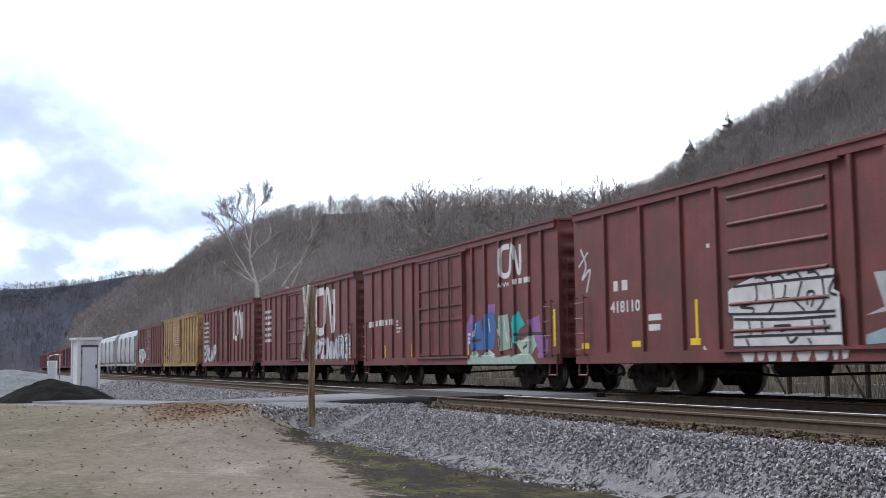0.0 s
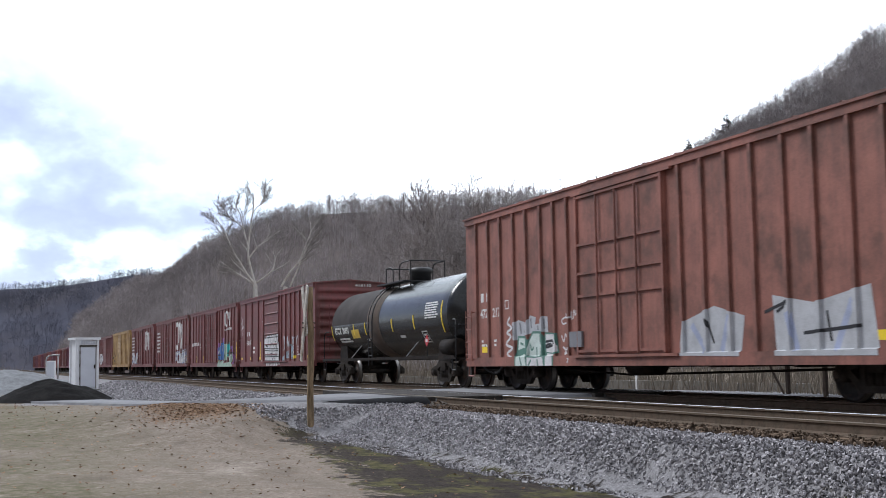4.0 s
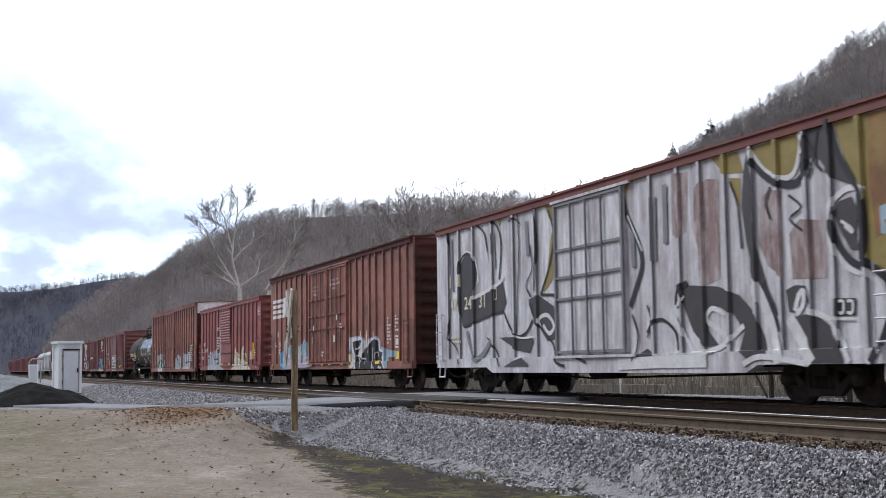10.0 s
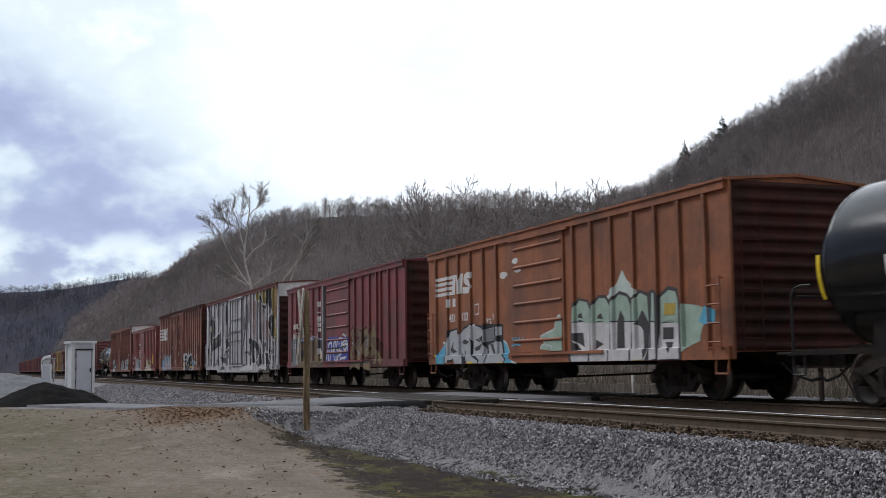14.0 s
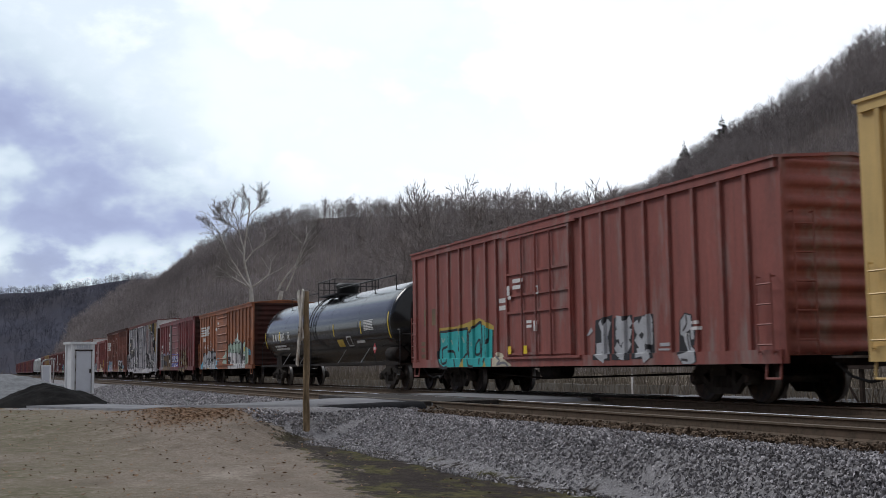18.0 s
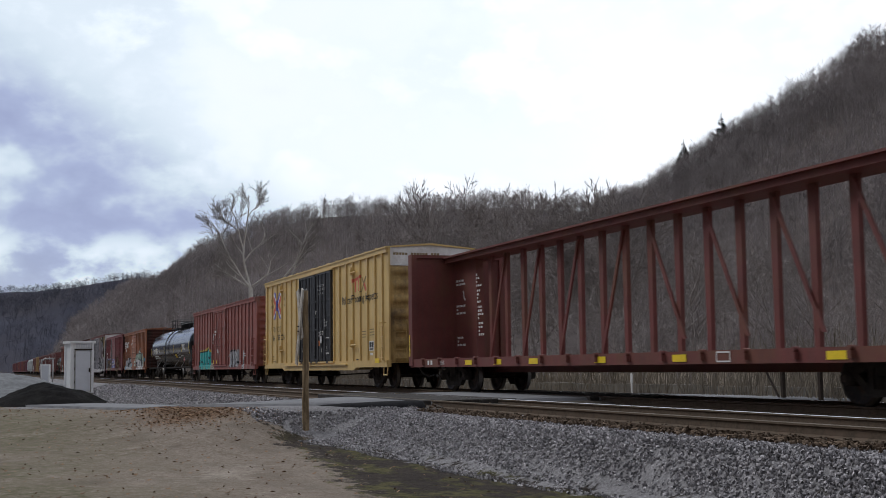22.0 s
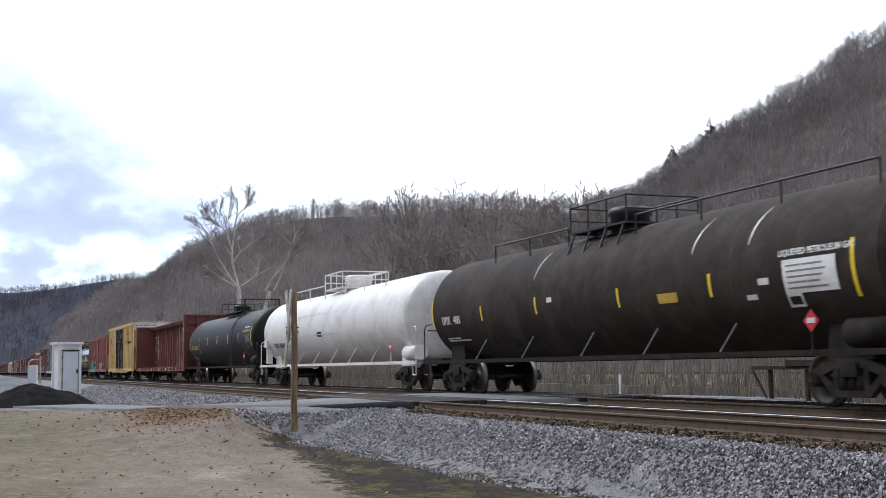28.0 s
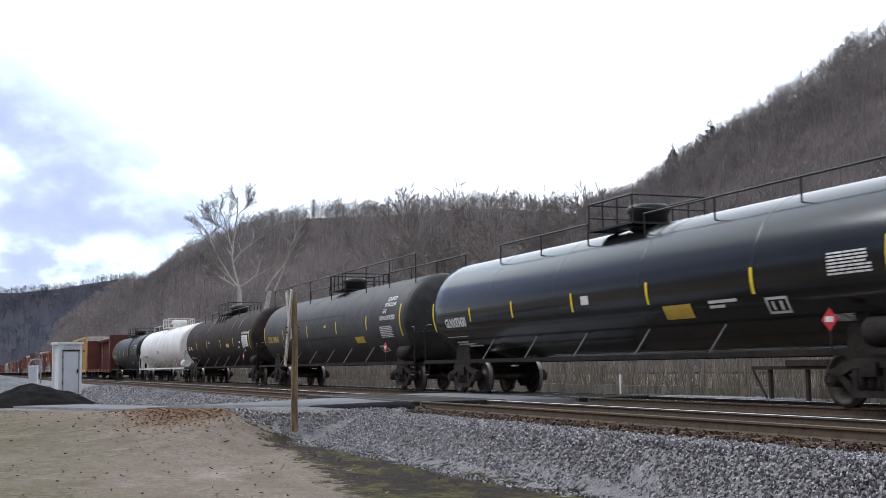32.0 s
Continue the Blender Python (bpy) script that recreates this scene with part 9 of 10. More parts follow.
    decal("graffiti", c, [(SPRAY["pale"], [[(11.01, 2.17), (11.54, 2.48), (11.78, 2.75), (11.95, 2.53), (12.37, 2.28), (12.4, 2.09)]]),
                         (SPRAY["mint"], [[(14.1, 1.9), (14.63, 1.84), (14.97, 1.73), (14.7, 1.3), (14.68, 1.16), (14.32, 1.07), (14.09, 0.95), (14.07, 1.47)], [(7.88, 1.42), (8.72, 1.61), (8.94, 1.9), (9.09, 1.89), (9.11, 1.35), (8.7, 1.06), (7.94, 1.07)]]),
                         (SPRAY["sky"], [[(14.85, 1.84), (15.21, 1.72), (15.18, 1.48), (14.83, 1.46), (14.64, 1.53)]]),
                         (SPRAY["char"], [[(9.34, 1.7), (9.41, 2.06), (9.75, 2.26), (10.18, 2.19), (10.36, 2.02), (10.47, 2.15), (10.72, 2.27), (11.02, 2.25), (11.22, 2.11), (11.33, 2.18), (11.64, 2.3), (11.97, 2.23), (12.18, 2.08), (12.47, 2.28), (12.81, 2.19), (12.94, 2.25), (13.18, 2.21), (13.23, 2.12), (13.6, 2.28), (13.93, 2.21), (14.08, 1.95), (14.08, 0.81), (13.18, 0.81), (12.87, 0.81), (12.72, 0.81), (9.31, 0.81)]]),
                         (SPRAY["mint"], [[(9.47, 1.73), (9.54, 2.04), (9.8, 2.2), (10.15, 2.14), (10.29, 1.96), (10.27, 1.7)], [(10.39, 1.71), (10.46, 2.05), (10.73, 2.2), (11.01, 2.18), (11.19, 2.01), (11.17, 1.66)], [(11.26, 1.68), (11.33, 2.09), (11.64, 2.23), (11.96, 2.16), (12.09, 1.97), (12.1, 1.64)]]),
                         (SPRAY["mint"], [[(12.2, 1.64), (12.25, 2.07), (12.5, 2.21), (12.78, 2.12), (12.82, 1.61)], [(12.96, 2.18), (13.12, 2.15), (13.1, 1.6), (12.91, 1.61)], [(13.26, 1.58), (13.29, 2.06), (13.61, 2.2), (13.85, 2.15), (13.97, 1.92), (13.95, 1.55)]]),
                         (SPRAY["white"], [[(9.42, 1.7), (10.27, 1.7), (10.24, 0.81), (9.44, 0.81), (9.38, 1.05), (9.87, 1.07), (9.4, 1.35)], [(10.37, 1.67), (11.18, 1.65), (11.13, 0.81), (10.32, 0.81)], [(11.24, 1.64), (12.11, 1.62), (12.05, 0.81), (11.18, 0.81)]]),
                         (SPRAY["white"], [[(12.18, 1.61), (12.84, 1.59), (12.83, 0.99), (12.69, 0.81), (12.13, 0.81)], [(12.9, 1.58), (13.12, 1.57), (13.14, 0.84), (12.87, 0.81)], [(13.26, 1.55), (13.96, 1.54), (14.01, 0.83), (13.22, 0.82)]]),
                         (SPRAY["char"], [[(9.41, 1.46), (9.96, 1.46), (10.02, 1.14), (9.4, 1.33)], [(10.56, 1.29), (10.91, 1.18), (10.55, 1.08)], [(10.64, 1.81), (10.81, 1.87), (10.94, 1.69), (10.66, 1.69)]]),
                         (SPRAY["char"], [[(11.53, 1.62), (11.68, 1.89), (11.83, 1.72), (11.83, 1.08), (11.5, 1.08)], [(12.31, 1.56), (12.58, 1.86), (12.84, 1.57), (12.81, 1), (12.63, 0.81), (12.61, 1.42), (12.49, 1.52)], [(13.37, 1.46), (13.77, 1.45), (13.76, 1.22), (13.36, 1.22)]]),
                         (SPRAY["char"], [[(13.43, 1.16), (13.74, 1.16), (13.63, 0.94)], [(9.72, 1.87), (9.89, 1.92), (9.98, 1.72), (9.75, 1.71)]]),
                         (SPRAY["mustard"], [[(13.44, 1.94), (13.87, 1.92), (13.82, 1.7), (13.42, 1.7)], [(10.76, 0.81), (11.19, 0.81), (11.18, 0.81), (10.76, 0.81)], [(12.24, 0.82), (12.64, 0.83), (12.63, 0.81), (12.23, 0.81)]]),
                         (SPRAY["mint"], inks(0.05, [(9.42, 1.7), (9.78, 1.78), (10.27, 1.67)], [(10.39, 1.66), (10.75, 1.72), (11.17, 1.63)], [(13.26, 1.56), (13.61, 1.62), (13.94, 1.53)]))],
          SIDE, r, label="mint and white graffiti", sill=1.04)
    tape(c, (0.25, 3.2, 4.9, 7.2, 10.8, 13.2), 0.95, SIDE, r, 0.36, 0.14)
    # long glossy black tank
    R, Z = 1.42, 2.34
    c = tank_car("long glossy black tank car with white lettering", 3.9, 20.1, R, Z, TANK_GLOSS, (1.75, 18.4), bands=((0.4, -.6, .15), (3.3, -.35, .1), (7.7, -.35, .12), (12.4, -.35, .12), (16.0, -.35, .12), (19.2, -.6, .3)), plat=(8.5, 11.0), rail=((3.6, 8.3, 3, 0.2), (11.4, 18.6, 4, 0.2)), braces=(4, 7, 13, 16), hood=(9.7, 0.45))
    tank_ladder(c, 9.2, R, Z, BLACK)
    on_tank(c, R, Z, "lettering", [(WHITE, bars(2.0, Z + .05, [[.24, .24, .22, .22]], 0.32) + words(3.3, Z + .05, "2585", 0.48, 1.0, .01) + hollow(4.9, 5.2, Z + .06, Z + .4, .035) + rect(4.98, 5.12, Z + .14, Z + .28) + bars(2.1, Z - .25, [[.3, .7, .6, .3], [.3, .5, .5, .4, .6]], .09) + chart(16.4, Z + .0, 1.3, .6, True, 9) + hollow(14.0, 14.6, Z - .45, Z - .05, .04) + rect(15.2, 16.2, Z - .35, Z - .25))], drop=0.35)
    on_tank(c, R, Z, "hazard_notice", [(LETTER_YELLOW, rect(12.7, 13.5, Z - .45, Z - .15))], "yellow notice panel", drop=0.35)
    # worn red boxcar
    posts = [0.3, 1.2, 2.18, 3.12, 4.0, 4.93, 5.89, 6.6, 11.5, 12.42, 13.31, 14.24, 15.15, 16.07, 16.97, 17.77]
    c, r = boxcar("red boxcar with paint worn pale and turquoise graffiti", 26.1, 18.66, 4.28, 0.73, P["faded"], posts, (("bars", 7.3, 11.0),))
    decal("lettering", c, [(SPRAY["ochre"], bars(0.95, 2.0, [[.3, .3]], .5) + bars(0.7, 1.4, [[.5], [.4], [.5]], .12)), (WHITE, bars(6.7, 2.4, [[.5], [.45]], .12) + stencil(15.6, 1.5, 5, 4, .7))], SIDE, r)
    decal("door_lettering", c, [(WHITE, rect(7.45, 7.6, 2.55, 2.8) + bars(7.8, 2.85, [[.6], [.5]], .1) + hollow(9.1, 9.3, 2.5, 2.7, .03) + rect(9.0, 9.2, 1.6, 1.85) + bars(8.6, 1.8, [[.3], [.3]], .07) + rect(7.5, 7.7, 2.45, 2.53))], SIDE + .1)
    decal("graffiti", c, [(SPRAY["mustard"], [[(2.25, 1.9), (3.74, 1.9), (5.33, 2.07), (5.9, 1.94), (6.34, 1.82), (6.32, 1.52), (2.24, 1.67)]]),
                         (SPRAY["cream"], [[(6.31, 0.98), (6.65, 1.12), (6.88, 1.07), (7.01, 0.96), (7.51, 0.79), (7.54, 0.74), (6.31, 0.74)]]),
                         (SPRAY["teal"], [[(2.32, 1.79), (2.81, 1.78), (3.74, 1.8), (3.81, 1.61), (3.92, 1.79), (4.5, 1.82), (4.55, 1.69), (5.38, 1.96), (5.5, 1.87), (5.84, 1.85), (5.99, 1.75), (6.29, 1.72), (6.23, 0.74), (2.75, 0.74), (2.31, 0.89), (2.24, 1.25), (2.34, 1.37)]]),
                         (SPRAY["mustard"], [[(4.08, 0.9), (4.23, 1.04), (4.27, 0.74), (3.95, 0.74)], [(5.79, 0.91), (5.88, 0.74), (5.66, 0.74)]]),
                         (SPRAY["black"], inks(0.075, [(2.32, 1.79), (2.33, 1.37), (2.23, 1.07), (2.5, 0.74), (3, 0.74)], [(3.06, 1.64), (3.01, 1.29), (2.96, 0.88)], [(2.5, 1.27), (2.57, 0.86), (2.97, 0.88)], [(2.5, 1.27), (3.04, 1.36)], [(3.06, 1.2), (3.46, 1.16), (3.57, 0.88), (3.62, 0.74)], [(3.85, 1.67), (3.79, 1.2), (3.98, 1.29)], [(4.5, 1.81), (4.44, 1.2), (4.59, 1.14), (4.28, 1.06), (4.08, 0.88)])),
                         (SPRAY["black"], inks(0.075, [(4.6, 1.75), (4.54, 1.31), (4.61, 0.81), (4.98, 0.74)], [(5.35, 1.49), (5.11, 1.35), (5.06, 1.09), (5.4, 1.13), (5.38, 1.49)], [(5.5, 1.87), (5.52, 1.39), (5.4, 0.8)], [(5.84, 1.84), (5.85, 1.4), (5.97, 1.44), (6.01, 1.74)], [(5.7, 1.3), (5.85, 1.11), (5.7, 0.85)], [(6.29, 1.72), (6.23, 1)], [(2.32, 1.79), (2.81, 1.78), (3.74, 1.81)])),
                         (SPRAY["black"], inks(0.075, [(3.92, 1.79), (4.5, 1.82)], [(4.56, 1.69), (5.38, 1.95), (5.5, 1.87)])),
                         (SPRAY["mint"], inks(0.05, [(2.48, 1.6), (2.57, 1.48), (2.74, 1.59)], [(3.24, 1.52), (3.35, 1.4)], [(4.08, 1.6), (4.25, 1.43)], [(4.82, 1.52), (4.91, 1.32)])),
                         (SPRAY["grey"], inks(0.06, [(6.54, 1.02), (6.82, 0.89), (6.63, 0.79), (7.1, 0.84), (7.37, 0.74)]))],
          SIDE, r, label="turquoise graffiti with yellow edge", sill=0.97)
    decal("graffiti", c, [(SPRAY["black"], [[(12, 1.73), (12.77, 1.82), (12.71, 0.84), (11.93, 0.86)], [(12.83, 1.74), (13.63, 1.79), (13.56, 0.84), (12.79, 0.85)], [(13.68, 1.73), (14.46, 1.77), (14.49, 0.87), (13.63, 0.86)]]),
                         (SPRAY["black"], [[(15.43, 1.59), (15.63, 1.74), (15.87, 1.69), (15.92, 1.44), (16.08, 1.38), (16.04, 1.17), (15.88, 1.08), (16.05, 0.98), (16.07, 0.78), (15.92, 0.74), (15.57, 0.74), (15.39, 0.93)]]),
                         (SPRAY["silver"], inks(0.2, [(12.23, 1.72), (12.44, 1.35), (12.51, 0.88)], [(12.62, 1.71), (12.47, 1.41)], [(12.03, 1.12), (12.44, 1.15)], [(12.04, 1.05), (12.26, 0.95), (12.47, 0.87)], [(12.93, 1.7), (13.2, 1.65), (12.95, 1.52)], [(13.26, 1.68), (13.24, 1.49), (13.56, 1.69)], [(12.91, 1.38), (13.53, 1.41), (13.05, 1.25)])),
                         (SPRAY["silver"], inks(0.2, [(12.9, 1.16), (13.18, 0.99), (13.49, 1.24)], [(13.22, 0.85), (13.26, 1.13)], [(13.75, 1.64), (13.86, 1.45), (14.13, 1.68)], [(14.39, 1.71), (14, 1.46), (14.35, 1.53), (14.06, 1.19)], [(13.76, 1.32), (14.04, 1.07)], [(14.34, 1.41), (14.31, 1.15)], [(13.79, 0.98), (14.12, 1.02)])),
                         (SPRAY["silver"], inks(0.2, [(14.09, 0.86), (14.34, 0.97)])),
                         (SPRAY["silver"], [[(15.48, 1.59), (15.65, 1.71), (15.83, 1.67), (15.87, 1.44), (15.68, 1.35), (15.61, 1.26), (15.47, 1.32)], [(15.82, 1.4), (16.02, 1.38), (16, 1.21), (15.83, 1.21)], [(15.42, 0.92), (15.73, 0.97), (15.58, 1.25), (15.76, 1.33), (15.82, 1.08), (16.01, 0.97), (16.04, 0.79), (15.9, 0.74), (15.61, 0.74)]]),
                         (SPRAY["char"], inks(0.05, [(15.67, 1.7), (15.69, 1.52), (15.55, 1.38)], [(15.71, 1.33), (15.74, 1.15), (15.79, 1.01)], [(15.55, 0.83), (15.78, 0.81)])),
                         (SPRAY["silver"], [[(11.58, 1.4), (11.81, 1.58), (11.89, 1.5), (11.71, 1.41)], [(14.7, 1.17), (15.16, 1.17), (15.16, 1.1), (14.7, 1.1)], [(14.64, 1.06), (15.16, 1.05), (15.15, 1.01), (14.64, 1.02)]]),
                         (SPRAY["silver"], [[(12.44, 0.74), (12.7, 0.74), (12.7, 0.74), (12.43, 0.74)], [(12.8, 0.74), (13.02, 0.74), (13.01, 0.74), (12.8, 0.74)], [(13.08, 0.74), (13.34, 0.74), (13.33, 0.74), (13.08, 0.74)]]),
                         (SPRAY["silver"], [[(13.43, 0.74), (13.64, 0.74), (13.63, 0.74), (13.43, 0.74)], [(13.79, 0.74), (13.9, 0.74), (13.9, 0.74), (13.79, 0.74)], [(13.99, 0.74), (14.11, 0.74), (14.1, 0.74), (13.98, 0.74)]]),
                         (SPRAY["silver"], [[(14.18, 0.74), (14.46, 0.74), (14.46, 0.74), (14.18, 0.74)]])],
          SIDE, r, label="silver graffiti with black outlines", sill=0.97)
    tape(c, (7.45, 8.4), 1.05, SIDE + .1, (), 0.2, 0.2)
    # tall ochre boxcar with black double plug doors
    posts = [0.41, 1.43, 2.41, 3.37, 4.21, 5.13, 6.01, 6.62, 12.0, 12.8, 13.68, 14.55, 15.44, 16.33, 17.2, 18.0]
    c, r = boxcar("tall ochre-yellow boxcar with black double plug doors", 46.92, 18.54, 4.77, 0.74, P["yellow"], posts, (("bars", 6.8, 9.25), ("bars", 9.3, 11.75)), high=True, fish=0.10, door_paint=PLUG_BLACK, ends=P["shade_grime_yellow"], end_pitch=0.49)
    red, blu = colour("faded orange red mark", (0.60, 0.12, 0.06)), colour("violet blue mark", (0.16, 0.15, 0.50))
    faint = mat("worn black stencil paint", (0.24, 0.17, 0.075), 0.6, vary=0.3, size=3)

    def mirrored(polys):
        return polys + [[(4.80 - u, z) for u, z in p] for p in polys]
    decal("logo", c, [(DULL_WHITE, mirrored([[(1.66, 4.22), (1.90, 4.26), (2.40, 3.70), (2.30, 3.55), (1.62, 4.0)], [(1.66, 3.06), (1.90, 3.0), (2.40, 3.55), (2.30, 3.70), (1.62, 3.28)]])),
                      (red, mirrored([[(1.60, 4.08), (1.62, 3.84), (2.18, 3.56), (2.28, 3.66), (1.74, 4.09)], [(1.60, 3.18), (1.62, 3.42), (2.18, 3.70), (2.28, 3.60), (1.74, 3.17)]])),
                      (blu, mirrored([[(1.68, 4.31), (2.02, 4.24), (2.40, 3.80), (2.30, 3.70)], [(1.68, 2.97), (2.02, 3.03), (2.40, 3.46), (2.30, 3.56)]]) + [[(2.40, 3.92), (2.30, 3.74), (2.26, 3.62), (2.32, 3.48), (2.40, 3.34), (2.48, 3.48), (2.54, 3.62), (2.50, 3.74)]])], SIDE, r, label="orange and blue crossed mark")
    decal("logo", c, [(red, [[(14.42, 3.83), (15.52, 3.95), (15.52, 4.06), (14.42, 3.96)]] + rect(14.72, 14.86, 3.48, 3.86) + rect(15.14, 15.24, 3.5, 3.9)), (faint, [[(15.46, 3.44), (15.58, 3.44), (16.14, 3.98), (16.02, 3.98)], [(15.56, 3.98), (15.64, 3.98), (16.12, 3.46), (15.98, 3.46)]]), (red, [[(15.80, 3.72), (15.90, 3.78), (16.20, 3.46), (16.02, 3.46)]])], SIDE + .002, r, label="faded red mark")
    decal("lettering", c, [(faint, words(1.25, 3.85, "next", .22, 1.1) + words(1.25, 3.55, "load", .22, 1.1) + words(3.62, 3.82, "any", .22, 1.1) + words(3.62, 3.55, "road", .22, 1.1) + words(1.55, 2.42, "TB", 0.34, 1.2, .004) + words(2.45, 2.42, "OX", 0.34, 1.2, .004)
                            + rect(15.6, 16.05, 2.0, 2.03) + rect(15.6, 16.05, 1.9, 1.93) + rect(15.6, 16.05, 1.8, 1.83) + rect(16.5, 17.1, 2.05, 2.08) + rect(16.5, 17.1, 1.95, 1.98) + rect(16.5, 17.1, 1.85, 1.88) + stencil(1.6, 1.25, 3, 3, .7)),
                           (BLACK, words(1.5, 2.04, "66", 0.34, 1.2, .004) + words(2.5, 2.04, "35", 0.34, 1.2, .004) + words(3.4, 2.04, "26", 0.34, 1.2, .004) + words(13.05, 3.1, "Railcar Pooling Experts", 0.42, 1.12) + rect(14.85, 15.15, 1.0, 1.05)),
                           (DULL_WHITE, rect(16.42, 16.96, 1.32, 1.66) + rect(16.52, 16.84, 1.16, 1.24)),
                           (BLACK, rect(16.47, 16.67, 1.43, 1.62) + rect(16.71, 16.91, 1.43, 1.62) + rect(16.47, 16.91, 1.35, 1.40))], SIDE + .003, r)
    decal("door_lettering", c, [(WHITE, words(7.2, 3.98, "CLOSE THIS DOOR", .11, 1.0) + words(7.25, 3.84, "BEFORE CLOSING", .11, 1.0) + words(7.45, 3.70, "MAIN DOOR", .11, 1.0) + words(9.85, 3.98, "CLOSE AND LOCK", .12, 1.0) + words(9.8, 3.83, "BOTH DOORS BEFORE", .12, 1.0) + words(9.95, 3.68, "MOVING CAR", .12, 1.0)
                                 + rect(7.86, 7.98, 1.76, 1.98) + rect(10.27, 10.45, 1.72, 2.0) + hollow(9.98, 10.16, 2.0, 2.18, .035) + hollow(10.28, 10.42, 2.06, 2.2, .03) + hollow(10.55, 10.68, 2.06, 2.2, .03) + hollow(7.8, 7.95, 2.08, 2.2, .03) + hollow(8.02, 8.16, 2.08, 2.2, .03)
                                 + rect(7.3, 7.7, 2.06, 2.09) + rect(7.32, 7.5, 1.86, 1.89) + rect(7.34, 7.44, 1.4, 1.56) + rect(7.9, 7.96, 1.32, 1.5) + rect(10.4, 10.46, 1.36, 1.54) + rect(11.12, 11.6, 1.9, 1.93) + stencil(11.05, 1.5, 3, 3, .55) + stencil(10.9, 2.6, 4, 3, .6) + rect(9.5, 9.56, 2.9, 3.05) + rect(9.55, 9.7, 3.0, 3.04)),
                                (colour("faded orange sticker", (0.55, 0.17, 0.06)), rect(7.55, 7.72, 1.62, 1.78) + rect(9.98, 10.2, 1.62, 1.82))], SIDE + .1)
    for x, z in ((3.42, 4.25), (3.36, 1.55), (14.55, 4.2), (14.5, 1.55)):
        bm = bmesh.new()
        rod(bm, (x, -SIDE - .12, z), (x + .68, -SIDE - .12, z), .028, 6)
        bx(bm, x - .06, x + .08, -SIDE - .15, -SIDE, z - .08, z + .2)
        part("door_stop", bm, P["yellow"], c)
    for x in (7.3, 8.9, 9.75, 11.3):
        bm = bmesh.new()
        bx(bm, x - .13, x + .13, -SIDE - .13, -SIDE - .02, .93, 1.0)
        part("door_roller", bm, PLUG_BLACK, c)
    bm = bmesh.new()
    bx(bm, 4.2, 13.9, -SIDE - .13, -SIDE - .04, .83, .865)
    part("sill_ledge", bm, P["yellow"], c)
    bm = bmesh.new()
    for k in range(16):
        if k not in (5, 12):
            bx(bm, 18.52, 18.568, -1.35 + .105 * k, -1.27 + .105 * k, 4.52, 4.60)
    part("band_lettering", bm, faint, c)
    tape(c, (17.25,), 0.88, SIDE + .06, (), 0.48, 0.16)
    tape(c, (1.0,), 0.82, SIDE + .05, (), 0.5, 0.16)
    centerbeam()
    later_tanks()


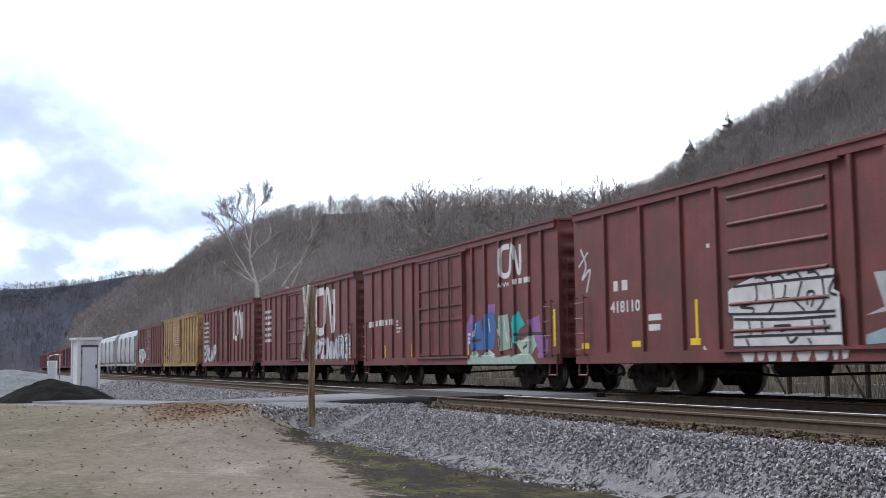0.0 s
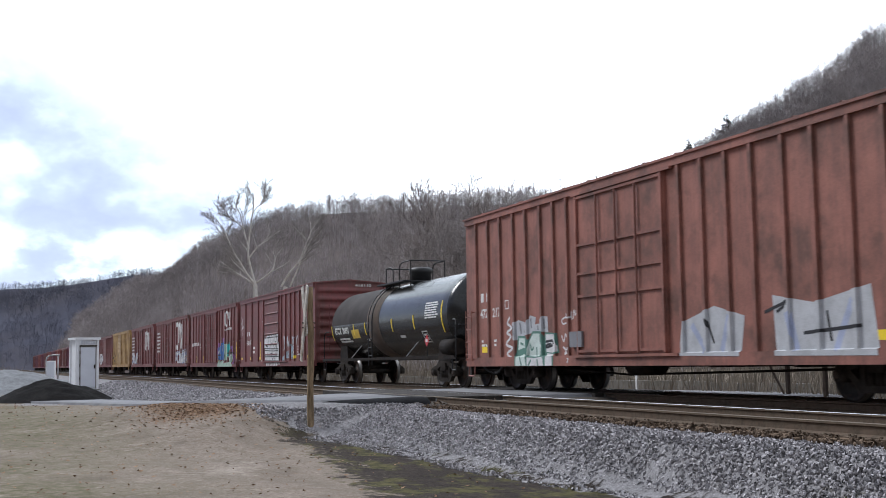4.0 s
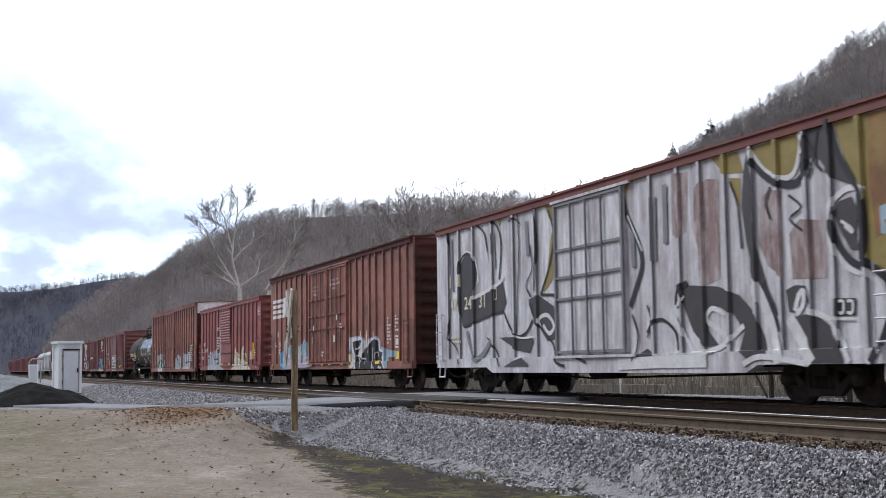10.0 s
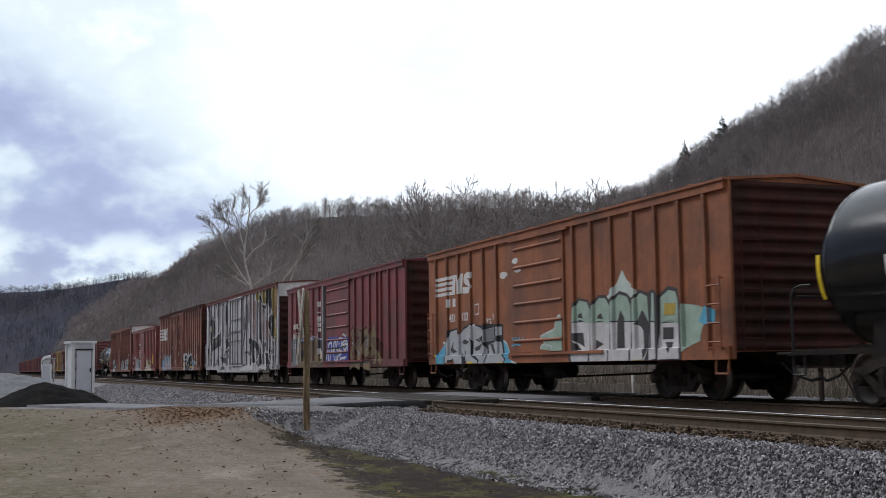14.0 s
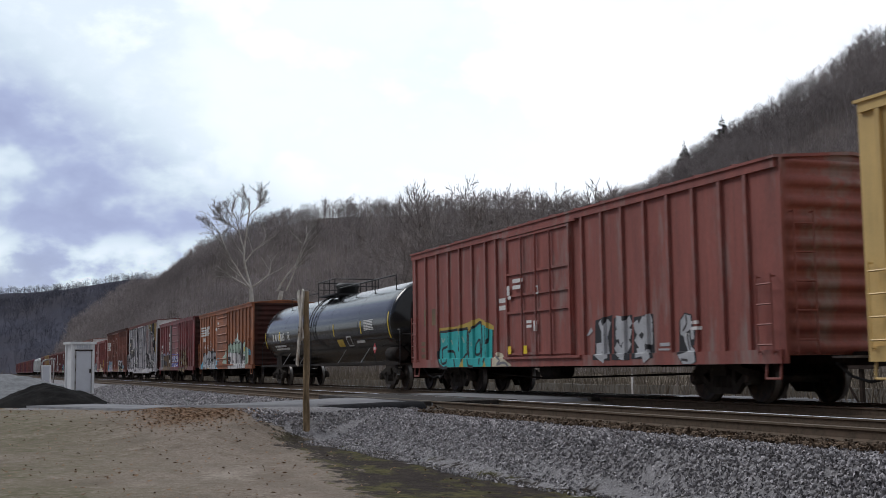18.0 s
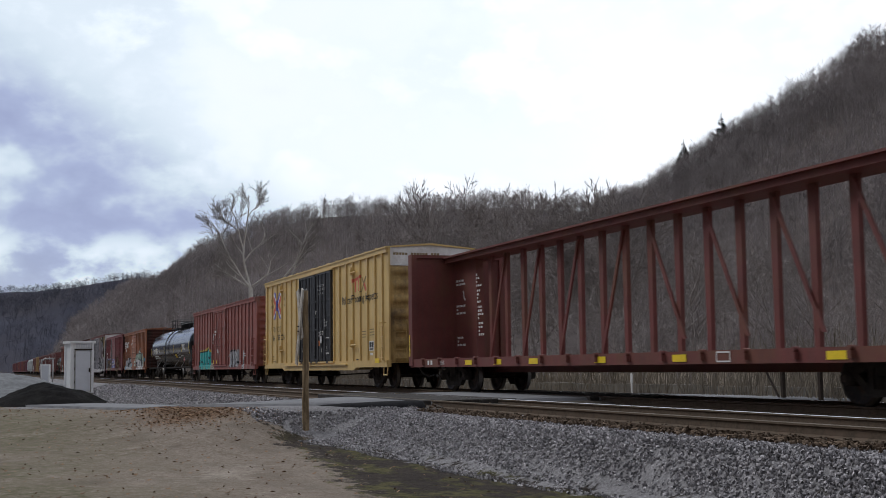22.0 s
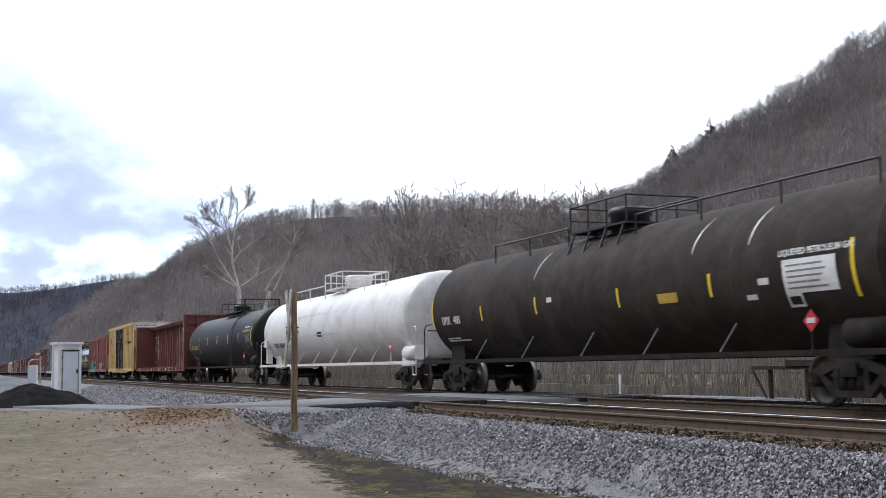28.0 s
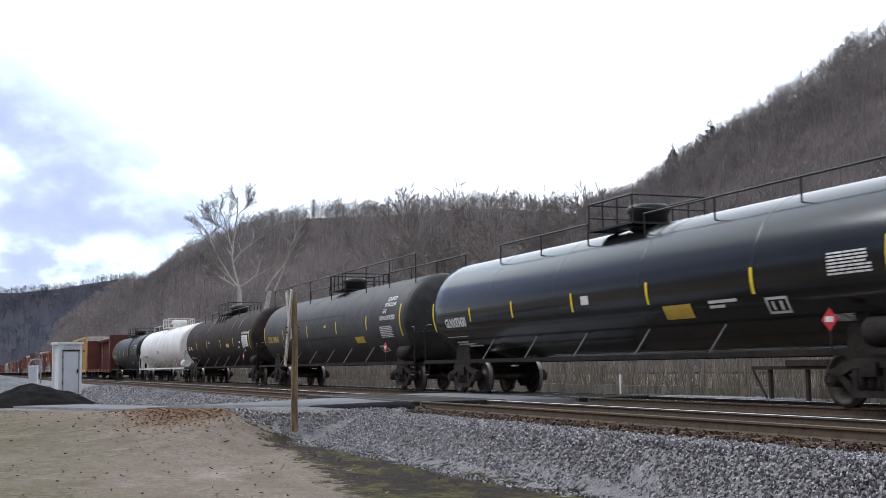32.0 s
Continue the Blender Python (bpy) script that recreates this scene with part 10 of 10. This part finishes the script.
def centerbeam():
    L, top, bot = 23.2, 4.18, 0.77
    c = car_base("centerbeam_flatcar", "empty dark red centerbeam flatcar with yellow markers", 67.78, "flatcar")
    p = P["rustred"]
    bm = bmesh.new()
    bx(bm, 0, L, -1.5, 1.5, bot + .05, bot + .16)
    part("deck", bm, p, c)
    for y0, y1 in ((-1.58, -1.5), (1.5, 1.58)):
        bm = bmesh.new()
        extrude(bm, [(0, bot + .2), (0, bot - .05), (L, bot - .05), (L, bot + .2)], y0, y1)
        part("side_sill", fixed(bm), p, c)
    bm = bmesh.new()
    bx(bm, 0, L, -.25, .25, .55, bot + .05)
    part("centre_sill", bm, p, c)
    for x, sg in ((0, -1), (L, 1)):
        end = bmesh.new()
        bx(end, x - (.0 if sg < 0 else .16), x + (.16 if sg < 0 else .0), -1.5, 1.5, bot + .16, top)
        e = part("bulkhead", end, p, c)
        bm = bmesh.new()
        for y in (-1.52, 1.52):
            bx(bm, x - (.06 if sg < 0 else .26), x + (.26 if sg < 0 else .06), y - .09, y + .09, bot, top + .06)
        bx(bm, x - (.08 if sg < 0 else .25), x + (.25 if sg < 0 else .08), -1.6, 1.6, top, top + .1)
        part("bulkhead_frame", bm, p, e)
        for z in (1.4, 2.0, 2.6, 3.2, 3.75):
            bm = bmesh.new()
            bx(bm, x + (-.10 if sg < 0 else .0), x + (.0 if sg < 0 else .10), -1.4, 1.4, z - .07, z + .07)
            part("bulkhead_rib", bm, p, e)
        for y in (-.75, 0, .75):
            bm = bmesh.new()
            bx(bm, x + (-.14 if sg < 0 else .0), x + (.0 if sg < 0 else .14), y - .07, y + .07, bot + .2, top)
            part("bulkhead_rib", bm, p, e)
    bm = bmesh.new()
    bx(bm, .16, L - .16, -.45, .45, top - .16, top + .02)
    bx(bm, .16, L - .16, -.55, .55, top - .02, top + .03)
    part("top_chord", bm, p, c)
    # solid panels beside the bulkheads, then posts and braces of the middle frame
    for x0, x1 in ((.16, 2.0), (L - .8, L - .16)):
        bm = bmesh.new()
        bx(bm, x0, x1, -.12, .12, bot + .16, top - .16)
        part("web_panel", bm, p, c)
    xs = spaced(2.9, L - 1.9, 17)
    for x in xs:
        bm = bmesh.new()
        extrude(bm, [(x - .075, bot + .16), (x + .075, bot + .16), (x + .11, top - .16), (x - .11, top - .16)], -.05, .05)
        part("post", fixed(bm), p, c)
    mid = len(xs) // 2
    for i in range(0, len(xs) - 1):
        x, x2 = xs[i], xs[i + 1]
        if i % 2:
            continue
        a, b = ((x + .03, bot + .2), (x2 + .02, top - .25)) if i < mid else ((x + .03, top - .25), (x2 + .25, bot + .5))
        bm = bmesh.new()
        for y in (-.075,):
            d = .05
            bm2 = [(a[0] - d, a[1]), (a[0] + d, a[1]), (b[0] + d, b[1]), (b[0] - d, b[1])]
            extrude(bm, bm2, y - .025, y + .025)
        part("brace", fixed(bm), p, c)
    for x in spaced(1.2, L - 1.2, 16):
        bm = bmesh.new()
        bx(bm, x - .05, x + .05, -1.66, -1.58, bot + .02, bot + .14)
        rod(bm, (x, -1.66, bot + .18), (x, -1.5, bot + .18), .045, 8)
        part("winch", bm, p, c)
    tape(c, (4.6, 6.6, 8.8, 12.2, 15.4, 20.0), bot + .0, 1.59, (), .5, .14)
    tape(c, (0.02,), 1.05, 1.62, (), .06, .7)
    decal("lettering", c, [(WHITE, stencil(.35, 3.4, 5, 2, .9) + stencil(.35, 2.6, 6, 3, 1.0) + stencil(.4, 1.6, 7, 3, .9) + sum([stencil(2.0 + .05 * k, 3.5 - .5 * k, 8 + k, 4, .5) for k in range(4)], []) + stroke([(.95, 3.1), (1.0, 2.9), (1.1, 2.8)], .08))], .125)
    decal("lettering", c, [(WHITE, bars(1.55, bot + .02, [[.16, .16]], .13) + words(2.4, bot + .02, "120635", .17, 1.1) + hollow(16.9, 17.35, bot - .02, bot + .18, .03))], 1.585)
    # upright lettering on the trailing bulkhead post
    polys = []
    for k, ch in enumerate("FOREX"):
        polys += words(L - .16, 3.55 - .24 * k, ch, .24)
    decal("lettering", c, [(WHITE, polys)], 1.612)
    for x in (2.45, L - 2.45):
        add_truck(c, x)
    add_couplers(c, L)


def later_tanks():
    R, Z = 1.46, 2.38
    c = tank_car("long dull black tank car with yellow markers", 91.75, 18.7, R, Z, TANK_DULL, (1.5, 17.0), bands=((0.62, -.42, .4), (3.76, -.2, .25), (6.44, -.2, .24), (9.3, -.22, .24), (12.2, -.25, .23), (14.9, -.24, .24), (17.84, -.5, .52)), plat=(8.1, 13.2), rail=(), braces=(), hood=(9.35, 0.44), hoops=((14.17, 0.9, 0.35, 0.58),))
    tank_ladder(c, 13.66, R, Z, BLACK)
    on_tank(c, R, Z, "lettering", [(LETTER_YELLOW, words(1.3, Z - .11, "UTLX", .34, .95, .01) + words(2.3, Z - .11, "953268", .34, .95, .01) + bars(1.1, Z - .6, [[.5], [1.3], [.5, .4]], .05) + words(15.95, Z + .56, "LIQUEFIED PETROLEUM GAS", .14, 1.0, .006)), (WHITE, hollow(3.7, 3.95, Z - .3, Z - .05, .02) + bars(16.35, Z + .76, [[.45, .6]], .06))], drop=0.3)
    on_tank(c, R, Z, "stencil_panel", [(SPRAY["grey"], chart(16.5, Z - .1, 1.2, .62, True, 12) + hollow(15.9, 16.3, Z - .65, Z - .3, .05) + rect(16.75, 17.05, Z - .3, Z - .2))], drop=0.3)
    R, Z = 1.47, 2.39
    c = tank_car("long white tank car with weathered seams", 112.0, 20.4, R, Z, TANK_WHITE, (1.7, 19.0), bands=((0.7, -.5, .3), (3.1, -.28, .17), (5.85, -.28, .17), (8.0, -.28, .18), (11.0, -.26, .2), (14.0, -.25, .2), (17.3, -.25, .2)), plat=(9.0, 11.4), rail=((4.2, 8.8, 3, 0.22), (11.6, 16.4, 3, 0.22)), braces=(3.6, 6.4, 8.8, 11.2, 13.6, 16.2), band_paint=DULL_WHITE, white=True, hood=(10.6, 0.5))
    bm = bmesh.new()
    bx(bm, .75, 1.25, -1.5, -1.1, 1.75, 2.1)
    bx(bm, .95, 1.15, -1.45, -1.2, 1.0, 1.75)
    part("end_bracket", bm, TANK_WHITE, c)
    on_tank(c, R + .006, Z, "lettering", [(BLACK, words(2.25, Z - .72, "UTLX", .3, 1.0, .008) + words(3.2, Z - .72, "805185", .3, 1.0, .008) + hollow(4.55, 4.75, Z - .7, Z - .48, .015) + bars(9.6, Z - .4, [[.6]], .2)), (DULL_WHITE, hollow(6.2, 12.6, Z - .32, Z + .55, .03) + bars(2.4, Z - .9, [[.5], [1.2], [.9]], .04))])
    c = tank_car("long brownish-black tank car with white panel", 133.8, 19.9, R, Z, TANK_BROWN, (1.5, 18.1), bands=((0.5, -.5, .3), (4.1, -.42, -.02), (7.42, -.4, .02), (11.4, -.44, -.02), (14.8, -.42, .02), (18.7, -.65, .3)), plat=(8.4, 11.0), rail=((3.9, 8.2, 3, 0.16), (11.3, 18.8, 4, 0.12)), braces=(3.6, 6.5, 9.6, 12.3, 15.0), hood=(9.6, 0.46), bracket=True)
    on_tank(c, R, Z, "lettering", [(WHITE, words(1.25, Z - .03, "DPIX", .32, .88, .01) + words(2.12, Z - .03, "400", .32, 1.0, .01) + bars(1.2, Z - .5, [[.5, .4], [1.6]], .05) + rect(16.3, 16.6, Z + .1, Z + .22) + rect(15.9, 16.2, Z - .15, Z - .05) + hollow(17.0, 17.4, Z - .35, Z - .1, .05) + rect(8.1, 8.35, Z + .25, Z + .37) + words(16.9, Z + .55, "LIQUEFIED PETROLEUM GAS", .15, 1.0, .006)), (LETTER_YELLOW, rect(13.0, 13.7, Z - .05, Z + .15))], drop=0.4)
    on_tank(c, R, Z, "stencil_panel", [(DULL_WHITE, rect(17.0, 18.35, Z - .1, Z + .48)), (GALV, bars(17.1, Z + .36, [[.4, .5], [1.0], [.9], [.5, .3], [1.0]], .03, 3.2))], "off-white data panel", drop=0.4)
    for x in (7.3, 14.2, 16.0):
        on_tank(c, R, Z, "bare_seam", [(GALV, stroke([(x, Z + .45), (x + .06, Z + .9), (x + .2, Z + 1.3)], .06, taper=True))], "scraped bright seam")
    R, Z = 1.43, 2.35
    c = tank_car("long faded black tank car with yellow lettering", 155.1, 20.5, R, Z, TANK_GREY, (1.7, 18.7), bands=((0.6, -.45, .35), (4.15, -.32, .1), (8.15, -.32, .12), (12.3, -.3, .15), (16.0, -.28, .2), (19.5, -.6, .45)), plat=(9.95, 11.6), rail=((0.46, 9.9, 4, 0.64), (11.8, 19.6, 4, 0.64)), braces=(3.6, 6.0, 8.4, 10.9, 13.2, 15.8), hood=(10.3, 0.44))
    on_tank(c, R, Z, "jacket_patch", [(TANK_DULL, hollow(5.75, 13.4, Z - .45, Z + .39, .035))], "weld outline of a jacket patch")
    on_tank(c, R, Z, "lettering", [(LETTER_YELLOW, words(1.3, Z + .0, "UTLX", .36, .9, .012) + words(2.32, Z + .0, "803668", .36, .92, .012) + bars(1.7, Z - .65, [[.5], [.5, .9], [.7, .4], [.4]], .06) + rect(10.7, 11.0, Z + .38, Z + .46) + rect(14.5, 15.5, Z - .35, Z - .1)), (WHITE, words(18.0, Z + 1.03, "LIQUEFIED", .2, 1.0, .006) + words(17.9, Z + .82, "PETROLEUM", .2, 1.0, .006) + words(17.8, Z + .61, "GAS", .2, 1.0, .006) + words(17.5, Z + .38, "NON-ODORIZED", .2, 1.0, .006) + chart(17.4, Z - .32, 1.4, .62, True, 15) + hollow(16.7, 17.2, Z - .8, Z - .5, .05) + rect(17.3, 17.5, Z - .75, Z - .6) + hollow(3.75, 3.95, Z - .25, Z + .0, .02))], drop=0.4)
    R, Z = 1.45, 2.37
    c = tank_car("long new glossy black tank car with yellow markers", 177.2, 20.6, R, Z, TANK_GLOSS, (1.8, 18.5), bands=((0.45, -.6, .25), (3.2, -.38, .0), (5.94, -.4, .02), (9.2, -.42, .02), (12.48, -.42, .04), (16.0, -.42, .06), (19.4, -.6, .3)), plat=(9.25, 11.2), rail=((4.16, 9.1, 3, 0.2), (11.6, 19.4, 4, 0.14)), braces=(4.0, 6.6, 9.2, 11.9, 14.6), hood=(10.35, 0.44))
    on_tank(c, R, Z, "lettering", [(WHITE, rect(1.1, 2.6, Z - .42, Z - .40) + words(1.35, Z - .1, "GLNX", .34, .84, .014) + words(2.12, Z - .1, "33430", .36, .84, .016) + bars(1.6, Z - .62, [[.8], [1.2], [1.6]], .05) + rect(9.7, 10.05, Z + .12, Z + .32) + bars(14.6, Z - .12, [[.9], [.5]], .06) + hollow(16.3, 16.9, Z - .42, Z - .1, .05) + rect(16.45, 16.52, Z - .35, Z - .18) + rect(16.66, 16.74, Z - .35, Z - .18) + chart(18.0, Z + .05, 1.2, .6, True, 18) + chart(17.8, Z - .72, .65, .36, True, 19)), (LETTER_YELLOW, rect(13.0, 14.0, Z - .38, Z - .08))], drop=0.4)


leading_cars()
tanks_and_rest()


# ---- motion ----
SPEED, GAIN = 10.1605, 0.0377


def travel(t):
    """How far the train has run along its track, against its place at 12 s."""
    return -SPEED * (t - 12) - GAIN * (t - 12) ** 2 / 2


def motions():
    times = [k * 0.5 for k in range(65)]
    for car, s in CARS:
        walk(car, [(t, pose(s + travel(t), FAR_TRACK, 0)) for t in times])
    # wheels roll without slipping; the meshes are turned in their trucks
    ticks = list(range(0, 700, 2)) + list(range(700, 961))
    done = {}
    for w, u in WHEELSETS:
        if w.animation_data and w.animation_data.action:
            continue
        rows = [(k / FPS, pose(u, 0, 0.457) @ Matrix.Rotation((travel(k / FPS) - travel(0)) / 0.457, 4, "Y")) for k in ticks]
        walk(w, rows)


motions()
